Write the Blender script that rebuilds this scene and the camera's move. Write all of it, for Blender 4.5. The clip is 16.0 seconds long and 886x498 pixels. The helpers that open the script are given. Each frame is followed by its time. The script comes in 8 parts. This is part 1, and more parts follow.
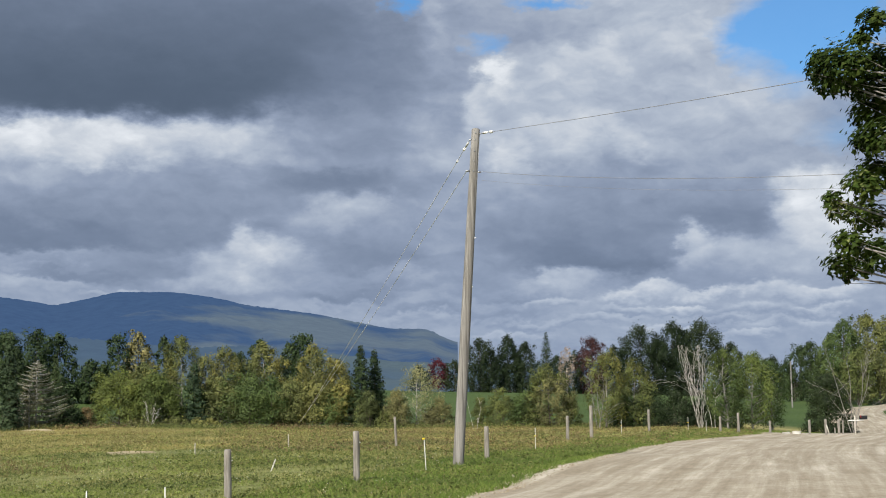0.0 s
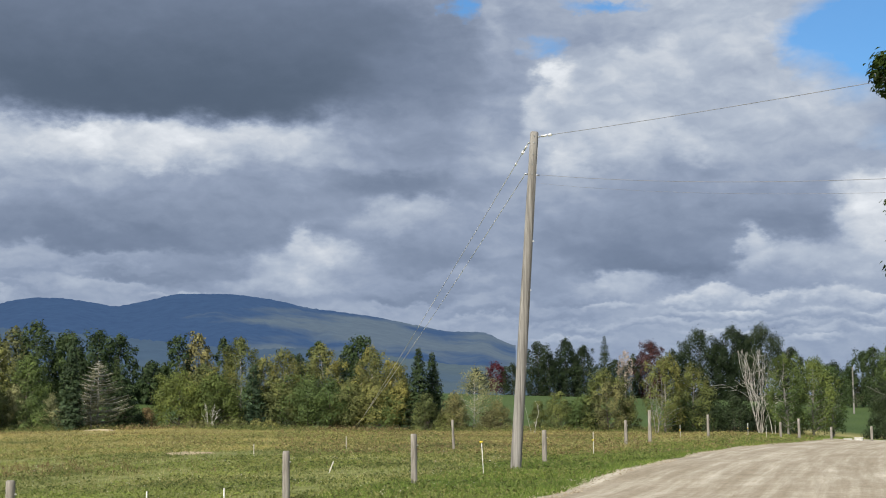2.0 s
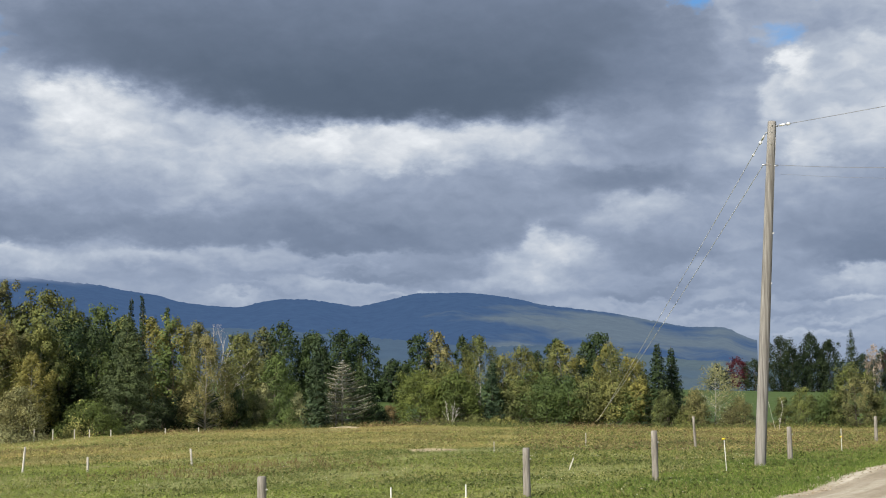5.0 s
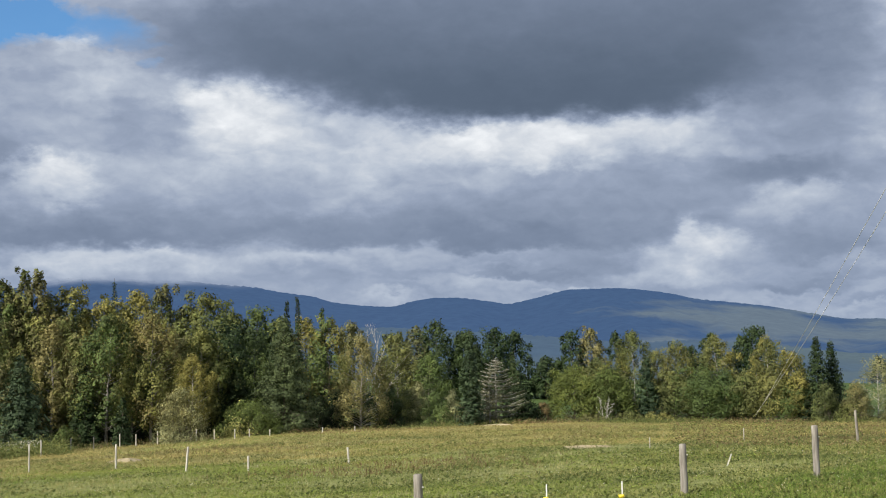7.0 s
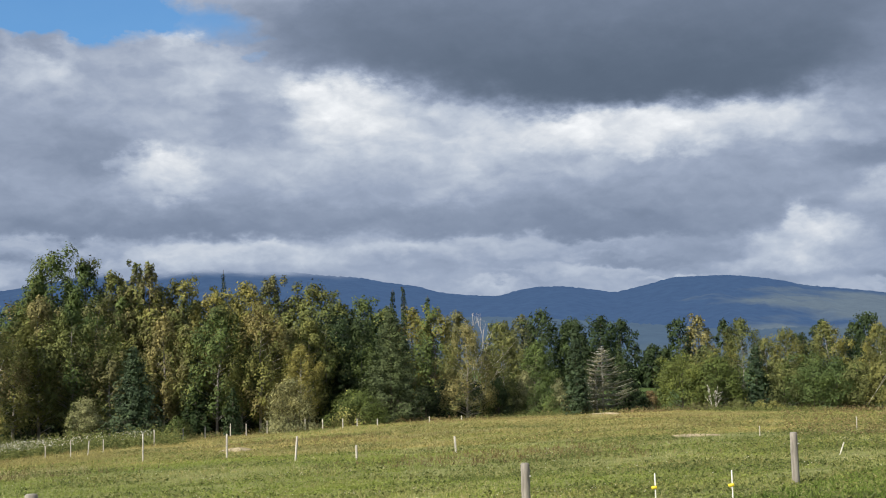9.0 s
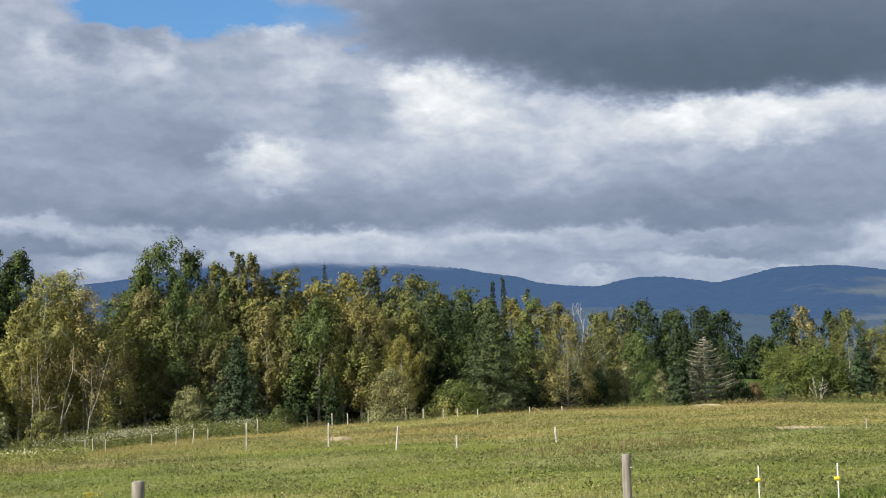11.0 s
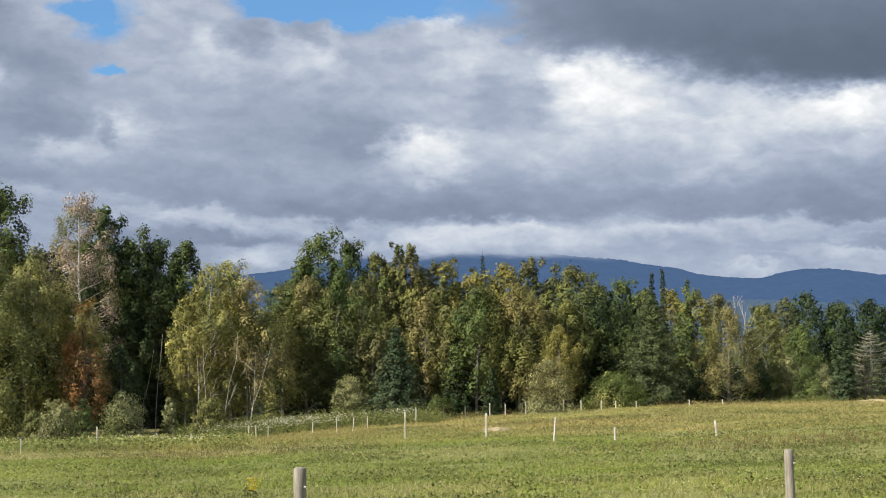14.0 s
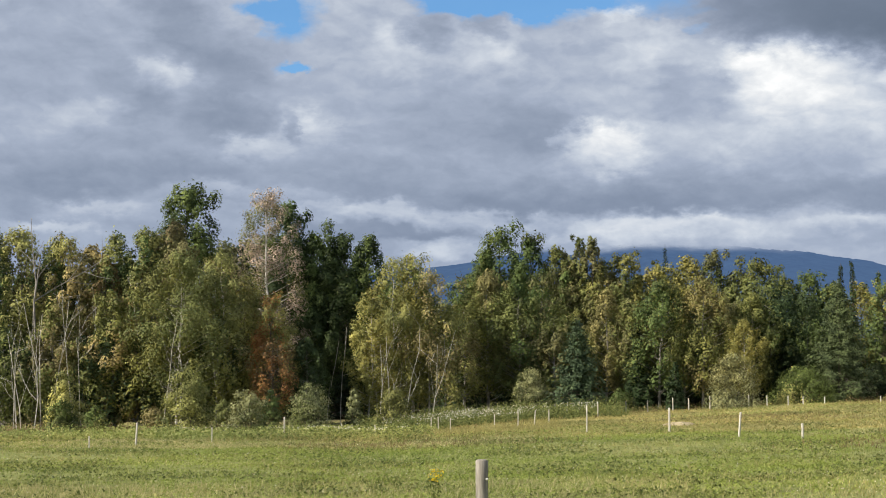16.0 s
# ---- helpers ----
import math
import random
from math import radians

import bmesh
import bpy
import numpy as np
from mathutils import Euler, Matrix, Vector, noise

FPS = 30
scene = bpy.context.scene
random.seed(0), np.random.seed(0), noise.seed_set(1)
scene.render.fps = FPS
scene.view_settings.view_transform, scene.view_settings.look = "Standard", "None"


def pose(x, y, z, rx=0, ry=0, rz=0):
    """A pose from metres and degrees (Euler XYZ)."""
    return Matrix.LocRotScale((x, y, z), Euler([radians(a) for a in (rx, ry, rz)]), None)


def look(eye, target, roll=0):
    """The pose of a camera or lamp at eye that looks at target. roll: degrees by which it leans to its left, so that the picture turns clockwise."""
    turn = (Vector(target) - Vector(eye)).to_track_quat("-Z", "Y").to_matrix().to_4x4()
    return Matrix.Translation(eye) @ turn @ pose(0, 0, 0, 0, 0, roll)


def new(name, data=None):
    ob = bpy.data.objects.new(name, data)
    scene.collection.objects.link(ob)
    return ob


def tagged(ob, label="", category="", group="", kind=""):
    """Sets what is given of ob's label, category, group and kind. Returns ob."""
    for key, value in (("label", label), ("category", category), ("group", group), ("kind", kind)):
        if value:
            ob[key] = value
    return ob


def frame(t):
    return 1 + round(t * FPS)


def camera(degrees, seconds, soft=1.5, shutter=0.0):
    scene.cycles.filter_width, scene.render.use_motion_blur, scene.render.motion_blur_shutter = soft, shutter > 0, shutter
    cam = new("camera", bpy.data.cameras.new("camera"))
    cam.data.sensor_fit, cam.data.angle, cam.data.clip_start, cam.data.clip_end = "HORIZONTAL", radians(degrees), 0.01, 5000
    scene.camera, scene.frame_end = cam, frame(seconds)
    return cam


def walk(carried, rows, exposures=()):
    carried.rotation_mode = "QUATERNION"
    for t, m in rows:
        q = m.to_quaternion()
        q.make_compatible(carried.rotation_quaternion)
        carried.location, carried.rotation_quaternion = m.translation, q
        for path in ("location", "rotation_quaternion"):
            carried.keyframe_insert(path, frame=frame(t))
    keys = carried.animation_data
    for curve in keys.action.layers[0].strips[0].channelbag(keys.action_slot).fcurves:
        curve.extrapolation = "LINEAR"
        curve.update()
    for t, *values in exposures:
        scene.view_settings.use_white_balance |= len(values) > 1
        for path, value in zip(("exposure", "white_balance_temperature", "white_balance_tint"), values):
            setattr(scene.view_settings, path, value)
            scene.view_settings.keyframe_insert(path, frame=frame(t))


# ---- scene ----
cam = camera(34.3, 16.0, soft=1.05)
EYE_Z = 1.7


def turned(t, rx, ry, rz):
    return (t, pose(0, 0, EYE_Z, rx, ry, rz))


walk(cam, [
    turned(0.0, 96.401, 0.994, 0.111),
    turned(0.5, 96.494, 0.884, 0.319),
    turned(1.0, 96.538, 0.757, 0.745),
    turned(1.5, 96.515, 0.713, 1.502),
    turned(2.0, 96.556, 0.544, 2.396),
    turned(2.5, 96.53, 0.519, 3.662),
    turned(3.0, 96.5, 0.438, 5.003),
    turned(3.5, 96.481, 0.513, 6.703),
    turned(4.0, 96.495, 0.553, 8.249),
    turned(4.5, 96.516, 0.661, 10.144),
    turned(4.7, 96.52, 0.732, 10.841),
    turned(6.8, 96.595, 1.001, 17.41),
    turned(7.0, 96.54, 1.312, 17.946),
    turned(7.5, 96.489, 1.296, 19.061),
    turned(8.0, 96.395, 1.462, 20.219),
    turned(8.5, 96.339, 1.424, 21.153),
    turned(9.0, 96.213, 1.513, 22.168),
    turned(11.3, 95.901, 1.144, 26.69),
    turned(11.5, 95.885, 1.083, 27.056),
    turned(12.0, 95.84, 0.987, 28.086),
    turned(12.5, 95.776, 0.875, 29.035),
    turned(13.0, 95.714, 0.731, 30.125),
    turned(13.5, 95.674, 0.637, 31.117),
    turned(14.0, 95.658, 0.51, 32.399),
    turned(14.5, 95.631, 0.389, 33.695),
    turned(15.0, 95.597, 0.273, 35.48),
    turned(15.5, 95.553, 0.204, 37.281),
    turned(16.0, 95.417, 0.035, 39.594),
], ((0.0, 0.0, 6420, 10), (5.0, 0.07, 6520, 10), (11.0, 0.24, 6690, 10), (16.0, 0.36, 6860, 10)))

# ---- sky and sun ----
SUN_AZ, SUN_EL = 152.0, 38.0          # degrees left of north (+y), degrees up
world = bpy.data.worlds.new("sky")
world.use_nodes = True
scene.world = world
wt = world.node_tree
wt.nodes.clear()


def wn(kind, **inputs):
    node = wt.nodes.new(kind)
    for key, value in inputs.items():
        node.inputs[int(key[1:])].default_value = value
    return node


def wmath(op, a, b=None, c=None):
    node = wt.nodes.new("ShaderNodeMath")
    node.operation = op
    for k, v in enumerate((a, b, c)):
        if v is None:
            continue
        if isinstance(v, (int, float)):
            node.inputs[k].default_value = v
        else:
            wt.links.new(v, node.inputs[k])
    return node.outputs[0]


def wvec(op, a, b=None):
    node = wt.nodes.new("ShaderNodeVectorMath")
    node.operation = op
    for k, v in enumerate((a, b)):
        if v is None:
            continue
        if isinstance(v, tuple):
            node.inputs[k].default_value = v
        else:
            wt.links.new(v, node.inputs[k])
    return node.outputs["Value"] if op == "DOT_PRODUCT" else node.outputs[0]


def wnoise(vec, scale, detail, rough, distort=0.0):
    node = wt.nodes.new("ShaderNodeTexNoise")
    node.inputs["Scale"].default_value = scale
    node.inputs["Detail"].default_value = detail
    node.inputs["Roughness"].default_value = rough
    node.inputs["Distortion"].default_value = distort
    wt.links.new(vec, node.inputs["Vector"])
    return node


def wmix(fac, a, b):
    node = wt.nodes.new("ShaderNodeMix")
    node.data_type = "RGBA"
    for sock, v in ((node.inputs[0], fac), (node.inputs[6], a), (node.inputs[7], b)):
        if isinstance(v, (int, float, tuple)):
            sock.default_value = v
        else:
            wt.links.new(v, sock)
    return node.outputs[2]


coord = wt.nodes.new("ShaderNodeTexCoord")
split = wt.nodes.new("ShaderNodeSeparateXYZ")
wt.links.new(coord.outputs["Generated"], split.inputs[0])
az = wmath("MULTIPLY", wmath("ARCTAN2", wmath("MULTIPLY", split.outputs[0], -1.0), split.outputs[1]), 57.2958)
el = wmath("MULTIPLY", wmath("ARCSINE", split.outputs[2]), 57.2958)
flat = wt.nodes.new("ShaderNodeCombineXYZ")
wt.links.new(az, flat.inputs[0])
wt.links.new(el, flat.inputs[1])
ae = flat.outputs[0]
# the deck is seen ever flatter towards the horizon
tall = wmath("MULTIPLY_ADD", wmath("LOGARITHM", wmath("ADD", wmath("MAXIMUM", el, -1.0), 2.0), 2.71828), 4.0, wmath("MULTIPLY", el, 0.8))
folded = wt.nodes.new("ShaderNodeCombineXYZ")
wt.links.new(az, folded.inputs[0])
wt.links.new(tall, folded.inputs[1])
deck = folded.outputs[0]
warp_big = wnoise(deck, 0.16, 2.0, 0.5)
warp_small = wnoise(wvec("MULTIPLY", ae, (1.0, 1.7, 0.0)), 0.55, 6.0, 0.60)
bent = wvec("ADD", ae, wvec("MULTIPLY", wvec("SUBTRACT", warp_big.outputs["Color"], (0.5, 0.5, 0.5)), (1.6, 0.8, 0.0)))
bent = wvec("ADD", bent, wvec("MULTIPLY", wvec("SUBTRACT", warp_small.outputs["Color"], (0.5, 0.5, 0.5)), (2.9, 1.8, 0.0)))
CLOUDS = {"shade": wmath("MULTIPLY_ADD", wnoise(deck, 0.11, 3.5, 0.45).outputs["Fac"], 0.30, 0.48)}
CLOUDS["clear"] = wmath("MULTIPLY", wmath("SUBTRACT", wnoise(bent, 0.11, 2.0, 0.5).outputs["Fac"], 0.78), 0.6)


def cloud(a, e, wide, high, head, foot, soft, cover):
    """A heap of cloud before those further off: bearing, height and half sizes in degrees, the tone of its lit head and of its shaded foot."""
    spot = wt.nodes.new("ShaderNodeVectorMath")
    spot.operation = "MULTIPLY_ADD"
    wt.links.new(bent, spot.inputs[0])
    spot.inputs[1].default_value = (1 / wide, 1 / high, 0)
    spot.inputs[2].default_value = (-a / wide, -e / high, 0)
    d = spot.outputs[0]
    mask = wmath("POWER", 0.36788, wmath("POWER", wvec("DOT_PRODUCT", d, d), 1.25 / soft))
    if cover < 1:
        mask = wmath("MULTIPLY", mask, cover)
    tone = wmath("MULTIPLY_ADD", wvec("DOT_PRODUCT", d, (-0.15, 1.0, 0.0)), (head - foot) / 1.8, (head + foot) / 2)
    CLOUDS["shade"] = wmath("MULTIPLY_ADD", wmath("SUBTRACT", tone, CLOUDS["shade"]), mask, CLOUDS["shade"])


def opening(a, e, wide, high, amount):
    """A gap in the deck through which the blue shows."""
    d = wvec("MULTIPLY", wvec("SUBTRACT", bent, (a, e, 0.0)), (1.0 / wide, 1.0 / high, 0.0))
    fall = wmath("POWER", 0.36788, wvec("DOT_PRODUCT", d, d))
    CLOUDS["clear"] = wmath("MULTIPLY_ADD", fall, amount, CLOUDS["clear"])


# far strips first, then the heaps before them, the dark bank overhead and the gaps
cloud(-7.78, 12.47, 8.44, 5.11, 0.747, 0.650, 0.8, 1.0)
cloud(14.07, 3.85, 15.54, 1.33, 0.659, 0.659, 0.8, 0.7)
cloud(-8.16, 3.54, 11.10, 2.00, 0.697, 0.667, 0.8, 0.7)
cloud(28.65, 11.33, 11.54, 4.22, 0.747, 0.679, 0.8, 1.0)
cloud(26.89, 6.02, 11.54, 1.33, 0.679, 0.633, 0.8, 1.0)
cloud(46.06, 11.22, 15.54, 4.44, 0.668, 0.604, 0.8, 1.0)
cloud(46.01, 6.53, 15.54, 1.33, 0.623, 0.588, 0.8, 1.0)
cloud(30.83, 6.03, 5.33, 0.58, 0.767, 0.625, 0.5, 1.0)
cloud(22.20, 5.92, 3.89, 0.58, 0.728, 0.601, 0.5, 1.0)
cloud(29.31, 6.43, 1.78, 0.31, 0.786, 0.689, 0.6, 1.0)
cloud(32.54, 5.85, 2.00, 0.31, 0.767, 0.650, 0.6, 1.0)
cloud(20.19, 4.56, 1.42, 0.22, 0.738, 0.689, 0.7, 1.0)
cloud(15.18, 6.00, 1.89, 0.20, 0.670, 0.586, 0.6, 1.0)
cloud(17.46, 5.31, 2.66, 0.31, 0.601, 0.570, 0.6, 1.0)
cloud(12.94, 5.44, 2.00, 0.22, 0.650, 0.562, 0.6, 1.0)
cloud(18.38, 4.95, 1.55, 0.16, 0.670, 0.601, 0.6, 1.0)
cloud(42.63, 6.96, 3.77, 0.44, 0.740, 0.581, 0.5, 1.0)
cloud(47.36, 7.52, 3.33, 0.31, 0.695, 0.573, 0.6, 1.0)
cloud(53.70, 6.77, 2.44, 0.40, 0.740, 0.588, 0.62, 0.88)
cloud(56.03, 6.96, 1.33, 0.53, 0.529, 0.492, 0.95, 0.7)
cloud(41.50, 6.25, 3.55, 0.33, 0.522, 0.485, 0.6, 1.0)
cloud(39.45, 5.44, 2.00, 0.44, 0.713, 0.623, 0.62, 0.88)
cloud(37.64, 6.61, 2.44, 0.33, 0.713, 0.581, 0.5, 1.0)
cloud(54.96, 6.23, 1.55, 0.27, 0.713, 0.641, 0.6, 1.0)
cloud(44.66, 6.10, 1.78, 0.27, 0.559, 0.522, 0.6, 1.0)
cloud(29.94, 6.04, 2.44, 0.40, 0.769, 0.639, 0.62, 0.88)
cloud(24.05, 6.04, 2.66, 0.36, 0.732, 0.621, 0.5, 1.0)
cloud(20.08, 4.48, 0.98, 0.18, 0.695, 0.648, 0.8, 1.0)
cloud(41.97, 6.73, 3.33, 0.31, 0.713, 0.574, 0.6, 1.0)
cloud(37.14, 6.42, 2.66, 0.31, 0.676, 0.536, 0.6, 1.0)
cloud(39.79, 5.31, 1.33, 0.31, 0.741, 0.667, 0.6, 1.0)
cloud(43.67, 6.05, 2.66, 0.31, 0.536, 0.506, 0.7, 1.0)
cloud(15.99, 5.19, 2.66, 0.36, 0.727, 0.634, 0.5, 1.0)
cloud(15.16, 6.07, 1.78, 0.22, 0.697, 0.585, 0.6, 1.0)
cloud(16.64, 6.66, 0.89, 0.22, 0.717, 0.626, 0.6, 1.0)
cloud(13.01, 4.83, 1.55, 0.18, 0.737, 0.659, 0.6, 1.0)
cloud(2.15, 5.22, 2.89, 0.36, 0.697, 0.569, 0.5, 1.0)
cloud(3.73, 4.67, 2.00, 0.27, 0.585, 0.544, 0.6, 1.0)
cloud(4.41, 4.34, 1.55, 0.20, 0.697, 0.626, 0.6, 1.0)
cloud(0.13, 4.06, 2.66, 0.20, 0.667, 0.577, 0.6, 1.0)
cloud(1.49, 3.63, 1.55, 0.18, 0.697, 0.626, 0.6, 1.0)
cloud(-2.59, 4.57, 2.44, 0.20, 0.697, 0.569, 0.6, 1.0)
cloud(-2.13, 3.95, 2.00, 0.20, 0.677, 0.585, 0.6, 1.0)
cloud(-4.38, 4.19, 1.55, 0.22, 0.767, 0.626, 0.6, 1.0)
cloud(55.35, 13.45, 2.66, 2.00, 0.623, 0.573, 0.7, 0.88)
cloud(37.84, 12.61, 3.33, 1.67, 0.731, 0.604, 0.45, 1.0)
cloud(41.74, 12.72, 1.33, 1.11, 0.731, 0.623, 0.62, 0.88)
cloud(40.14, 14.06, 1.07, 0.71, 0.522, 0.529, 0.95, 0.7)
cloud(37.56, 14.27, 0.75, 0.62, 0.522, 0.522, 0.95, 0.7)
cloud(35.09, 13.68, 1.33, 0.89, 0.632, 0.559, 0.62, 0.88)
cloud(36.03, 10.14, 2.22, 1.33, 0.551, 0.507, 0.95, 0.7)
cloud(39.45, 9.94, 2.44, 1.11, 0.632, 0.559, 0.62, 0.88)
cloud(42.42, 10.82, 1.33, 2.00, 0.641, 0.604, 0.8, 0.88)
cloud(33.32, 9.39, 1.15, 0.84, 0.840, 0.659, 0.62, 0.88)
cloud(34.45, 9.67, 0.44, 0.31, 0.776, 0.686, 0.5, 1.0)
cloud(50.36, 14.04, 1.55, 1.47, 0.485, 0.492, 0.95, 0.7)
cloud(48.22, 12.81, 2.11, 1.00, 0.522, 0.485, 0.95, 0.7)
cloud(51.53, 11.93, 1.78, 0.67, 0.776, 0.623, 0.62, 0.88)
cloud(53.17, 12.07, 0.89, 0.89, 0.595, 0.577, 0.62, 0.88)
cloud(51.62, 11.09, 1.15, 0.75, 0.522, 0.492, 0.95, 0.7)
cloud(49.53, 11.01, 0.89, 0.89, 0.686, 0.595, 0.62, 0.88)
cloud(48.19, 10.72, 1.78, 1.38, 0.507, 0.478, 0.95, 0.7)
cloud(44.69, 10.80, 1.33, 1.78, 0.632, 0.604, 0.7, 0.88)
cloud(45.03, 9.90, 1.11, 0.93, 0.731, 0.604, 0.62, 0.88)
cloud(46.82, 9.24, 1.55, 0.58, 0.758, 0.623, 0.62, 0.88)
cloud(54.20, 10.18, 1.67, 0.75, 0.731, 0.604, 0.62, 0.88)
cloud(55.67, 9.35, 2.00, 0.89, 0.668, 0.559, 0.62, 0.88)
cloud(51.82, 9.73, 2.00, 0.89, 0.604, 0.529, 0.95, 0.7)
cloud(50.48, 8.45, 4.88, 0.71, 0.573, 0.507, 0.7, 1.0)
cloud(54.36, 7.89, 3.11, 0.62, 0.559, 0.507, 0.7, 1.0)
cloud(41.50, 8.59, 3.55, 0.89, 0.604, 0.522, 0.7, 1.0)
cloud(32.22, 7.74, 5.77, 0.93, 0.581, 0.456, 0.6, 1.0)
cloud(37.64, 7.46, 2.89, 0.53, 0.559, 0.485, 0.7, 1.0)
cloud(43.32, 8.13, 2.00, 0.49, 0.623, 0.551, 0.7, 0.88)
cloud(41.36, 13.08, 1.00, 1.33, 0.778, 0.639, 0.62, 0.88)
cloud(40.04, 13.89, 1.15, 0.58, 0.544, 0.566, 0.95, 0.7)
cloud(37.59, 12.74, 1.33, 0.71, 0.778, 0.658, 0.62, 0.88)
cloud(38.70, 11.18, 2.66, 1.11, 0.621, 0.544, 0.95, 0.7)
cloud(35.79, 10.11, 2.00, 0.89, 0.536, 0.521, 0.95, 0.7)
cloud(44.99, 9.93, 1.33, 1.00, 0.760, 0.630, 0.62, 0.88)
cloud(45.62, 10.12, 0.31, 0.67, 0.536, 0.536, 0.95, 0.7)
cloud(39.80, 7.96, 3.77, 0.67, 0.611, 0.521, 0.7, 1.0)
cloud(43.91, 8.23, 2.66, 0.53, 0.611, 0.536, 0.95, 0.7)
cloud(33.87, 13.15, 2.44, 1.33, 0.670, 0.641, 0.7, 0.88)
cloud(32.38, 14.37, 0.75, 0.44, 0.854, 0.718, 0.62, 0.88)
cloud(30.15, 13.75, 1.33, 0.67, 0.863, 0.738, 0.62, 0.88)
cloud(31.50, 12.69, 1.33, 0.67, 0.738, 0.670, 0.62, 0.88)
cloud(26.75, 12.68, 1.78, 0.93, 0.928, 0.815, 0.62, 0.88)
cloud(24.84, 12.25, 1.55, 0.67, 0.892, 0.776, 0.62, 0.88)
cloud(25.52, 11.03, 2.66, 1.38, 0.902, 0.718, 0.62, 0.88)
cloud(22.80, 11.80, 2.44, 0.89, 0.825, 0.728, 0.62, 0.88)
cloud(29.75, 11.21, 1.33, 1.55, 0.601, 0.601, 0.95, 0.7)
cloud(30.15, 12.23, 0.89, 0.49, 0.594, 0.594, 0.95, 0.7)
cloud(28.87, 11.66, 0.67, 0.58, 0.601, 0.621, 0.95, 0.7)
cloud(19.62, 10.54, 2.11, 1.67, 0.854, 0.679, 0.62, 0.88)
cloud(21.02, 9.10, 0.89, 0.71, 0.815, 0.670, 0.62, 0.88)
cloud(22.71, 9.79, 1.78, 1.11, 0.767, 0.670, 0.62, 0.88)
cloud(32.77, 9.18, 1.38, 1.07, 0.854, 0.699, 0.62, 0.88)
cloud(34.45, 8.07, 1.55, 0.89, 0.699, 0.609, 0.62, 0.88)
cloud(30.18, 9.11, 1.78, 1.00, 0.718, 0.601, 0.62, 0.88)
cloud(27.99, 9.13, 1.55, 0.89, 0.747, 0.633, 0.62, 0.88)
cloud(24.87, 9.13, 2.66, 0.89, 0.689, 0.594, 0.62, 0.88)
cloud(15.04, 10.88, 4.66, 1.11, 0.825, 0.650, 0.5, 1.0)
cloud(12.80, 9.57, 5.55, 1.11, 0.689, 0.523, 0.7, 1.0)
cloud(17.37, 9.03, 2.44, 0.89, 0.708, 0.601, 0.7, 0.88)
cloud(29.96, 7.68, 7.33, 0.75, 0.601, 0.491, 0.6, 1.0)
cloud(24.88, 7.46, 4.00, 0.53, 0.570, 0.523, 0.6, 1.0)
cloud(16.73, 7.44, 6.44, 0.93, 0.554, 0.499, 0.7, 1.0)
cloud(21.05, 6.96, 3.55, 0.40, 0.546, 0.523, 0.7, 1.0)
cloud(14.03, 6.69, 4.00, 0.36, 0.499, 0.515, 0.7, 1.0)
cloud(32.54, 7.16, 2.89, 0.27, 0.523, 0.499, 0.7, 1.0)
cloud(12.62, 8.21, 3.55, 0.62, 0.546, 0.499, 0.7, 1.0)
cloud(15.00, 10.66, 4.88, 1.11, 0.877, 0.757, 0.5, 1.0)
cloud(7.41, 11.03, 4.22, 0.98, 0.847, 0.737, 0.5, 1.0)
cloud(10.20, 9.20, 3.55, 0.53, 0.646, 0.552, 0.6, 1.0)
cloud(15.83, 8.67, 3.33, 0.75, 0.697, 0.569, 0.6, 1.0)
cloud(11.74, 8.43, 6.22, 0.80, 0.618, 0.552, 0.7, 1.0)
cloud(4.14, 9.22, 2.66, 0.67, 0.495, 0.479, 0.95, 0.7)
cloud(5.04, 10.08, 2.66, 0.49, 0.747, 0.650, 0.62, 0.88)
cloud(13.03, 7.32, 6.66, 0.67, 0.585, 0.536, 0.7, 1.0)
cloud(15.59, 7.00, 3.55, 0.62, 0.520, 0.487, 0.7, 1.0)
cloud(3.70, 7.71, 1.55, 1.02, 0.797, 0.585, 0.62, 0.88)
cloud(5.06, 7.38, 1.33, 0.80, 0.727, 0.593, 0.62, 0.88)
cloud(2.79, 8.26, 0.89, 0.67, 0.767, 0.667, 0.62, 0.88)
cloud(1.89, 7.35, 1.33, 0.89, 0.650, 0.577, 0.95, 0.7)
cloud(7.43, 5.83, 1.89, 1.07, 0.888, 0.667, 0.62, 0.88)
cloud(8.03, 6.77, 0.49, 0.58, 0.797, 0.747, 0.9, 0.88)
cloud(9.75, 5.74, 0.98, 0.62, 0.847, 0.677, 0.62, 0.88)
cloud(8.65, 5.16, 2.44, 0.44, 0.797, 0.659, 0.62, 0.88)
cloud(5.97, 5.82, 1.33, 0.75, 0.767, 0.626, 0.62, 0.88)
cloud(3.26, 6.36, 2.44, 0.89, 0.552, 0.520, 0.95, 0.7)
cloud(2.14, 6.00, 2.00, 0.40, 0.536, 0.512, 0.95, 0.7)
cloud(11.94, 6.05, 2.44, 0.40, 0.569, 0.544, 0.95, 0.7)
cloud(13.88, 5.60, 2.66, 0.20, 0.544, 0.552, 0.7, 1.0)
cloud(1.38, 10.94, 1.55, 1.33, 0.737, 0.626, 0.62, 0.88)
cloud(0.49, 9.59, 2.00, 0.89, 0.747, 0.585, 0.62, 0.88)
cloud(-4.11, 10.94, 2.89, 1.38, 0.827, 0.697, 0.5, 1.0)
cloud(-2.83, 9.97, 0.89, 1.11, 0.847, 0.717, 0.62, 0.88)
cloud(-6.23, 13.64, 1.55, 1.11, 0.817, 0.717, 0.62, 0.88)
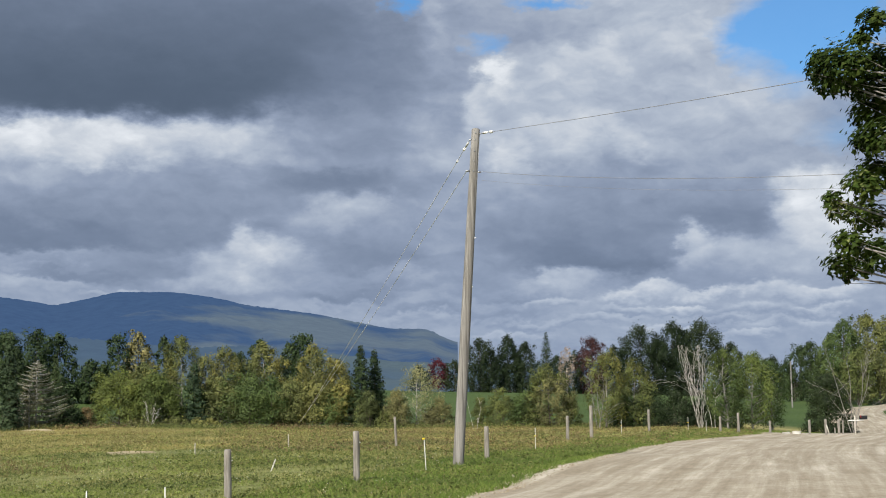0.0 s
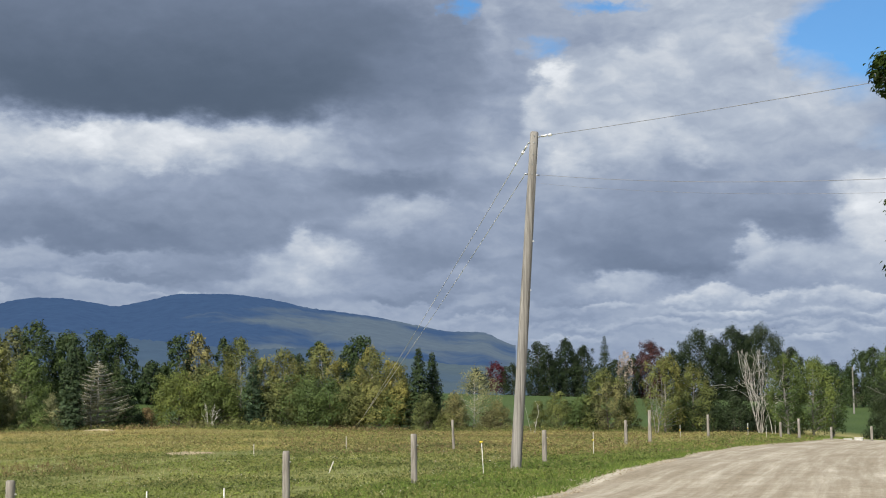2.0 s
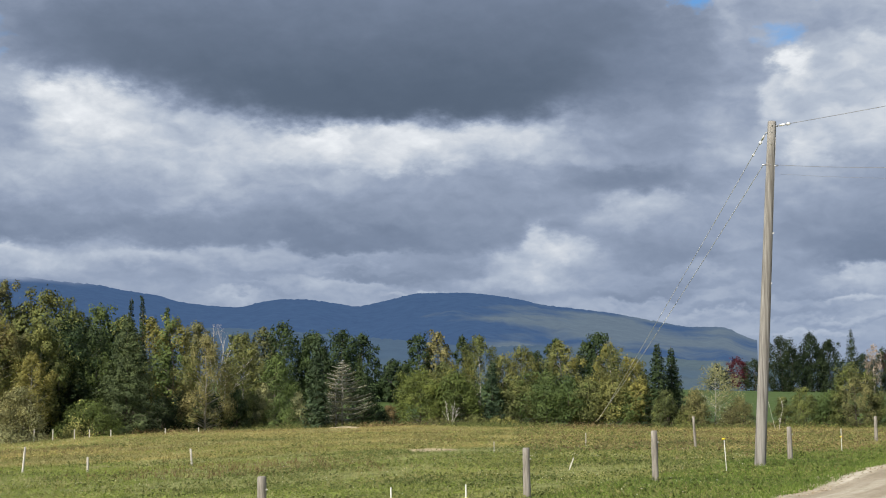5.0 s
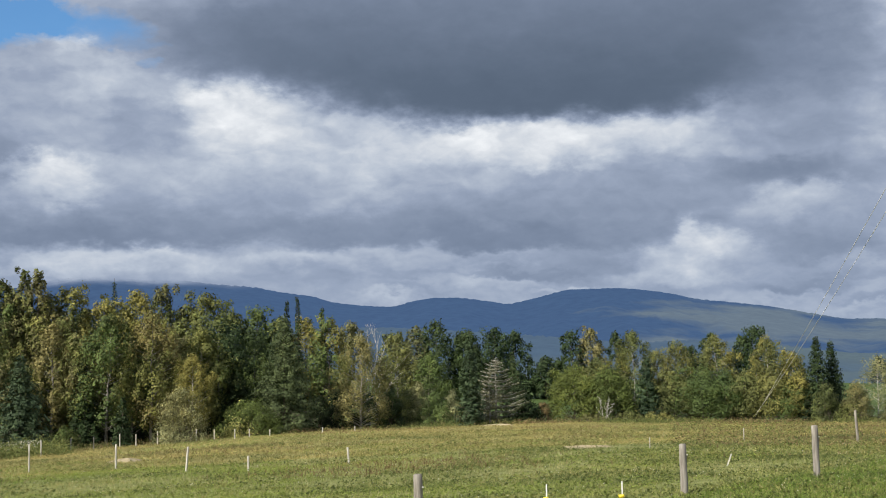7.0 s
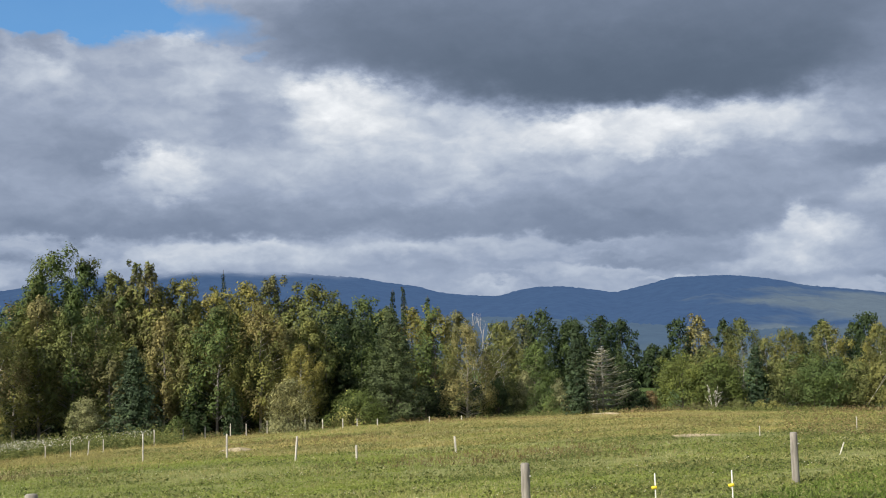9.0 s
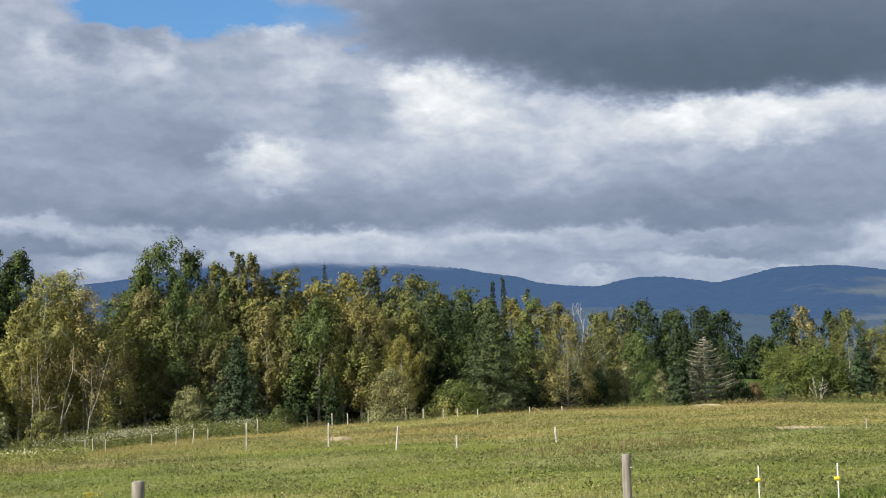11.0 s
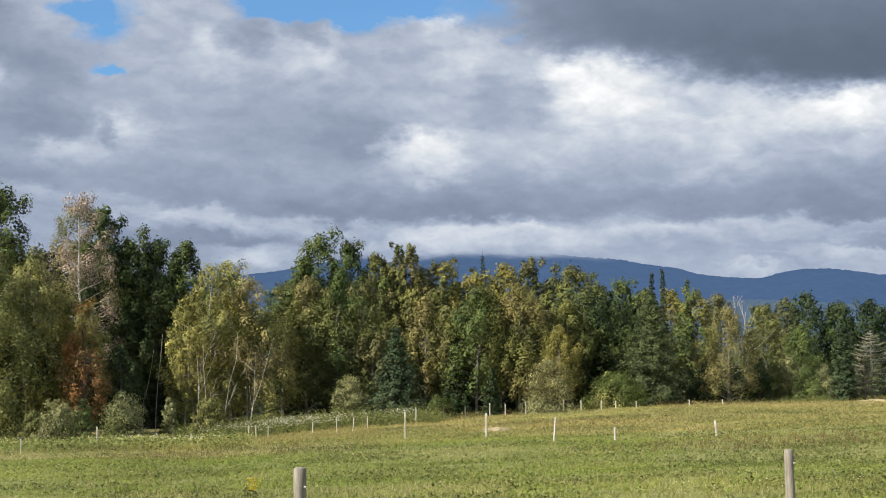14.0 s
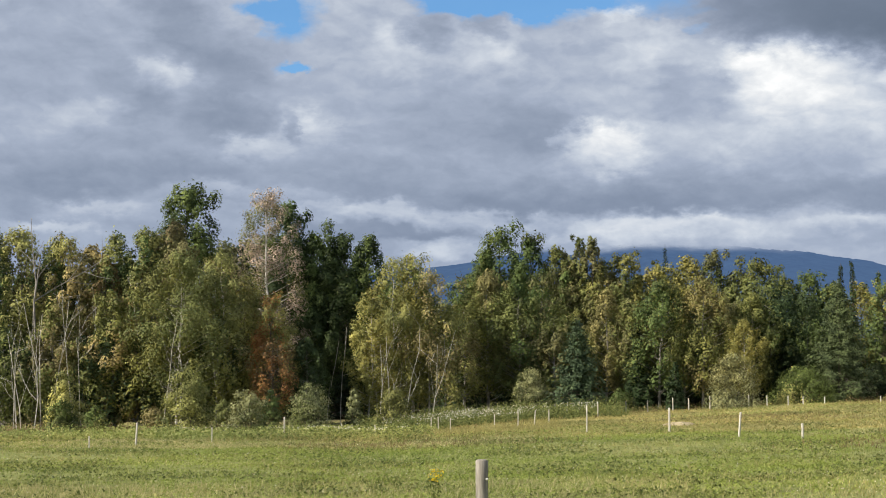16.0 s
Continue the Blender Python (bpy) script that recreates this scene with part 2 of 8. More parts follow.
cloud(-6.37, 10.75, 1.11, 0.75, 0.827, 0.697, 0.62, 0.88)
cloud(-5.06, 12.58, 1.33, 0.89, 0.777, 0.697, 0.62, 0.88)
cloud(-8.16, 10.19, 1.33, 0.75, 0.837, 0.667, 0.62, 0.88)
cloud(-10.95, 13.18, 2.44, 2.44, 0.737, 0.677, 0.7, 0.88)
cloud(-11.52, 10.84, 3.55, 1.86, 0.767, 0.650, 0.6, 1.0)
cloud(-9.19, 14.16, 2.00, 1.11, 0.767, 0.707, 0.62, 0.88)
cloud(-3.76, 15.28, 2.66, 1.02, 0.677, 0.626, 0.62, 0.88)
cloud(-6.29, 15.62, 1.33, 0.58, 0.717, 0.667, 0.7, 0.88)
cloud(-3.35, 8.04, 2.89, 0.89, 0.697, 0.561, 0.6, 1.0)
cloud(-5.86, 8.76, 2.22, 0.75, 0.618, 0.544, 0.95, 0.7)
cloud(-10.08, 7.93, 4.22, 1.15, 0.650, 0.520, 0.5, 1.0)
cloud(-7.68, 9.36, 1.33, 0.58, 0.569, 0.577, 0.95, 0.7)
cloud(-12.25, 7.39, 2.44, 1.33, 0.569, 0.487, 0.95, 0.7)
cloud(-6.24, 6.28, 3.33, 1.11, 0.552, 0.455, 0.5, 1.0)
cloud(-8.91, 6.19, 2.89, 0.67, 0.585, 0.504, 0.6, 1.0)
cloud(-6.21, 5.49, 2.44, 0.53, 0.487, 0.446, 0.95, 0.7)
cloud(-2.64, 6.60, 1.55, 1.02, 0.569, 0.512, 0.95, 0.7)
cloud(-1.70, 5.04, 2.00, 0.53, 0.626, 0.569, 0.95, 0.7)
cloud(-10.23, 5.92, 0.98, 0.75, 0.847, 0.677, 0.62, 0.88)
cloud(-9.81, 6.60, 0.58, 0.58, 0.817, 0.697, 0.62, 0.88)
cloud(-11.97, 5.86, 1.55, 0.75, 0.797, 0.642, 0.62, 0.88)
cloud(-14.86, 8.03, 1.73, 1.15, 0.928, 0.797, 0.62, 0.88)
cloud(-14.38, 6.85, 1.33, 1.02, 0.888, 0.697, 0.62, 0.88)
cloud(-15.61, 5.92, 2.00, 1.11, 0.888, 0.717, 0.62, 0.88)
cloud(-13.68, 5.35, 1.78, 0.67, 0.767, 0.626, 0.62, 0.88)
cloud(-8.41, 4.60, 1.11, 0.36, 0.847, 0.659, 0.4, 1.0)
cloud(-7.30, 4.34, 0.98, 0.27, 0.817, 0.626, 0.5, 1.0)
cloud(-4.85, 4.97, 1.55, 0.44, 0.797, 0.642, 0.62, 0.88)
cloud(-12.56, 4.47, 1.47, 0.44, 0.877, 0.642, 0.62, 0.88)
cloud(-10.17, 4.30, 1.24, 0.31, 0.847, 0.626, 0.4, 1.0)
cloud(-11.50, 4.99, 2.00, 0.36, 0.659, 0.585, 0.6, 1.0)
cloud(-14.69, 4.22, 1.78, 0.36, 0.837, 0.650, 0.4, 1.0)
cloud(-9.27, 3.78, 1.33, 0.24, 0.847, 0.610, 0.4, 1.0)
cloud(-7.50, 3.89, 1.33, 0.22, 0.767, 0.593, 0.5, 1.0)
cloud(-12.10, 3.69, 1.55, 0.24, 0.747, 0.593, 0.5, 1.0)
cloud(-14.45, 3.53, 1.33, 0.22, 0.797, 0.618, 0.5, 1.0)
cloud(-10.79, 3.33, 1.78, 0.20, 0.717, 0.585, 0.5, 1.0)
cloud(-6.15, 3.46, 1.78, 0.22, 0.737, 0.610, 0.5, 1.0)
cloud(-13.58, 3.05, 2.00, 0.20, 0.747, 0.642, 0.5, 1.0)
cloud(-3.46, 3.43, 1.78, 0.20, 0.737, 0.593, 0.5, 1.0)
cloud(-8.80, 3.01, 1.78, 0.18, 0.757, 0.650, 0.5, 1.0)
cloud(-11.85, 2.73, 1.55, 0.16, 0.767, 0.687, 0.5, 1.0)
cloud(-2.55, 2.95, 2.00, 0.18, 0.747, 0.659, 0.5, 1.0)
cloud(0.50, 14.61, 0.80, 1.55, 0.797, 0.659, 0.62, 0.88)
cloud(-0.96, 13.81, 0.89, 0.89, 0.677, 0.618, 0.95, 0.7)
cloud(-2.15, 13.29, 0.71, 0.62, 0.928, 0.827, 0.75, 0.88)
cloud(-1.89, 12.12, 0.75, 0.89, 0.857, 0.767, 0.7, 0.88)
cloud(-2.89, 12.43, 1.11, 1.11, 0.767, 0.697, 0.62, 0.88)
cloud(5.01, 13.78, 4.66, 2.89, 0.594, 0.523, 0.6, 1.0)
cloud(3.42, 10.84, 2.44, 1.22, 0.586, 0.523, 0.95, 0.7)
cloud(26.40, 14.77, 5.11, 1.60, 0.562, 0.507, 0.6, 1.0)
cloud(20.92, 15.12, 6.66, 2.49, 0.523, 0.428, 0.5, 1.0)
cloud(15.38, 14.78, 10.66, 3.06, 0.507, 0.373, 0.4, 1.0)
cloud(10.34, 14.78, 8.21, 2.93, 0.476, 0.381, 0.45, 1.0)
cloud(13.60, 12.95, 6.66, 1.24, 0.405, 0.366, 0.6, 1.0)
cloud(16.73, 16.14, 9.32, 1.11, 0.515, 0.460, 0.9, 0.6)
cloud(2.95, 13.63, 2.66, 1.55, 0.544, 0.504, 0.95, 0.7)
cloud(10.89, 15.50, 9.32, 1.11, 0.495, 0.430, 0.9, 0.5)
opening(-15.14, 13.97, 3.11, 1.78, 1.3)
opening(-14.10, 14.91, 2.89, 1.11, 0.9)
opening(-16.04, 10.35, 1.33, 1.02, 0.55)
opening(-13.90, 10.38, 1.11, 1.55, 0.25)
opening(-1.66, 14.34, 1.02, 0.44, 0.85)
opening(1.42, 15.87, 0.62, 0.49, 1.1)
opening(-4.24, 16.05, 1.78, 0.31, 1.1)
opening(-11.64, 13.79, 0.89, 1.33, 0.4)
opening(34.53, 15.14, 2.00, 0.93, 1.2)
opening(30.20, 15.22, 1.11, 0.58, 0.5)
opening(29.31, 14.49, 1.11, 0.31, 0.35)
opening(35.45, 15.34, 4.22, 0.58, 1.2)
opening(38.05, 15.34, 1.78, 0.67, 0.9)
opening(36.68, 15.34, 2.89, 0.44, 1.2)
opening(45.27, 14.63, 1.33, 1.11, 0.8)
opening(45.24, 12.46, 1.11, 0.27, 0.9)
opening(31.20, 14.66, 0.89, 0.58, 0.5)
opening(29.37, 13.87, 0.89, 0.22, 0.5)
opening(46.21, 14.63, 0.80, 1.02, 1.2)
opening(45.05, 12.46, 0.80, 0.24, 1.0)
opening(36.92, 15.07, 2.89, 0.31, 1.2)
opening(47.00, 14.82, 0.89, 0.44, 0.8)
shade, clear = CLOUDS["shade"], CLOUDS["clear"]


def wpuffs(vec, scale):
    """Rounded heaps upon heaps."""
    node = wt.nodes.new("ShaderNodeTexVoronoi")
    node.feature, node.voronoi_dimensions = "SMOOTH_F1", "2D"
    for key, value in (("Scale", scale), ("Detail", 3.0), ("Roughness", 0.5), ("Lacunarity", 2.1), ("Smoothness", 0.55)):
        node.inputs[key].default_value = value
    wt.links.new(vec, node.inputs["Vector"])
    return node.outputs["Distance"]


soft_deck = wvec("MULTIPLY", ae, (1.0, 1.8, 0.0))
loose = wvec("ADD", soft_deck, wvec("MULTIPLY", wvec("SUBTRACT", wnoise(soft_deck, 0.40, 4.0, 0.55).outputs["Color"], (0.5, 0.5, 0.5)), (1.8, 1.8, 0.0)))


def relief(scale, up):
    """Billows lit from above: how far the cloud thins out just over a place."""
    return wmath("SUBTRACT", wpuffs(wvec("ADD", loose, (-0.3 * up, up, 0.0)), scale), wpuffs(loose, scale))


# lit cloud is crisp and billowed, shaded cloud smooth
body = wmath("MINIMUM", wmath("MAXIMUM", wmath("MULTIPLY_ADD", shade, 2.4, -0.95), 0.10), 1.0)
lit = wmath("ADD", wmath("MULTIPLY", relief(0.22, 0.7), 0.12), wmath("MULTIPLY", relief(0.6, 0.28), 0.05))
wisp = wmath("SUBTRACT", wnoise(loose, 0.7, 6.0, 0.6).outputs["Fac"], 0.5)
shade = wmath("MULTIPLY_ADD", wmath("MAXIMUM", wmath("SUBTRACT", shade, 0.64), 0.0), 0.25, shade)
shade = wmath("ADD", shade, wmath("MULTIPLY", wmath("MULTIPLY_ADD", wisp, 0.24, lit), body))
ramp = wt.nodes.new("ShaderNodeValToRGB")
wt.links.new(shade, ramp.inputs[0])
stops = ramp.color_ramp.elements
stops[0].position, stops[0].color = 0.30, (0.055, 0.078, 0.118, 1)
stops[1].position, stops[1].color = 0.95, (0.845, 0.872, 0.900, 1)
for where, tone in ((0.39, (0.094, 0.127, 0.182, 1)), (0.51, (0.178, 0.223, 0.312, 1)), (0.63, (0.296, 0.352, 0.463, 1)), (0.745, (0.458, 0.515, 0.606, 1)), (0.845, (0.640, 0.679, 0.730, 1))):
    stops.new(where).color = tone
sky = wt.nodes.new("ShaderNodeTexSky")
sky.sky_type, sky.sun_disc = "NISHITA", False
sky.sun_elevation, sky.sun_rotation = radians(SUN_EL), radians(-SUN_AZ)
blue = wvec("MULTIPLY", sky.outputs[0], (0.060, 0.104, 0.140))
gap = wmath("MINIMUM", wmath("MAXIMUM", wmath("MULTIPLY", wmath("SUBTRACT", clear, 0.15), 1.25), 0.0), 0.95)
# low in the distance the cloud takes on the blue of the air
low = wmath("MULTIPLY", wmath("POWER", 0.36788, wmath("MULTIPLY", wmath("MAXIMUM", el, 0.0), 0.2)), 0.36)
tinted = wmix(low, ramp.outputs[0], (0.235, 0.335, 0.52, 1))
sky_colour = wmix(gap, tinted, blue)
back = wt.nodes.new("ShaderNodeBackground")
back.inputs["Strength"].default_value = 1.0
wt.links.new(sky_colour, back.inputs["Color"])
wt.links.new(back.outputs[0], wt.nodes.new("ShaderNodeOutputWorld").inputs["Surface"])

lamp = bpy.data.lights.new("sun", "SUN")
lamp.energy, lamp.angle, lamp.color = 5.8, radians(0.6), (1.0, 0.94, 0.84)
sun = new("sun", lamp)
sa, se = radians(SUN_AZ), radians(SUN_EL)
sun.matrix_world = look((-60 * math.sin(sa) * math.cos(se), 60 * math.cos(sa) * math.cos(se), 60 * math.sin(se)), (0, 0, 0))


# ---- materials ----
def material(name, rough=0.85):
    mat = bpy.data.materials.new(name)
    mat.use_nodes = True
    bsdf = mat.node_tree.nodes["Principled BSDF"]
    bsdf.inputs["Roughness"].default_value = rough
    bsdf.inputs["Specular IOR Level"].default_value = 0.25
    return mat, mat.node_tree, bsdf


def add(nt, kind, **attrs):
    node = nt.nodes.new(kind)
    for key, value in attrs.items():
        if key == "op":
            node.operation = value
        elif key == "data":
            node.data_type = value
    return node


def noise_tex(nt, scale, detail=5.0, rough=0.55, stretch=(1, 1, 1), source="Object"):
    tc = nt.nodes.new("ShaderNodeTexCoord")
    mp = nt.nodes.new("ShaderNodeMapping")
    mp.inputs["Scale"].default_value = stretch
    nt.links.new(tc.outputs[source], mp.inputs["Vector"])
    n = nt.nodes.new("ShaderNodeTexNoise")
    n.inputs["Scale"].default_value, n.inputs["Detail"].default_value, n.inputs["Roughness"].default_value = scale, detail, rough
    nt.links.new(mp.outputs[0], n.inputs["Vector"])
    return n.outputs["Fac"]


def ramp_of(nt, fac, *pairs):
    r = nt.nodes.new("ShaderNodeValToRGB")
    nt.links.new(fac, r.inputs[0])
    e = r.color_ramp.elements
    e[0].position, e[0].color = pairs[0][0], (*pairs[0][1], 1)
    e[1].position, e[1].color = pairs[-1][0], (*pairs[-1][1], 1)
    for where, tone in pairs[1:-1]:
        e.new(where).color = (*tone, 1)
    return r.outputs[0]


def blend(nt, fac, a, b, how="MIX"):
    m = nt.nodes.new("ShaderNodeMix")
    m.data_type, m.blend_type = "RGBA", how
    for sock, v in ((m.inputs[0], fac), (m.inputs[6], a), (m.inputs[7], b)):
        if isinstance(v, (int, float)):
            sock.default_value = v
        elif isinstance(v, tuple):
            sock.default_value = (*v, 1)
        else:
            nt.links.new(v, sock)
    return m.outputs[2]


def bumped(nt, bsdf, fac, strength, distance=0.02):
    b = nt.nodes.new("ShaderNodeBump")
    b.inputs["Strength"].default_value, b.inputs["Distance"].default_value = strength, distance
    nt.links.new(fac, b.inputs["Height"])
    nt.links.new(b.outputs[0], bsdf.inputs["Normal"])


def leaf_material(name, dark, mid, light, glow=0.17):
    """Foliage: each leaf its own tone, patches of the crown differ, some light shines through."""
    mat, nt, bsdf = material(name, 0.6)
    geo = nt.nodes.new("ShaderNodeNewGeometry")
    dark = tuple(m + 0.45 * (k - m) for k, m in zip(dark, mid))
    light = tuple(m + 0.42 * (k - m) for k, m in zip(light, mid))
    dark, mid, light = (tuple(0.86 * k for k in c) for c in (dark, mid, light))
    tone = ramp_of(nt, geo.outputs["Random Per Island"], (0.0, dark), (0.5, mid), (1.0, light))
    col = tone
    # boughs and sprays differ within a crown, and one tree from the next
    # the finer noise also stands in for sunlit clumps and shaded gaps
    for scale, low, high in ((0.45, (0.66, 0.68, 0.66), (1.28, 1.22, 1.12)), (1.6, (0.62, 0.64, 0.62), (1.34, 1.32, 1.24))):
        n = nt.nodes.new("ShaderNodeTexNoise")
        n.inputs["Scale"].default_value, n.inputs["Detail"].default_value = scale, 2.5
        nt.links.new(geo.outputs["Position"], n.inputs["Vector"])
        col = blend(nt, 1.0, col, ramp_of(nt, n.outputs["Fac"], (0.34, low), (0.66, high)), "MULTIPLY")
    each = nt.nodes.new("ShaderNodeObjectInfo").outputs["Random"]
    col = blend(nt, 1.0, col, ramp_of(nt, each, (0.0, (0.74, 0.80, 0.80)), (0.5, (1.0, 1.0, 1.0)), (1.0, (1.30, 1.20, 1.12))), "MULTIPLY")
    nt.links.new(col, bsdf.inputs["Base Color"])
    bsdf.inputs["Specular IOR Level"].default_value = 0.15
    tr = nt.nodes.new("ShaderNodeBsdfTranslucent")
    nt.links.new(col, tr.inputs["Color"])
    mix = nt.nodes.new("ShaderNodeMixShader")
    mix.inputs[0].default_value = glow
    nt.links.new(bsdf.outputs[0], mix.inputs[1])
    nt.links.new(tr.outputs[0], mix.inputs[2])
    nt.links.new(mix.outputs[0], nt.nodes["Material Output"].inputs["Surface"])
    return mat


def bark_material(name, a, b, scale=9.0, stretch=(1, 1, 0.25), relief=0.6):
    mat, nt, bsdf = material(name, 0.9)
    n = noise_tex(nt, scale, 6.0, 0.6, stretch)
    nt.links.new(ramp_of(nt, n, (0.32, a), (0.68, b)), bsdf.inputs["Base Color"])
    bumped(nt, bsdf, n, relief, 0.02)
    return mat


LEAF = {
    "green": leaf_material("leaf_green", (0.052, 0.076, 0.026), (0.104, 0.152, 0.052), (0.172, 0.251, 0.086)),
    "bright": leaf_material("leaf_bright", (0.06, 0.079, 0.023), (0.12, 0.158, 0.046), (0.198, 0.261, 0.076)),
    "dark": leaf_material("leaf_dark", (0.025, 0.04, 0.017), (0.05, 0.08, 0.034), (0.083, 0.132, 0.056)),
    # near-black; also stands in for shade between the trunks and at the wood's corner
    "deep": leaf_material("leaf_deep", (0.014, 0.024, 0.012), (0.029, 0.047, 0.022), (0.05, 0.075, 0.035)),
    "olive": leaf_material("leaf_olive", (0.084, 0.094, 0.036), (0.168, 0.188, 0.072), (0.277, 0.31, 0.119)),
    "yellow": leaf_material("leaf_yellow", (0.122, 0.118, 0.038), (0.245, 0.236, 0.076), (0.404, 0.389, 0.125)),
    "gold": leaf_material("leaf_gold", (0.102, 0.102, 0.033), (0.205, 0.205, 0.066), (0.338, 0.338, 0.109)),
    "rust": leaf_material("leaf_rust", (0.1, 0.1, 0.048), (0.2, 0.2, 0.096), (0.33, 0.33, 0.158)),
    "brown": leaf_material("leaf_brown", (0.095, 0.071, 0.037), (0.182, 0.141, 0.073), (0.297, 0.222, 0.117)),
    "orange": leaf_material("leaf_orange", (0.19, 0.085, 0.035), (0.36, 0.180, 0.078), (0.46, 0.27, 0.12)),
    "maroon": leaf_material("leaf_maroon", (0.036, 0.017, 0.020), (0.072, 0.032, 0.035), (0.123, 0.058, 0.052)),
    "crimson": leaf_material("leaf_crimson", (0.06, 0.012, 0.02), (0.105, 0.020, 0.032), (0.16, 0.032, 0.045)),
    "lilac": leaf_material("leaf_pale", (0.232, 0.189, 0.174), (0.377, 0.319, 0.290), (0.522, 0.464, 0.406)),
    "grey": leaf_material("leaf_grey", (0.165, 0.168, 0.087), (0.33, 0.335, 0.175), (0.528, 0.536, 0.28)),
    "straw": leaf_material("leaf_straw", (0.215, 0.207, 0.075), (0.43, 0.415, 0.15), (0.688, 0.664, 0.24)),
    "bronze": leaf_material("leaf_bronze", (0.095, 0.092, 0.042), (0.19, 0.184, 0.084), (0.314, 0.304, 0.139)),
    "moss": leaf_material("leaf_moss", (0.084, 0.095, 0.033), (0.168, 0.19, 0.066), (0.277, 0.314, 0.109)),
    "spruce": leaf_material("needle_spruce", (0.018, 0.034, 0.014), (0.038, 0.064, 0.027), (0.092, 0.128, 0.055), 0.12),
    "blue_spruce": leaf_material("needle_blue", (0.024, 0.046, 0.026), (0.054, 0.090, 0.050), (0.115, 0.165, 0.092), 0.12),
    "dying_spruce": leaf_material("needle_dying", (0.10, 0.105, 0.065), (0.195, 0.197, 0.125), (0.33, 0.325, 0.225), 0.12),
    "amber": leaf_material("leaf_amber", (0.135, 0.142, 0.054), (0.27, 0.285, 0.108), (0.446, 0.47, 0.178)),
    "russet": leaf_material("leaf_russet", (0.138, 0.122, 0.06), (0.275, 0.245, 0.12), (0.454, 0.404, 0.198)),
    "fir": leaf_material("needle_fir", (0.040, 0.058, 0.026), (0.090, 0.124, 0.058), (0.170, 0.215, 0.105), 0.12),
    "maple": leaf_material("leaf_maple", (0.026, 0.051, 0.012), (0.061, 0.102, 0.020), (0.152, 0.181, 0.043), 0.45),
}
BARK = {
    "brown": bark_material("bark_brown", (0.055, 0.045, 0.035), (0.16, 0.135, 0.11)),
    "white": bark_material("bark_white", (0.25, 0.23, 0.20), (0.62, 0.59, 0.53), 7.0, (0.5, 0.5, 1.4)),
    "grey": bark_material("bark_grey", (0.13, 0.12, 0.11), (0.34, 0.32, 0.29)),
    "bleached": bark_material("bark_bleached", (0.34, 0.32, 0.29), (0.62, 0.59, 0.54)),
}
WOOD_POST = bark_material("weathered_post", (0.15, 0.134, 0.112), (0.37, 0.342, 0.298), 14.0, (1, 1, 0.12), 0.8)
WOOD_POLE = bark_material("weathered_pole", (0.112, 0.103, 0.090), (0.36, 0.343, 0.315), 16.0, (1, 1, 0.03), 1.0)


def plain(name, colour, rough=0.5, metal=0.0):
    mat, nt, bsdf = material(name, rough)
    n = noise_tex(nt, 30.0, 4.0)
    c = ramp_of(nt, n, (0.3, tuple(0.8 * k for k in colour)), (0.7, colour))
    nt.links.new(c, bsdf.inputs["Base Color"])
    bsdf.inputs["Metallic"].default_value = metal
    return mat


WHITE_ROD = plain("white_fibreglass", (0.78, 0.77, 0.72), 0.4)
YELLOW = plain("yellow_plastic", (0.80, 0.62, 0.05), 0.4)
WHITE_PAINT = plain("white_paint", (0.80, 0.79, 0.75), 0.5)
BLACK_PAINT = plain("black_paint", (0.02, 0.02, 0.022), 0.4)
STEEL = plain("galvanised_steel", (0.45, 0.46, 0.47), 0.4, 0.9)
WIRE = plain("weathered_wire", (0.34, 0.34, 0.35), 0.5, 0.3)
PORCELAIN = plain("white_porcelain", (0.85, 0.85, 0.84), 0.2)
OLD_PORCELAIN = plain("dulled_porcelain", (0.5, 0.49, 0.46), 0.4)
PALE_WIRE = plain("bright_aluminium_wire", (0.68, 0.68, 0.67), 0.7)


def grass_material(name, *tones):
    mat, nt, bsdf = material(name, 0.7)
    geo = nt.nodes.new("ShaderNodeNewGeometry")
    tone = ramp_of(nt, geo.outputs["Random Per Island"], *tones)
    patch = ramp_of(nt, noise_tex(nt, 0.13, 4.0), (0.32, (0.72, 0.75, 0.70)), (0.68, (1.2, 1.12, 1.0)))
    col = blend(nt, 1.0, tone, patch, "MULTIPLY")
    nt.links.new(col, bsdf.inputs["Base Color"])
    tr = nt.nodes.new("ShaderNodeBsdfTranslucent")
    nt.links.new(col, tr.inputs["Color"])
    mix = nt.nodes.new("ShaderNodeMixShader")
    mix.inputs[0].default_value = 0.3
    nt.links.new(bsdf.outputs[0], mix.inputs[1])
    nt.links.new(tr.outputs[0], mix.inputs[2])
    nt.links.new(mix.outputs[0], nt.nodes["Material Output"].inputs["Surface"])
    return mat


GRASS_GREEN = grass_material("grass_green", (0.0, (0.143, 0.181, 0.051)), (0.5, (0.245, 0.295, 0.086)), (0.85, (0.340, 0.363, 0.132)), (1.0, (0.43, 0.42, 0.19)))
GRASS_LUSH = grass_material("grass_lush", (0.0, (0.135, 0.180, 0.036)), (0.5, (0.210, 0.276, 0.060)), (1.0, (0.31, 0.36, 0.10)))
GRASS_VERGE = grass_material("grass_verge", (0.0, (0.090, 0.145, 0.028)), (0.5, (0.160, 0.240, 0.047)), (1.0, (0.245, 0.320, 0.085)))
GRASS_STRAW = grass_material("grass_straw", (0.0, (0.28, 0.27, 0.12)), (0.5, (0.42, 0.39, 0.20)), (1.0, (0.58, 0.54, 0.32)))
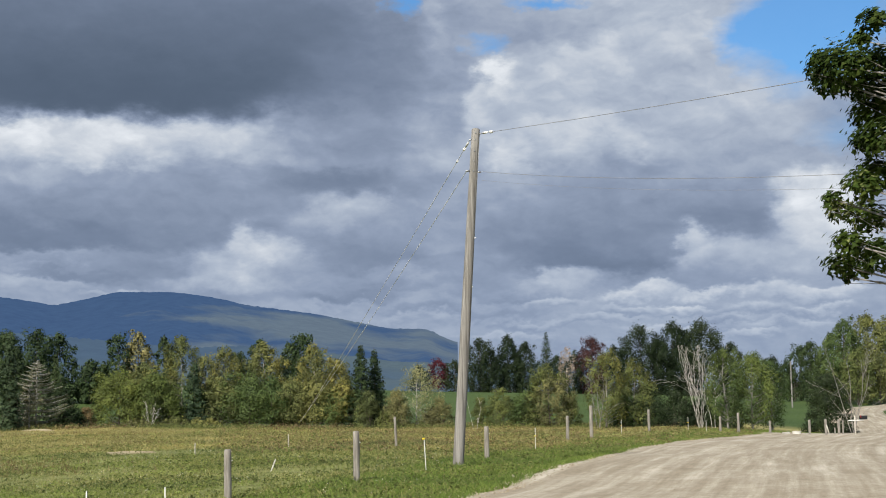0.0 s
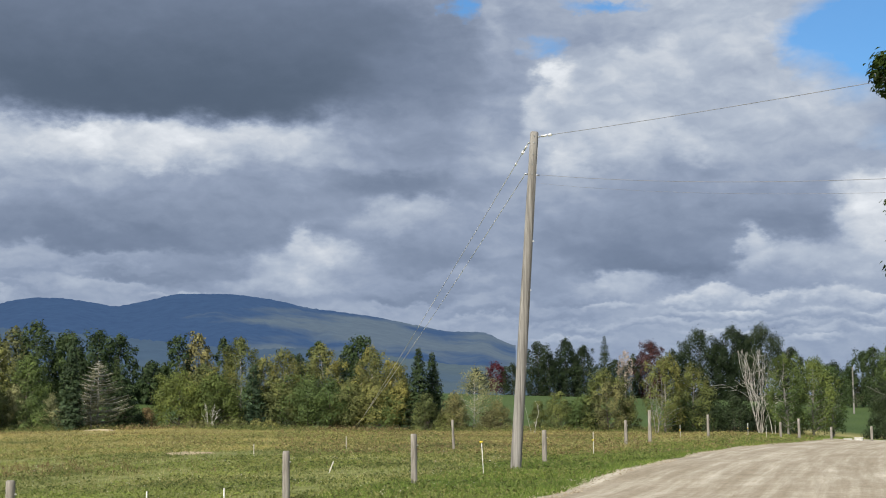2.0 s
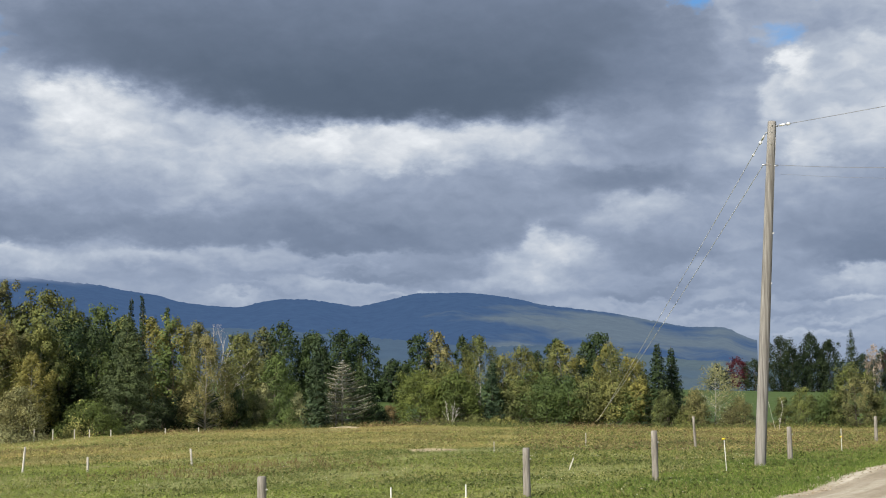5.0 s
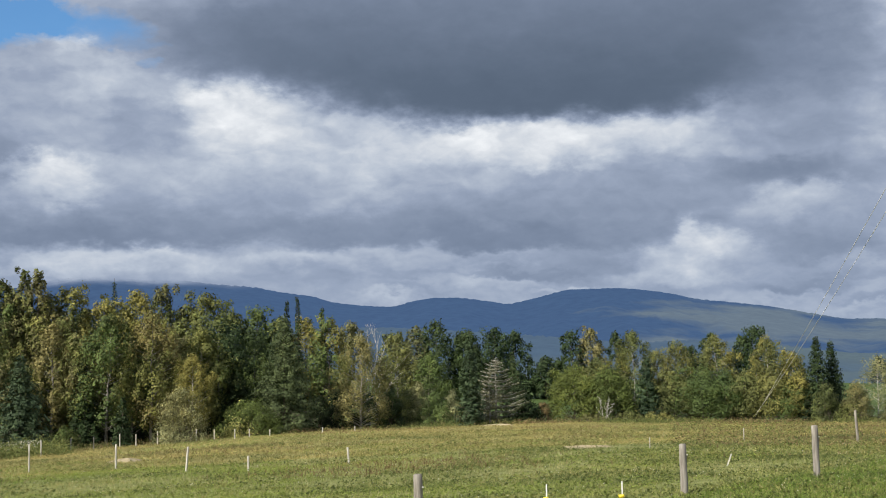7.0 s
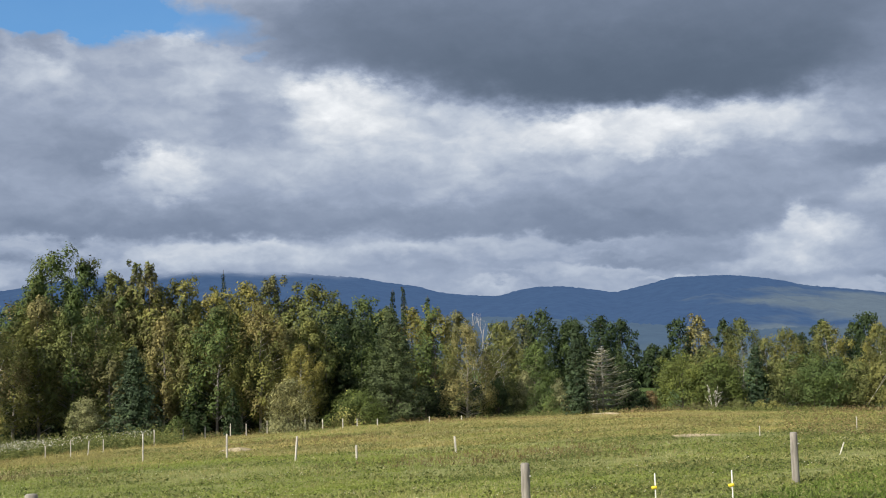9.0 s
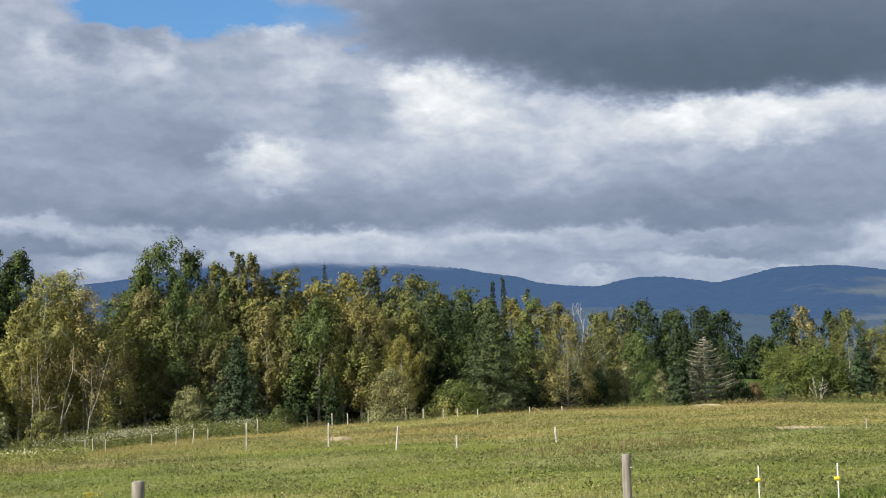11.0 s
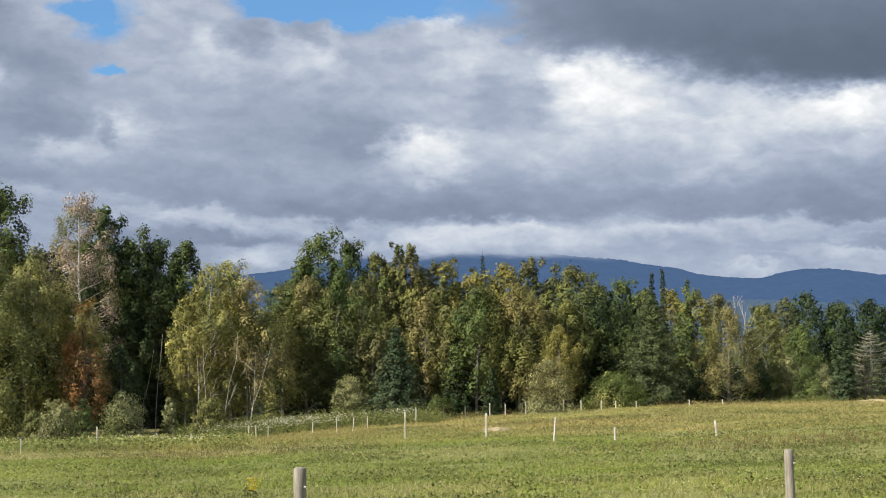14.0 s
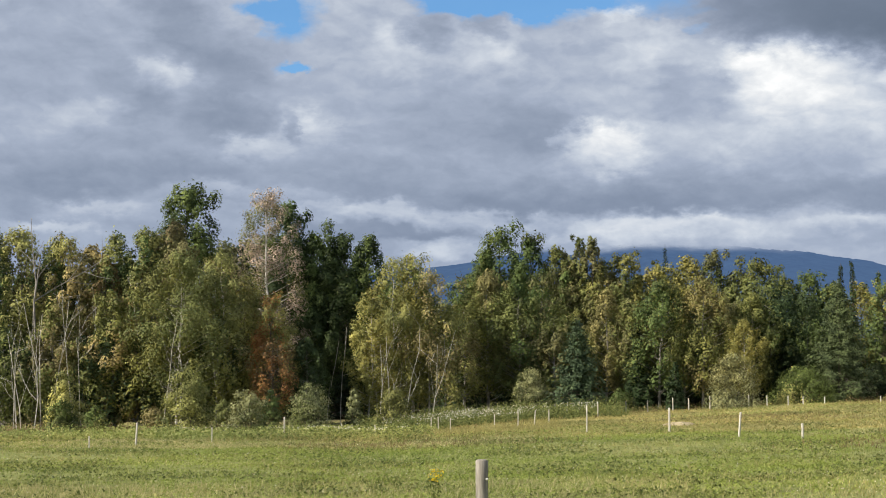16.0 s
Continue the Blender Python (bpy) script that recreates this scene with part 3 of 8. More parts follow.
GRASS_OCHRE = grass_material("grass_ochre", (0.0, (0.215, 0.200, 0.074)), (0.5, (0.325, 0.295, 0.120)), (1.0, (0.450, 0.405, 0.190)))
GRASS_RUSSET = grass_material("grass_russet", (0.0, (0.090, 0.062, 0.033)), (0.5, (0.192, 0.144, 0.072)), (1.0, (0.304, 0.250, 0.131)))
WEED_DARK = grass_material("weed_dark", (0.0, (0.070, 0.092, 0.026)), (0.5, (0.135, 0.166, 0.050)), (1.0, (0.255, 0.262, 0.096)))
ASTER_WHITE = grass_material("aster_white", (0.0, (0.52, 0.52, 0.48)), (0.5, (0.68, 0.68, 0.63)), (1.0, (0.80, 0.79, 0.74)))
FLOWER_YELLOW = grass_material("flower_yellow", (0.0, (0.55, 0.38, 0.01)), (0.5, (0.70, 0.50, 0.015)), (1.0, (0.80, 0.62, 0.03)))


# ---- ground ----
def ss(a, b, x):
    t = np.clip((x - a) / (b - a), 0, 1)
    return t * t * (3 - 2 * t)


def ground(x, y):
    """Height of the land: a gently rolling pasture, a dip beyond it, and slopes that rise to far hayfields."""
    x, y = np.asarray(x, float), np.asarray(y, float)
    d, a = np.hypot(x, y), np.degrees(np.arctan2(-x, y))
    front = ss(110, 75, abs(a - 20))
    near = 0.05 - 0.42 * ss(3, 25, a)
    far = 0.2 + 0.55 * np.exp(-(((a - 15) / 11) ** 2)) - 1.15 * ss(22, 45, a) - 0.45 * ss(-8, -15, a)
    z = near + (far - near) * ss(20, 112, d)
    z = z - 0.45 * ss(36, 42, a) * np.exp(-(((d - 88) / 14) ** 2))
    z = z - 0.65 * ss(-11, -15, a) * np.exp(-(((d - 124) / 20) ** 2))
    rise = np.clip(5.6 + 0.19 * a, 3.2, 9.0)
    z = z + rise * ss(130, 340, d) + 14 * ss(400, 1600, d)
    soft = 0.06 * np.sin(0.23 * x + 1.0) * np.sin(0.19 * y) + 0.035 * np.sin(0.61 * x) * np.sin(0.53 * y + 0.7)
    return z * front * ss(6, 24, d) + soft * ss(12, 30, d)


def gz(x, y):
    return float(ground(x, y))


def mesh_from(name, verts, faces, mats, index=None, smooth=False):
    """A mesh from arrays of corners and of faces that all have the same number of corners."""
    verts, faces = np.asarray(verts, np.float32), np.asarray(faces, np.int32)
    me = bpy.data.meshes.new(name)
    n, k = faces.shape
    me.vertices.add(len(verts))
    me.vertices.foreach_set("co", verts.ravel())
    me.loops.add(n * k)
    me.loops.foreach_set("vertex_index", faces.ravel())
    me.polygons.add(n)
    me.polygons.foreach_set("loop_start", np.arange(0, n * k, k, dtype=np.int32))
    for m in mats:
        me.materials.append(m)
    if index is not None:
        me.polygons.foreach_set("material_index", np.asarray(index, np.int32))
    me.polygons.foreach_set("use_smooth", np.full(n, smooth))
    me.update(calc_edges=True)
    return me


def child(name, me, parent, label=""):
    ob = new(name, me)
    ob.parent = parent
    return tagged(ob, label)


def part(name, bm, mat, parent, label=""):
    me = bpy.data.meshes.new(name)
    bm.to_mesh(me)
    bm.free()
    me.materials.append(mat)
    return child(name, me, parent, label)


def empty(name, x, y, z=None, turn=0.0):
    ob = new(name)
    ob.empty_display_size = 0.3
    ob.matrix_world = pose(x, y, gz(x, y) if z is None else z, 0, 0, turn)
    return ob


def ground_material():
    mat, nt, bsdf = material("pasture", 0.95)
    green = ramp_of(nt, noise_tex(nt, 1.3, 8.0, 0.65), (0.30, (0.118, 0.128, 0.042)), (0.5, (0.192, 0.214, 0.064)), (0.70, (0.300, 0.288, 0.125)))
    ochre = ramp_of(nt, noise_tex(nt, 0.9, 8.0, 0.65), (0.30, (0.190, 0.178, 0.060)), (0.5, (0.285, 0.260, 0.096)), (0.72, (0.385, 0.348, 0.150)))
    hay = ramp_of(nt, noise_tex(nt, 0.05, 6.0, 0.6), (0.3, (0.045, 0.080, 0.018)), (0.7, (0.075, 0.115, 0.028)))
    pos = nt.nodes.new("ShaderNodeNewGeometry").outputs["Position"]
    ln = nt.nodes.new("ShaderNodeVectorMath")
    ln.operation = "LENGTH"
    nt.links.new(pos, ln.inputs[0])
    wob = nt.nodes.new("ShaderNodeMath")
    wob.operation = "MULTIPLY_ADD"
    nt.links.new(noise_tex(nt, 0.06, 4.0), wob.inputs[0])
    wob.inputs[1].default_value = 46.0
    nt.links.new(ln.outputs["Value"], wob.inputs[2])

    def step(lo, hi):
        r = nt.nodes.new("ShaderNodeMapRange")
        r.interpolation_type = "SMOOTHSTEP"
        nt.links.new(wob.outputs[0], r.inputs["Value"])
        r.inputs["From Min"].default_value, r.inputs["From Max"].default_value = lo, hi
        return r.outputs["Result"]

    col = blend(nt, step(78, 92), green, ochre)
    col = blend(nt, step(150, 165), col, hay)
    # leaf litter under the wood west of the far field
    sep = nt.nodes.new("ShaderNodeSeparateXYZ")
    nt.links.new(pos, sep.inputs[0])
    west = nt.nodes.new("ShaderNodeMath")
    west.operation = "MULTIPLY_ADD"
    nt.links.new(sep.outputs[1], west.inputs[0])
    west.inputs[1].default_value = -0.42
    minus = nt.nodes.new("ShaderNodeMath")
    minus.operation = "MULTIPLY"
    nt.links.new(sep.outputs[0], minus.inputs[0])
    minus.inputs[1].default_value = -1.0
    nt.links.new(minus.outputs[0], west.inputs[2])
    inwood = nt.nodes.new("ShaderNodeMapRange")
    nt.links.new(west.outputs[0], inwood.inputs["Value"])
    inwood.inputs["From Min"].default_value, inwood.inputs["From Max"].default_value = -2.0, 4.0
    both = nt.nodes.new("ShaderNodeMath")
    both.operation = "MULTIPLY"
    nt.links.new(inwood.outputs["Result"], both.inputs[0])
    nt.links.new(step(126, 136), both.inputs[1])
    litter = ramp_of(nt, noise_tex(nt, 2.0, 6.0, 0.65), (0.3, (0.030, 0.026, 0.016)), (0.7, (0.085, 0.065, 0.036)))
    col = blend(nt, both.outputs[0], col, litter)
    nt.links.new(col, bsdf.inputs["Base Color"])
    bumped(nt, bsdf, noise_tex(nt, 3.0, 6.0, 0.7), 0.9, 0.15)
    return mat


def build_ground():
    angles = np.concatenate([np.arange(-26, 66, 0.5), np.arange(66, 334, 4.0)])
    rings = np.concatenate([[0.5], np.arange(3, 24, 3.0), np.arange(24, 140, 1.5), np.geomspace(142, 4900, 60)])
    a, d = np.meshgrid(np.radians(angles), rings)
    x, y = -np.sin(a) * d, np.cos(a) * d
    v = np.stack([x, y, ground(x, y)], -1).reshape(-1, 3)
    n, m = len(rings), len(angles)
    i, j = np.meshgrid(np.arange(n - 1), np.arange(m), indexing="ij")
    k = (j + 1) % m
    f = np.stack([i * m + j, (i + 1) * m + j, (i + 1) * m + k, i * m + k], -1).reshape(-1, 4)[:, ::-1]
    ob = new("ground", mesh_from("ground", v, f, [ground_material()], smooth=True))
    return tagged(ob, "rolling pasture of green and ochre autumn grass", "ground", kind="structure")


build_ground()

# ---- road ----
ROAD = [(-6.5, -40), (-2.2, -10), (0.3, 8), (5.2, 28), (8.2, 40.5), (13.0, 58), (22.3, 83), (31, 105), (38.5, 130), (47, 165), (58, 200), (76, 226), (115, 242), (180, 250)]


def road_line(step=1.0):
    pts = [Vector((*p, 0)) for p in ROAD]
    out = []
    for k in range(1, len(pts) - 2):
        n = max(2, int((pts[k + 1] - pts[k]).length / step))
        for s in range(n):
            t = s / n
            p0, p1, p2, p3 = pts[k - 1:k + 3]
            out.append(0.5 * ((2 * p1) + (p2 - p0) * t + (2 * p0 - 5 * p1 + 4 * p2 - p3) * t * t + (3 * p1 - p0 - 3 * p2 + p3) * t ** 3))
    return np.array([p[:2] for p in out])


ROAD_LINE = road_line()


def road_half(y):
    return 4.75 - 1.5 * ss(88, 112, y)


def road_offset(x, y):
    """Distance of points to the left of the road's centre line, and the half width there."""
    x, y = np.asarray(x, float), np.asarray(y, float)
    cx = np.interp(y, ROAD_LINE[:, 1], ROAD_LINE[:, 0])
    return cx - x, road_half(y)


def gravel_material():
    mat, nt, bsdf = material("dirt_road", 0.95)
    uv = nt.nodes.new("ShaderNodeUVMap")
    mp = nt.nodes.new("ShaderNodeMapping")
    mp.inputs["Scale"].default_value = (1.5, 0.055, 1)
    nt.links.new(uv.outputs[0], mp.inputs["Vector"])
    tracks = nt.nodes.new("ShaderNodeTexNoise")
    tracks.inputs["Scale"].default_value, tracks.inputs["Detail"].default_value, tracks.inputs["Roughness"].default_value = 1.3, 9.0, 0.70
    nt.links.new(mp.outputs[0], tracks.inputs["Vector"])
    base = ramp_of(nt, tracks.outputs["Fac"], (0.34, (0.31, 0.262, 0.188)), (0.46, (0.37, 0.322, 0.242)), (0.55, (0.45, 0.400, 0.312)), (0.66, (0.58, 0.532, 0.435)))
    grit = ramp_of(nt, noise_tex(nt, 5.0, 9.0, 0.8), (0.32, (0.70, 0.69, 0.67)), (0.68, (1.18, 1.18, 1.18)))
    patches = ramp_of(nt, noise_tex(nt, 0.35, 4.0), (0.35, (0.86, 0.84, 0.80)), (0.65, (1.06, 1.06, 1.06)))
    col = blend(nt, 1.0, blend(nt, 1.0, base, grit, "MULTIPLY"), patches, "MULTIPLY")
    nt.links.new(col, bsdf.inputs["Base Color"])
    bumped(nt, bsdf, noise_tex(nt, 7.0, 8.0, 0.7), 0.5, 0.04)
    return mat


def build_road():
    line = ROAD_LINE
    tang = np.gradient(line, axis=0)
    tang /= np.linalg.norm(tang, axis=1)[:, None]
    side = np.stack([-tang[:, 1], tang[:, 0]], 1)
    across = np.array([-1.0, -0.97, -0.75, -0.5, -0.25, 0, 0.25, 0.5, 0.75, 0.97, 1.0])
    rng = np.random.default_rng(4)
    rows, uvs, run = [], [], 0.0
    for k, (p, s) in enumerate(zip(line, side)):
        run += 1.0
        half = float(road_half(p[1])) + 0.18 * math.sin(run * 0.9) + rng.uniform(-0.12, 0.12)
        right = half
        for c in across:
            w = c * (half if c > 0 else right)
            q = p + s * w
            lift = 0.07 if abs(c) < 0.9 else (0.05 if abs(c) < 0.98 else -0.06)
            rut = -0.025 * (math.exp(-((w - 1.0) / 0.3) ** 2) + math.exp(-((w + 0.9) / 0.3) ** 2))
            rows.append((q[0], q[1], gz(q[0], q[1]) + lift + rut))
            uvs.append((w, run))
    m = len(across)
    f = [(i * m + j, i * m + j + 1, (i + 1) * m + j + 1, (i + 1) * m + j) for i in range(len(line) - 1) for j in range(m - 1)]
    f = [q[::-1] for q in f]
    me = mesh_from("road", rows, f, [gravel_material()], smooth=True)
    layer = me.uv_layers.new(name="along")
    layer.data.foreach_set("uv", np.array(uvs, np.float32)[np.array(f).ravel()].ravel())
    tagged(new("road", me), "pale packed gravel country road with worn wheel tracks", "road", kind="structure")


build_road()


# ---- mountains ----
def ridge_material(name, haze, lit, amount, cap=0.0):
    """Woods on a far range; the surface itself glows blue to stand for the miles of air."""
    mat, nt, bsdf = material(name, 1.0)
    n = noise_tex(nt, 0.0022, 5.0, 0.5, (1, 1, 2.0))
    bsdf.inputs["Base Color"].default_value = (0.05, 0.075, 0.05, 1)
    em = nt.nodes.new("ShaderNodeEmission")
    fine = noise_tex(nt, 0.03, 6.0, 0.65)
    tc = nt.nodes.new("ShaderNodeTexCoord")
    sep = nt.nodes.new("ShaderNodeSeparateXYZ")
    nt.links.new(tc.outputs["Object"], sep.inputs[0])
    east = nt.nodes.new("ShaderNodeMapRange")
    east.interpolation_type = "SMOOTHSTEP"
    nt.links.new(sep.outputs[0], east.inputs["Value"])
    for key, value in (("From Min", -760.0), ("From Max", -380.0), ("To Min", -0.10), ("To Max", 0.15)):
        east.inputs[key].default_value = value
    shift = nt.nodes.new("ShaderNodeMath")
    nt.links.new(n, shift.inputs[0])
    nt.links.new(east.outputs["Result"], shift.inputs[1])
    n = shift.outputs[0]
    # haze tone, with sunlit slopes painted paler, mostly towards the east
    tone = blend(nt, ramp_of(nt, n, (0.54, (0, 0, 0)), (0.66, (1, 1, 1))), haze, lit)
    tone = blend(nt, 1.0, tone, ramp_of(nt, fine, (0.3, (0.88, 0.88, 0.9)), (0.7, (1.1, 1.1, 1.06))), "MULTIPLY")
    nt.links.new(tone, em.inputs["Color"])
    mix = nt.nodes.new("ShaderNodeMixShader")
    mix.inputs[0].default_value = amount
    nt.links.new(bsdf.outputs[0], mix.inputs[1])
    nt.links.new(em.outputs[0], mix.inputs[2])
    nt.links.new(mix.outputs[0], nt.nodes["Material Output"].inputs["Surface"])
    if cap:
        # the highest top is lost in the cloud
        wisp = nt.nodes.new("ShaderNodeMath")
        wisp.operation = "MULTIPLY_ADD"
        nt.links.new(noise_tex(nt, 0.008, 5.0, 0.6), wisp.inputs[0])
        wisp.inputs[1].default_value = 60.0
        nt.links.new(sep.outputs[2], wisp.inputs[2])
        lost = nt.nodes.new("ShaderNodeMapRange")
        lost.interpolation_type = "SMOOTHSTEP"
        nt.links.new(wisp.outputs[0], lost.inputs["Value"])
        lost.inputs["From Min"].default_value, lost.inputs["From Max"].default_value = cap, cap + 52.0
        veil = nt.nodes.new("ShaderNodeMixShader")
        nt.links.new(lost.outputs["Result"], veil.inputs[0])
        nt.links.new(mix.outputs[0], veil.inputs[1])
        nt.links.new(nt.nodes.new("ShaderNodeBsdfTransparent").outputs[0], veil.inputs[2])
        nt.links.new(veil.outputs[0], nt.nodes["Material Output"].inputs["Surface"])
    return mat


def build_ridge(name, label, crest, near, far, mat, seed):
    """A range of hills: crest is a row of (bearing, degrees up); its foot lies at near, its crest at far metres."""
    az = np.arange(crest[0][0], crest[-1][0], 0.12)
    up = np.interp(az, [c[0] for c in crest], [c[1] for c in crest])
    kern = np.exp(-np.linspace(-2, 2, 9) ** 2)
    up = np.convolve(np.pad(up, 4, mode="edge"), kern / kern.sum(), "valid")
    v, steps = [], 26
    for i, (a, e) in enumerate(zip(az, up)):
        for k in range(steps + 1):
            s = k / steps
            d = near + (far - near) * s
            rough = noise.fractal(Vector((a * 0.5 + seed, s * 5, 0.3)), 0.9, 2.1, 5)
            h = far * math.tan(radians(e)) * (s ** 1.15) * (1 + 0.22 * rough * (1 - s)) + EYE_Z * s
            h += 3.0 * noise.noise(Vector((a * 6, s * 20, seed))) * s
            v.append((-math.sin(radians(a)) * d, math.cos(radians(a)) * d, h + 12 * (1 - s)))
        v.append((-math.sin(radians(a)) * (far + 250), math.cos(radians(a)) * (far + 250), 0))
    m = steps + 2
    f = [(i * m + j, (i + 1) * m + j, (i + 1) * m + j + 1, i * m + j + 1) for i in range(len(az) - 1) for j in range(m - 1)]
    tagged(new(name, mesh_from(name, v, f, [mat], smooth=True)), label, "mountain", kind="structure")


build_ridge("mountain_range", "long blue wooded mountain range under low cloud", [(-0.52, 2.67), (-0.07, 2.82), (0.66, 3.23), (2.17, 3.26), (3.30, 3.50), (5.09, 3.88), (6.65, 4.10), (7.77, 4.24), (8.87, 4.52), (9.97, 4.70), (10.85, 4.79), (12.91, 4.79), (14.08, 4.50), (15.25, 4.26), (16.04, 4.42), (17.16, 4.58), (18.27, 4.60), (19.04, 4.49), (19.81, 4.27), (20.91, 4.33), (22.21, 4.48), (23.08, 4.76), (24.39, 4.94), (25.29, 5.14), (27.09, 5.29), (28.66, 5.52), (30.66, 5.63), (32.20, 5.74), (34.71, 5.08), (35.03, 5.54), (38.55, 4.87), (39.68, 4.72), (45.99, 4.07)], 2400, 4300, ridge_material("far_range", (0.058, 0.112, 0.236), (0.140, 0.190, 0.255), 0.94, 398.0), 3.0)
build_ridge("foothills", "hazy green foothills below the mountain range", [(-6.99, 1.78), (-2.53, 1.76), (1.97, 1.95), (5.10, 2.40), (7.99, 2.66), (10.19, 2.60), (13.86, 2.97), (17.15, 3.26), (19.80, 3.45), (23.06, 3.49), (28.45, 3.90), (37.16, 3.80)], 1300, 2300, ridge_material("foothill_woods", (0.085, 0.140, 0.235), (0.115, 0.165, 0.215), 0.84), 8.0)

# ---- trees ----
def unit(v):
    return v / np.maximum(np.linalg.norm(v, axis=-1, keepdims=True), 1e-9)


def leaves(points, normals, length, width, rng):
    """Pointed leaves or sprays at the points, lying across the given normals."""
    n = len(points)
    r = unit(rng.normal(size=(n, 3)))
    u = unit(np.cross(normals, r))
    w = np.cross(normals, u)
    L, W = np.broadcast_to(length, n)[:, None], np.broadcast_to(width, n)[:, None]
    v = np.stack([points - u * L * 0.45 - w * W * 0.5, points - u * L * 0.3 + w * W * 0.5, points + u * L * 0.6], 1)
    return v.reshape(-1, 3), np.arange(3 * n).reshape(n, 3)


def tube(path, radii, sides=6):
    path, radii = np.asarray(path, float), np.asarray(radii, float)
    t = unit(np.gradient(path, axis=0))
    ref = np.where(abs(t[:, 2:3]) > 0.9, np.array([[1.0, 0, 0]]), np.array([[0, 0, 1.0]]))
    a = unit(np.cross(t, ref))
    b = np.cross(t, a)
    ang = np.linspace(0, 2 * np.pi, sides, endpoint=False)
    v = path[:, None] + radii[:, None, None] * (np.cos(ang)[None, :, None] * a[:, None] + np.sin(ang)[None, :, None] * b[:, None])
    n = len(path)
    i, j = np.meshgrid(np.arange(n - 1), np.arange(sides), indexing="ij")
    k = (j + 1) % sides
    f = np.stack([i * sides + j, i * sides + k, (i + 1) * sides + k, (i + 1) * sides + j], -1).reshape(-1, 4)
    return v.reshape(-1, 3), f


def gather(pieces):
    vs, fs, n = [], [], 0
    for v, f in pieces:
        vs.append(v)
        fs.append(f + n)
        n += len(v)
    return np.concatenate(vs), np.concatenate(fs)


SEED = [100]


def envelope(c, shape):
    """Half width of a crown, as a share of its greatest, at the share c of its height."""
    if shape == "oval":
        return math.sqrt(max(0.04, math.sin(math.pi * min(0.97, 0.14 + 0.82 * c) ** 0.85)))
    if shape == "column":
        return (0.62 + 0.38 * math.sin(math.pi * c ** 0.8)) * (1 - 0.72 * c ** 3.5)
    return math.sqrt(max(0.05, 1 - (0.93 * c) ** 2.2))


def foliage(lobes, count, size, rng, floor=0.04, flat=0.85):
    """Leaf places and normals in and around the lobes (centre, radius): they run into one another and fray at the edge."""
    rad = np.array([l[1] for l in lobes])
    pick = rng.choice(len(lobes), count, p=rad ** 2 / (rad ** 2).sum())
    centre = np.array([l[0] for l in lobes])[pick]
    d = unit(rng.normal(size=(count, 3)))
    under = (d[:, 2] < -0.2) & (rng.uniform(size=count) < 0.4)
    d[under, 2] *= -1
    r = rad[pick] * (0.34 + 0.72 * rng.uniform(size=count) ** 0.6)
    stray = rng.uniform(size=count) < 0.11
    r[stray] *= rng.uniform(1.05, 1.6, stray.sum())
    p = centre + d * r[:, None] * np.array([1, 1, flat])
    p[:, 2] = np.where(p[:, 2] < floor, floor + abs(p[:, 2] - floor) * 0.3, p[:, 2])
    out = unit(p * np.array([1, 1, 0]) - np.array([centre[:, 0].mean(), centre[:, 1].mean(), 0]))
    nrm = unit(d * 1.1 + out * 0.6 + rng.normal(size=d.shape) * 0.32 + np.array([0, 0, 0.3]))
    return p, nrm, size * rng.uniform(0.6, 1.25, count)


def two_tone(pts, rng, share, salt):
    """Which leaves have turned: whole boughs of them, with soft limits."""
    f = np.sin(pts[:, 0] * 1.3 + salt) + np.sin(pts[:, 1] * 1.1 + 2 * salt) + np.sin(pts[:, 2] * 1.2 + 2) + rng.normal(size=len(pts)) * 0.6
    return (f > np.quantile(f, 1 - share)).astype(int)


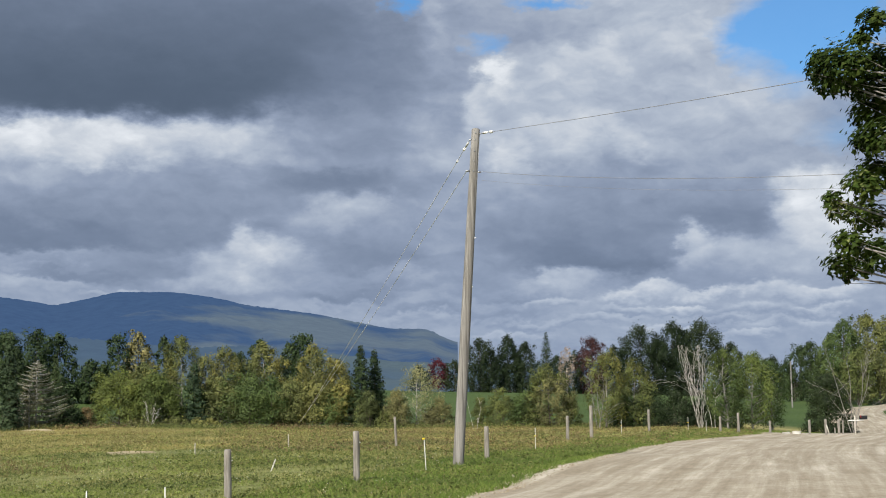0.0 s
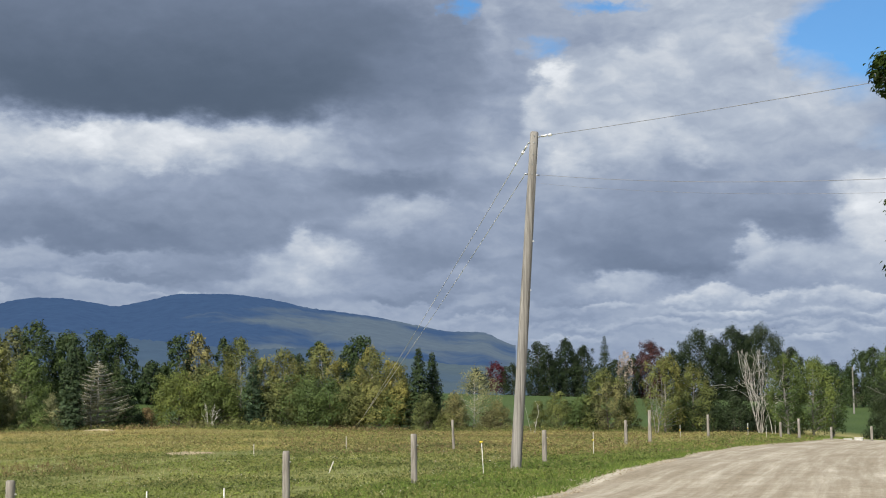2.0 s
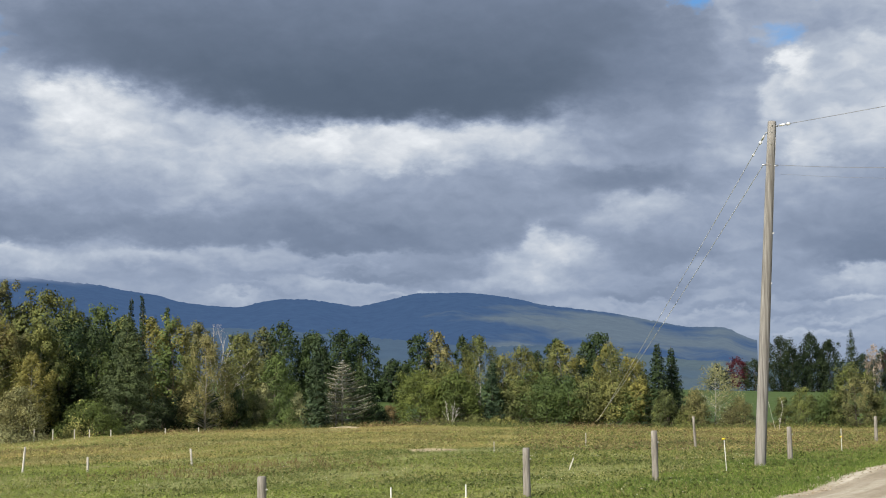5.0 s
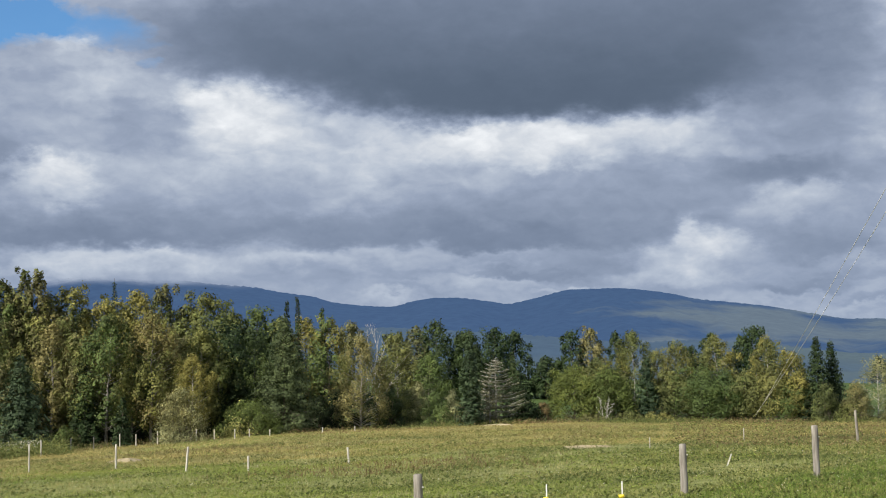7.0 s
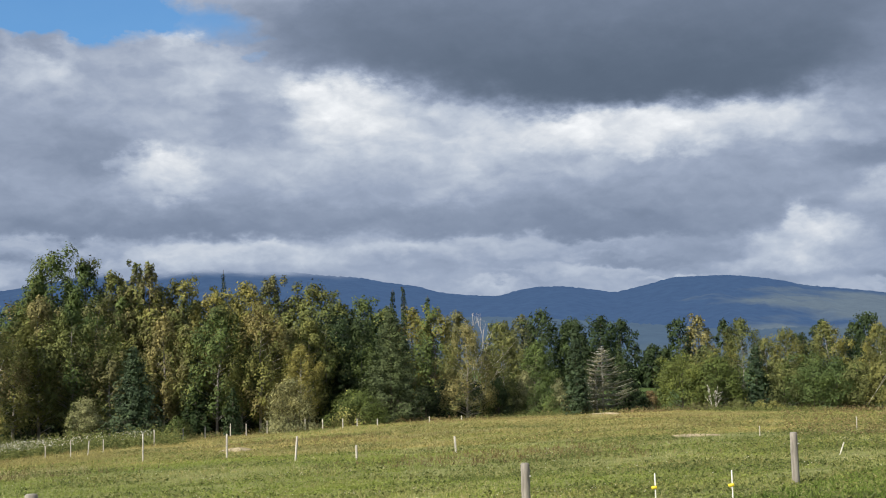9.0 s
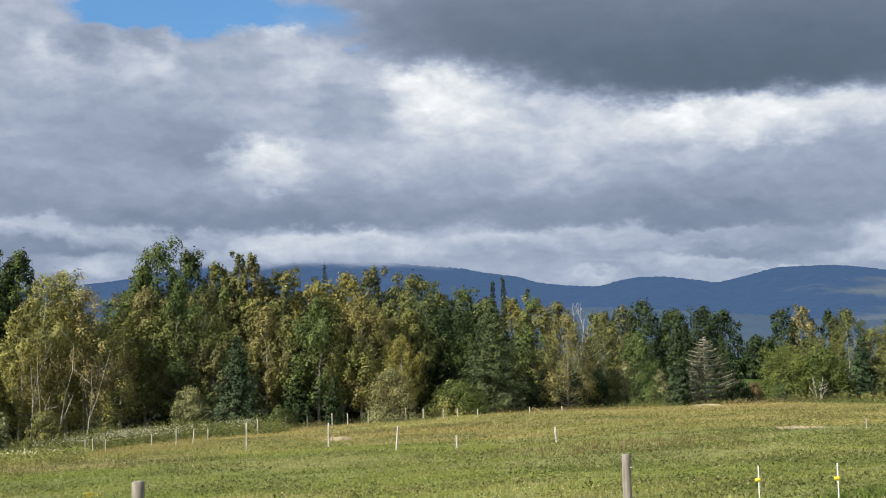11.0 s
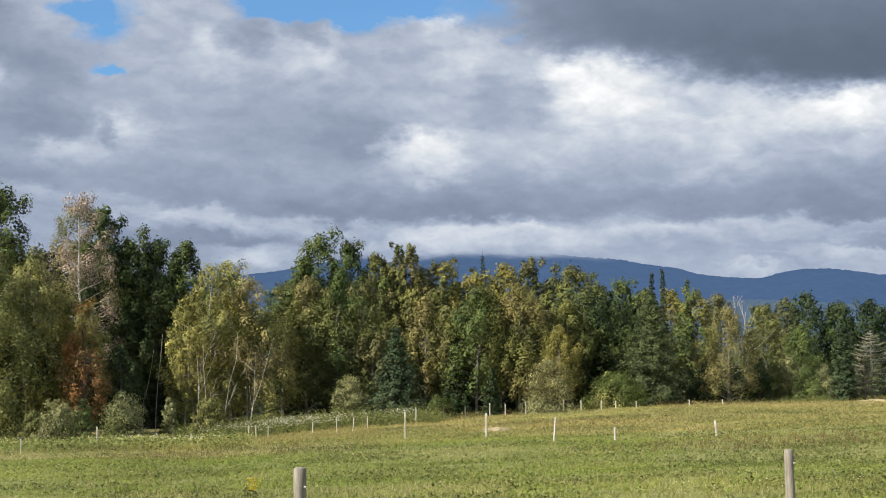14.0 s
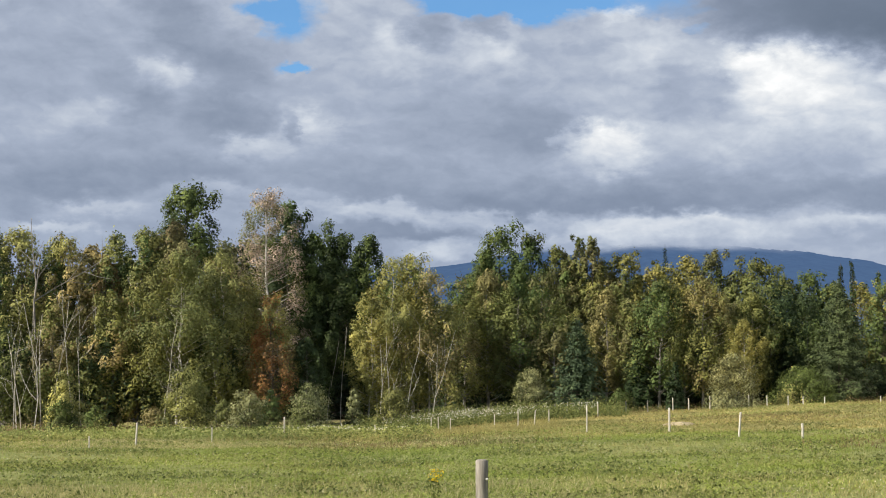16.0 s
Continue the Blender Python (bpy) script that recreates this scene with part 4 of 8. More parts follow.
def broadleaf(name, label, x, y, height, width, leaf="green", bark="brown", bare=0.25, full=1.0, leafsize=0.19, shape="oval", stems=1, second="", share=0.0, lean=0.0, category="tree", group="woods along the pasture"):
    """A broadleaved tree: trunk with limbs, and a crown of leafy lobes with gaps between them."""
    SEED[0] += 1
    rng = np.random.default_rng(SEED[0])
    top = empty(name, x, y, None, 0)
    wood, lobes = [], []
    if math.hypot(x, y) < 180:
        leafsize, bare = min(0.36, 0.94 * leafsize), 0.55 * bare
    crown = height * (1 - bare)
    for s in range(stems):
        off = rng.normal(size=2) * (0.14 * width if stems > 1 else 0.0)
        hs = height * (1.0 if s == 0 else rng.uniform(0.75, 0.97))
        n = 9
        h = np.linspace(-0.15, 0.93 * hs, n)
        wob = np.cumsum(rng.normal(size=(n, 2)) * 0.008 * hs, 0)
        path = np.zeros((n, 3))
        path[:, 0] = off[0] + wob[:, 0] + lean * h
        path[:, 1] = off[1] + wob[:, 1]
        path[0, :2], path[:, 2] = path[1, :2], h
        r0 = (0.0085 * hs + 0.035) * (0.6 if bark == "white" else 1.0)
        rad = r0 * (1 - 0.9 * (np.clip(h, 0, None) / hs) ** 0.9)
        rad[0] *= 1.35
        wood.append(tube(path, rad, 6))
        limbs = int((34 + 4.6 * crown / max(0.5, 0.25 * width)) / (1 if stems == 1 else 1.6))
        for k in range(limbs):
            c = (k + rng.uniform(0, 1)) / limbs
            r = width * rng.uniform(0.08, 0.15) * (1.2 if shape == "round" else 1.0)
            reach = max(0.0, envelope(c, shape) * 0.5 * width * rng.uniform(0.75, 1.12) - 0.75 * r)
            a = k * 2.4 + rng.uniform(-0.5, 0.5)
            z = bare * hs + c * (hs * (1 - bare) - r * 0.8)
            zr = max(0.3, z - 0.5 * reach)
            start = np.array([np.interp(zr, h, path[:, 0]), np.interp(zr, h, path[:, 1]), zr])
            end = np.array([start[0] + math.cos(a) * reach, start[1] + math.sin(a) * reach, z])
            mid = (start + end) / 2 + rng.normal(size=3) * 0.05 * reach
            rl = max(0.012, 0.34 * np.interp(zr, h, rad))
            wood.append(tube([start, mid, end], [rl, rl * 0.6, rl * 0.25], 4))
            lobes.append((end, r * (1.0 if c < 0.8 else 0.8)))
        lobes.append((path[-1] - np.array([0, 0, 0.02 * hs]), 0.13 * width + 0.1))
        for k in range(9):
            # loose shoots that break the outline
            c, a = rng.uniform(0.35, 1.0), rng.uniform(0, 6.283)
            reach = envelope(c, shape) * 0.5 * width * rng.uniform(0.9, 1.15)
            lobes.append((np.array([math.cos(a) * reach, math.sin(a) * reach, bare * hs + c * hs * (1 - bare) * rng.uniform(0.95, 1.03)]), rng.uniform(0.05, 0.09) * width + 0.12))
    count = int(full * 0.95 * math.pi * width * crown / (0.40 * leafsize ** 2))
    pts, nrm, size = foliage(lobes, count, leafsize, rng, 0.04, 1.35 if shape != "round" else 0.9)
    v, f = leaves(pts, nrm, size, size * rng.uniform(0.65, 1.0, len(pts)), rng)
    mats, index = [LEAF[leaf]], None
    if second:
        mats.append(LEAF[second])
        index = two_tone(pts, rng, share, SEED[0])
    wv, wf = gather(wood)
    child("trunk", mesh_from("trunk", wv, wf, [BARK[bark]], smooth=True), top)
    child("crown", mesh_from("crown", v, f, mats, index), top)
    return tagged(top, label, category, group)


def conifer(name, label, x, y, height, width, leaf="spruce", bark="brown", bare=0.03, full=1.0, droop=0.25, leafsize=0.27, gap=1.0, layer=1.0, group="woods along the pasture"):
    """A spruce or fir: a straight trunk and whorls of drooping boughs clad with needle sprays."""
    SEED[0] += 1
    rng = np.random.default_rng(SEED[0])
    top = empty(name, x, y)
    h = np.linspace(-0.15, height, 8)
    path = np.stack([rng.normal(size=8) * 0.004 * height, rng.normal(size=8) * 0.004 * height, h], 1)
    r0 = (0.010 * height + 0.03) * (1.35 if bark == "bleached" else 1.0)
    wood = [tube(path, np.maximum(0.012, r0 * (1 - h / height * 0.97)), 7)]
    pts, nrm, sz = [], [], []
    z = bare * height
    gap = gap * max(0.22, 0.028 * height)
    while z < height * 0.985:
        c = (z - bare * height) / (height * (1 - bare))
        reach0 = 0.5 * width * (1 - c) ** 0.78 * 1.06 + 0.10
        if c < 0.12:
            reach0 *= 0.8 + 1.6 * c
        n = int(rng.integers(6, 10))
        a0 = rng.uniform(0, 6.28)
        for k in range(n):
            a = a0 + 6.283 * k / n + rng.uniform(-0.25, 0.25)
            reach = reach0 * rng.uniform(0.62, 1.12)
            out = np.array([math.cos(a), math.sin(a), 0])
            side = np.array([-math.sin(a), math.cos(a), 0])
            start = np.array([np.interp(z, h, path[:, 0]), np.interp(z, h, path[:, 1]), z + rng.uniform(-0.1, 0.1)])
            t = np.array([0, 0.5, 1.0])[:, None]
            bough = start + out * reach * t + np.array([0, 0, 1.0]) * (-droop * reach * t + 0.22 * reach * t ** 2.5)
            if full < 0.7 or layer < 1 or c < 0.25:
                wood.append(tube(bough, [0.028, 0.018, 0.006], 4))
            m = max(4, int(full * reach * 13 / (leafsize / 0.34) ** 1.8))
            s = rng.uniform(0.10, 1.03, m) ** 0.75
            p = start + out * (reach * s)[:, None] + np.array([0, 0, 1.0]) * (-droop * reach * s + 0.22 * reach * s ** 2.5)[:, None]
            spread = 0.36 * reach * (1.05 - s) + 0.12
            off = rng.uniform(-1, 1, m)
            p = p + side * (off * spread)[:, None] + np.array([0, 0, 1.0]) * rng.uniform(-0.25, 0.08, m)[:, None] * (0.5 + 0.3 * reach) * layer
            pts.append(p)
            nrm.append(unit(np.array([0, 0, 0.9]) + out * 0.8 + rng.normal(size=(m, 3)) * 0.4))
            sz.append(np.full(m, leafsize) * rng.uniform(0.6, 1.25, m) * (0.6 + 0.4 * (1 - c)))
        z += gap * rng.uniform(0.8, 1.2) * (1 - 0.45 * c)
    pts, nrm, sz = np.concatenate(pts), np.concatenate(nrm), np.concatenate(sz)
    pts[:, 2] = np.maximum(pts[:, 2], 0.05)
    v, f = leaves(pts, nrm, sz, sz * rng.uniform(0.45, 0.7, len(sz)), rng)
    wv, wf = gather(wood)
    child("trunk", mesh_from("trunk", wv, wf, [BARK[bark]], smooth=True), top)
    child("crown", mesh_from("crown", v, f, [LEAF[leaf]]), top)
    return tagged(top, label, "tree", group)


def shrub(name, label, x, y, height, width, leaf="olive", full=1.0, leafsize=0.13, ragged=0.3, second="", share=0.0, category="shrub", group="shrubs at the wood's edge"):
    """A bush: many stems from the ground and a dome of twigs and leaves down to the grass."""
    SEED[0] += 1
    rng = np.random.default_rng(SEED[0])
    top = empty(name, x, y)
    wood, lobes = [], []
    n = int(14 + 3 * width)
    for k in range(n):
        c = (k + 0.5) / n
        a = k * 2.4 + rng.uniform(-0.3, 0.3)
        r = rng.uniform(0.13, 0.2) * min(width, 1.6 * height)
        z = max(0.2 * r, c * height - r * 0.75)
        reach = max(0.0, 0.5 * width * math.sqrt(max(0.02, 1 - (0.95 * c) ** 2.4)) - 0.8 * r) * rng.uniform(0.8, 1.1)
        end = np.array([math.cos(a) * reach, math.sin(a) * reach, z * rng.uniform(1 - 0.2 * ragged, 1 + 0.3 * ragged)])
        start = np.array([math.cos(a) * 0.06 * width, math.sin(a) * 0.06 * width, -0.08])
        wood.append(tube([start, (start + end) / 2 + np.array([0, 0, 0.1 * height]), end + np.array([0, 0, r * 0.8 * (1 + ragged)])], [0.022, 0.014, 0.004], 4))
        lobes.append((end, r))
    lobes.append((np.array([0, 0, 0.45 * height]), 0.3 * min(width, height)))
    count = int(full * 1.2 * math.pi * width * height / (0.40 * leafsize ** 2))
    pts, nrm, size = foliage(lobes, count, leafsize, rng, 0.03, 0.95)
    v, f = leaves(pts, nrm, size, size * rng.uniform(0.5, 0.8, len(pts)), rng)
    mats, index = [LEAF[leaf]], None
    if second:
        mats.append(LEAF[second])
        index = two_tone(pts, rng, share, SEED[0])
    wv, wf = gather(wood)
    child("stem", mesh_from("stem", wv, wf, [BARK["brown"]], smooth=True), top)
    child("crown", mesh_from("crown", v, f, mats, index), top)
    return tagged(top, label, category, group)


def snag(name, label, x, y, height, width, bark="bleached", stems=6, twigs=3, thick=1.0, group="bare trees"):
    """A dead tree: bleached stems that fork into bare twigs."""
    SEED[0] += 1
    rng = np.random.default_rng(SEED[0])
    top = empty(name, x, y)
    wood = []

    def grow(p, d, length, r, depth):
        n = 5
        path = [p]
        for k in range(n - 1):
            d = unit(d + rng.normal(size=3) * 0.10 + np.array([0, 0, 0.03]))
            path.append(path[-1] + d * length / (n - 1))
        wood.append(tube(path, np.linspace(r, max(0.006, r * 0.4), n), 6 if depth else 5))
        if depth:
            for k in range(twigs):
                j = int(rng.integers(1, n))
                grow(path[j], unit(d + rng.normal(size=3) * 0.5), min(length * rng.uniform(0.3, 0.5), (height - path[j][2]) * 0.95 + 0.1), max(0.008, r * 0.45), depth - 1)

    for s in range(stems):
        a = 6.283 * s / stems + rng.uniform(-0.4, 0.4)
        out = (0.5 * width / height) * rng.uniform(0.3, 1.0) if stems > 1 else 0.04
        grow(np.array([0.1 * math.cos(a), 0.1 * math.sin(a), -0.1]), unit(np.array([math.cos(a) * out, math.sin(a) * out, 1.0])), height * rng.uniform(0.7, 0.98), thick * (0.008 * height + 0.008), 2)
    wv, wf = gather(wood)
    child("trunk", mesh_from("trunk", wv, wf, [BARK[bark]], smooth=True), top)
    return tagged(top, label, "tree", group)


broadleaf("broadleaf_tree", "dark green tree on the far slope", 8.0, 329.9, 12.2, 8.6, "deep", leafsize=0.33, bare=0.01, group='trees on the far slope')
broadleaf("broadleaf_tree", "dark green tree on the far slope", 14.4, 329.7, 13.1, 7.5, "deep", leafsize=0.33, bare=0.01, group='trees on the far slope')
broadleaf("broadleaf_tree", "dark green tree on the far slope", 18.5, 329.5, 11.5, 6.9, "deep", leafsize=0.33, bare=0.01, group='trees on the far slope')
broadleaf("broadleaf_tree", "dark green tree on the far slope", 38.1, 327.8, 11.0, 7.8, "deep", leafsize=0.33, bare=0.01, group='trees on the far slope')
broadleaf("broadleaf_tree", "dark green tree on the far slope", 43.8, 327.1, 15.6, 12.5, "deep", leafsize=0.33, bare=0.01, group='trees on the far slope')
broadleaf("broadleaf_tree", "dark green tree on the far slope", 51.3, 326.0, 16.5, 10.9, "deep", leafsize=0.33, bare=0.01, group='trees on the far slope')
broadleaf("broadleaf_tree", "dark green tree on the far slope", 58.1, 324.8, 16.8, 14.8, "deep", leafsize=0.33, bare=0.01, group='trees on the far slope')
broadleaf("broadleaf_tree", "dark green tree on the far slope", 64.4, 323.6, 12.3, 7.2, "deep", leafsize=0.33, bare=0.01, group='trees on the far slope')
broadleaf("broadleaf_tree", "dark green tree on the far slope", 48.1, 326.5, 12.7, 9.4, "deep", leafsize=0.33, bare=0.01, group='trees on the far slope')
broadleaf("broadleaf_tree", "dark green tree on the far slope", 54.4, 325.5, 14.2, 9.4, "deep", leafsize=0.33, bare=0.01, group='trees on the far slope')
broadleaf("broadleaf_tree", "dark green tree on the far slope", 10.5, 329.8, 9.7, 7.8, "deep", leafsize=0.33, bare=0.01, group='trees on the far slope')
broadleaf("broadleaf_tree", "dark green tree on the far slope", 16.3, 329.6, 9.1, 6.2, "deep", leafsize=0.33, bare=0.01, group='trees on the far slope')
broadleaf("broadleaf_tree", "dark green tree on the far slope", 2.1, 330.0, 7.0, 6.2, "deep", leafsize=0.33, bare=0.01, group='trees on the far slope')
broadleaf("broadleaf_tree", "dark green tree on the far slope", 69.7, 322.6, 9.7, 9.4, "green", leafsize=0.33, bare=0.01, group='trees on the far slope')
broadleaf("broadleaf_tree", "dark green tree on the far slope", 73.3, 321.8, 9.1, 7.8, "deep", leafsize=0.33, bare=0.01, group='trees on the far slope')
broadleaf("broadleaf_tree", "dark green tree on the far slope", 29.2, 328.7, 9.3, 6.2, "deep", leafsize=0.33, bare=0.01, group='trees on the far slope')
broadleaf("broadleaf_tree", "dark green tree on the far slope", -5.6, 330.0, 5.5, 6.2, "deep", leafsize=0.33, bare=0.01, group='trees on the far slope')
broadleaf("broadleaf_tree", "dark green tree on the far slope", 25.3, 329.0, 8.6, 6.2, "deep", leafsize=0.33, bare=0.01, group='trees on the far slope')
conifer("pine_tree", "tall dark pine on the far slope", 23.2, 329.2, 14.2, 6.4, "spruce", leafsize=0.33, group='trees on the far slope')
broadleaf("broadleaf_tree", "dark maroon maple on the far slope", 33.4, 328.3, 12.9, 8.7, "maroon", leafsize=0.33, bare=0.01, group='trees on the far slope')
broadleaf("broadleaf_tree", "small crimson maple on the far slope", -1.7, 330.0, 7.4, 5.3, "crimson", leafsize=0.33, bare=0.1, group='trees on the far slope')
broadleaf("broadleaf_tree", "thin half-bare grey tree on the far slope", 27.0, 318.9, 10.7, 3.9, "lilac", leafsize=0.3, bare=0.2, full=0.35, bark='grey', group='trees on the far slope')
broadleaf("broadleaf_tree", "dark green tree behind the pasture's edge", -57.6, 201.9, 10.3, 7.4, "dark", leafsize=0.34, bare=0.01, group='trees behind the pasture')
broadleaf("broadleaf_tree", "dark green tree behind the pasture's edge", -54.3, 202.9, 9.9, 6.0, "dark", leafsize=0.34, bare=0.01, group='trees behind the pasture')
broadleaf("broadleaf_tree", "dark green tree behind the pasture's edge", -60.5, 201.1, 9.7, 5.0, "green", leafsize=0.34, bare=0.01, group='trees behind the pasture')
broadleaf("broadleaf_tree", "dark green tree behind the pasture's edge", -46.4, 204.8, 9.9, 4.6, "dark", leafsize=0.34, bare=0.01, group='trees behind the pasture')
broadleaf("broadleaf_tree", "dark green tree behind the pasture's edge", -43.7, 205.4, 10.3, 5.0, "rust", leafsize=0.34, bare=0.01, group='trees behind the pasture')
broadleaf("broadleaf_tree", "dark green tree behind the pasture's edge", -40.2, 206.1, 9.9, 3.4, "dark", leafsize=0.34, bare=0.01, group='trees behind the pasture')
broadleaf("broadleaf_tree", "dark green tree behind the pasture's edge", -26.8, 208.3, 9.6, 4.0, "dark", leafsize=0.34, bare=0.01, group='trees behind the pasture')
broadleaf("broadleaf_tree", "dark green tree behind the pasture's edge", -20.4, 209.0, 10.4, 6.3, "dark", leafsize=0.34, bare=0.01, group='trees behind the pasture')
broadleaf("broadleaf_tree", "dark green tree behind the pasture's edge", -22.8, 208.8, 9.1, 4.4, "dark", leafsize=0.34, bare=0.01, group='trees behind the pasture')
broadleaf("broadleaf_tree", "dark green tree behind the pasture's edge", -65.0, 199.7, 11.4, 7.9, "dark", leafsize=0.34, bare=0.01, group='trees behind the pasture')
broadleaf("broadleaf_tree", "dark green tree behind the pasture's edge", -68.4, 198.5, 10.8, 6.0, "rust", leafsize=0.34, bare=0.01, group='trees behind the pasture')
broadleaf("broadleaf_tree", "dark green tree behind the pasture's edge", -61.1, 200.9, 10.2, 6.0, "dark", leafsize=0.34, bare=0.01, group='trees behind the pasture')
broadleaf("broadleaf_tree", "dark green tree behind the pasture's edge", -71.8, 197.3, 10.0, 5.0, "olive", leafsize=0.34, bare=0.01, group='trees behind the pasture')
broadleaf("broadleaf_tree", "dark green tree behind the pasture's edge", -77.0, 195.4, 11.7, 6.0, "rust", leafsize=0.34, bare=0.01, group='trees behind the pasture')
broadleaf("broadleaf_tree", "dark green tree behind the pasture's edge", -50.2, 203.9, 5.9, 5.0, "dark", leafsize=0.34, bare=0.01, group='trees behind the pasture')
broadleaf("broadleaf_tree", "dark green tree behind the pasture's edge", -48.3, 204.4, 5.6, 4.0, "dark", leafsize=0.34, bare=0.01, group='trees behind the pasture')
broadleaf("broadleaf_tree", "dark green tree behind the pasture's edge", -50.1, 203.9, 5.8, 5.0, "dark", leafsize=0.34, bare=0.01, group='trees behind the pasture')
broadleaf("broadleaf_tree", "dark green tree behind the pasture's edge", -30.0, 207.8, 7.5, 4.0, "dark", leafsize=0.34, bare=0.01, group='trees behind the pasture')
broadleaf("broadleaf_tree", "dark green tree behind the pasture's edge", -15.5, 209.4, 5.7, 5.0, "dark", leafsize=0.34, bare=0.01, group='trees behind the pasture')
conifer("dying_spruce_tree", "dying grey-green spruce with bare pale trunk", -30.0, 105.8, 5.1, 5.5, "dying_spruce", bark='bleached', full=0.85, bare=0.1, droop=0.05, gap=2.0, layer=0.36, leafsize=0.13)
conifer("dying_spruce_tree", "dying grey-green spruce with bare pale trunk", -30.2, 104.7, 3.4, 2.4, "dying_spruce", bark='bleached', full=0.5, bare=0.2, droop=0.04, gap=2.0, layer=0.3, leafsize=0.15)
conifer("spruce_tree", "dark green spruce in the wood's edge", -34.5, 116.0, 6.8, 2.9, "spruce")
conifer("spruce_tree", "dark green spruce in the wood's edge", -32.4, 119.7, 6.1, 2.0, "spruce")
conifer("spruce_tree", "dark green spruce in the wood's edge", -29.4, 110.2, 4.0, 3.2, "spruce")
broadleaf("broadleaf_tree", "broad bright green tree with low crown", -25.8, 114.1, 4.6, 5.5, "bright", bare=0.06, shape='round', leafsize=0.15)
broadleaf("broadleaf_tree", "broad yellow-green tree with low crown", -23.0, 113.7, 4.6, 5.1, "bright", bare=0.06, shape='round', leafsize=0.15, second='yellow', share=0.25)
snag("dead_tree", "low tangle of bleached dead branches", -22.6, 110.7, 2.1, 1.8, stems=5, thick=0.4)
conifer("spruce_tree", "dark green spruce in the wood's edge", -19.9, 114.3, 5.3, 2.9, "blue_spruce")
conifer("spruce_tree", "dark green spruce in the wood's edge", -22.6, 118.9, 6.5, 2.4, "blue_spruce")
conifer("spruce_tree", "dark green spruce in the wood's edge", -17.2, 121.8, 6.4, 1.9, "spruce")
conifer("spruce_tree", "dark green spruce in the wood's edge", -13.2, 119.3, 5.5, 1.9, "blue_spruce")
broadleaf("birch_tree", "yellowing birch at the pasture's far edge", -21.4, 117.1, 7.4, 3.9, "olive", bark='white', bare=0.15, second='yellow', share=0.4, shape='oval', leafsize=0.14, full=0.85)
broadleaf("birch_tree", "yellowing birch at the pasture's far edge", -19.6, 117.4, 5.8, 2.8, "yellow", bark='white', bare=0.15, second='olive', share=0.4, shape='oval', leafsize=0.14, full=0.85)
broadleaf("birch_tree", "yellowing birch at the pasture's far edge", -18.0, 117.6, 6.5, 3.5, "olive", bark='white', bare=0.15, second='yellow', share=0.4, shape='oval', leafsize=0.14, full=0.85)
broadleaf("birch_tree", "yellowing birch at the pasture's far edge", -14.7, 118.1, 7.0, 3.9, "olive", bark='white', bare=0.15, second='gold', share=0.4, shape='oval', leafsize=0.14, full=0.85)
broadleaf("birch_tree", "yellowing birch at the pasture's far edge", -10.8, 118.5, 6.8, 3.5, "yellow", bark='white', bare=0.15, second='olive', share=0.4, shape='oval', leafsize=0.14, full=0.85)
broadleaf("birch_tree", "yellowing birch at the pasture's far edge", -8.9, 118.7, 5.5, 3.0, "olive", bark='white', bare=0.15, second='yellow', share=0.4, shape='oval', leafsize=0.14, full=0.85)
broadleaf("birch_tree", "yellowing birch at the pasture's far edge", -11.8, 118.4, 5.3, 2.4, "olive", bark='white', bare=0.15, second='yellow', share=0.4, shape='column', leafsize=0.14, full=0.85)
broadleaf("broadleaf_tree", "leafy green tree in the mixed woods", -15.8, 115.9, 4.3, 5.8, "green", bare=0.22, shape='round', leafsize=0.15)
broadleaf("broadleaf_tree", "leafy green tree in the mixed woods", -18.0, 115.6, 4.0, 4.1, "olive", bare=0.22, shape='round', leafsize=0.15)
broadleaf("broadleaf_tree", "leafy green tree in the mixed woods", -12.5, 116.3, 4.0, 4.4, "olive", bare=0.22, shape='round', leafsize=0.15)
broadleaf("broadleaf_tree", "leafy green tree in the mixed woods", -14.0, 116.2, 4.0, 4.6, "green", bare=0.22, shape='round', leafsize=0.15)
broadleaf("broadleaf_tree", "leafy green tree in the mixed woods", -10.4, 116.5, 4.2, 4.1, "olive", bare=0.22, shape='round', leafsize=0.15)
broadleaf("broadleaf_tree", "leafy green tree in the mixed woods", -24.1, 114.5, 5.2, 3.5, "olive", bare=0.22, shape='round', leafsize=0.15)
broadleaf("broadleaf_tree", "leafy green tree in the mixed woods", -9.1, 116.6, 3.1, 3.5, "green", bare=0.22, shape='round', leafsize=0.15)
broadleaf("broadleaf_tree", "leafy green tree in the mixed woods", -8.4, 116.7, 4.0, 2.8, "yellow", bare=0.22, shape='round', leafsize=0.15)
broadleaf("broadleaf_tree", "leafy green tree in the mixed woods", -20.0, 115.3, 3.2, 2.8, "green", bare=0.22, shape='round', leafsize=0.15)
conifer("spruce_tree", "dark green spruce in the wood's edge", -6.8, 115.8, 6.7, 3.0, "spruce", full=1.2)
conifer("spruce_tree", "dark green spruce in the wood's edge", -5.8, 117.9, 6.5, 2.7, "spruce", full=1.2)
shrub("shrub", "low green bush below spruces", -6.1, 112.8, 3.04, 2.67, "olive")
broadleaf("birch_tree", "thin birch with white stem and sparse leaves", -2.3, 114.0, 4.8, 4.3, "grey", bark='white', bare=0.2, full=0.35, leafsize=0.12)
shrub("shrub", "rounded olive bush at the pasture's edge", -3.8, 111.9, 2.98, 2.65, "bronze")
shrub("shrub", "rounded olive bush at the pasture's edge", -0.4, 112.0, 2.29, 2.65, "bronze")
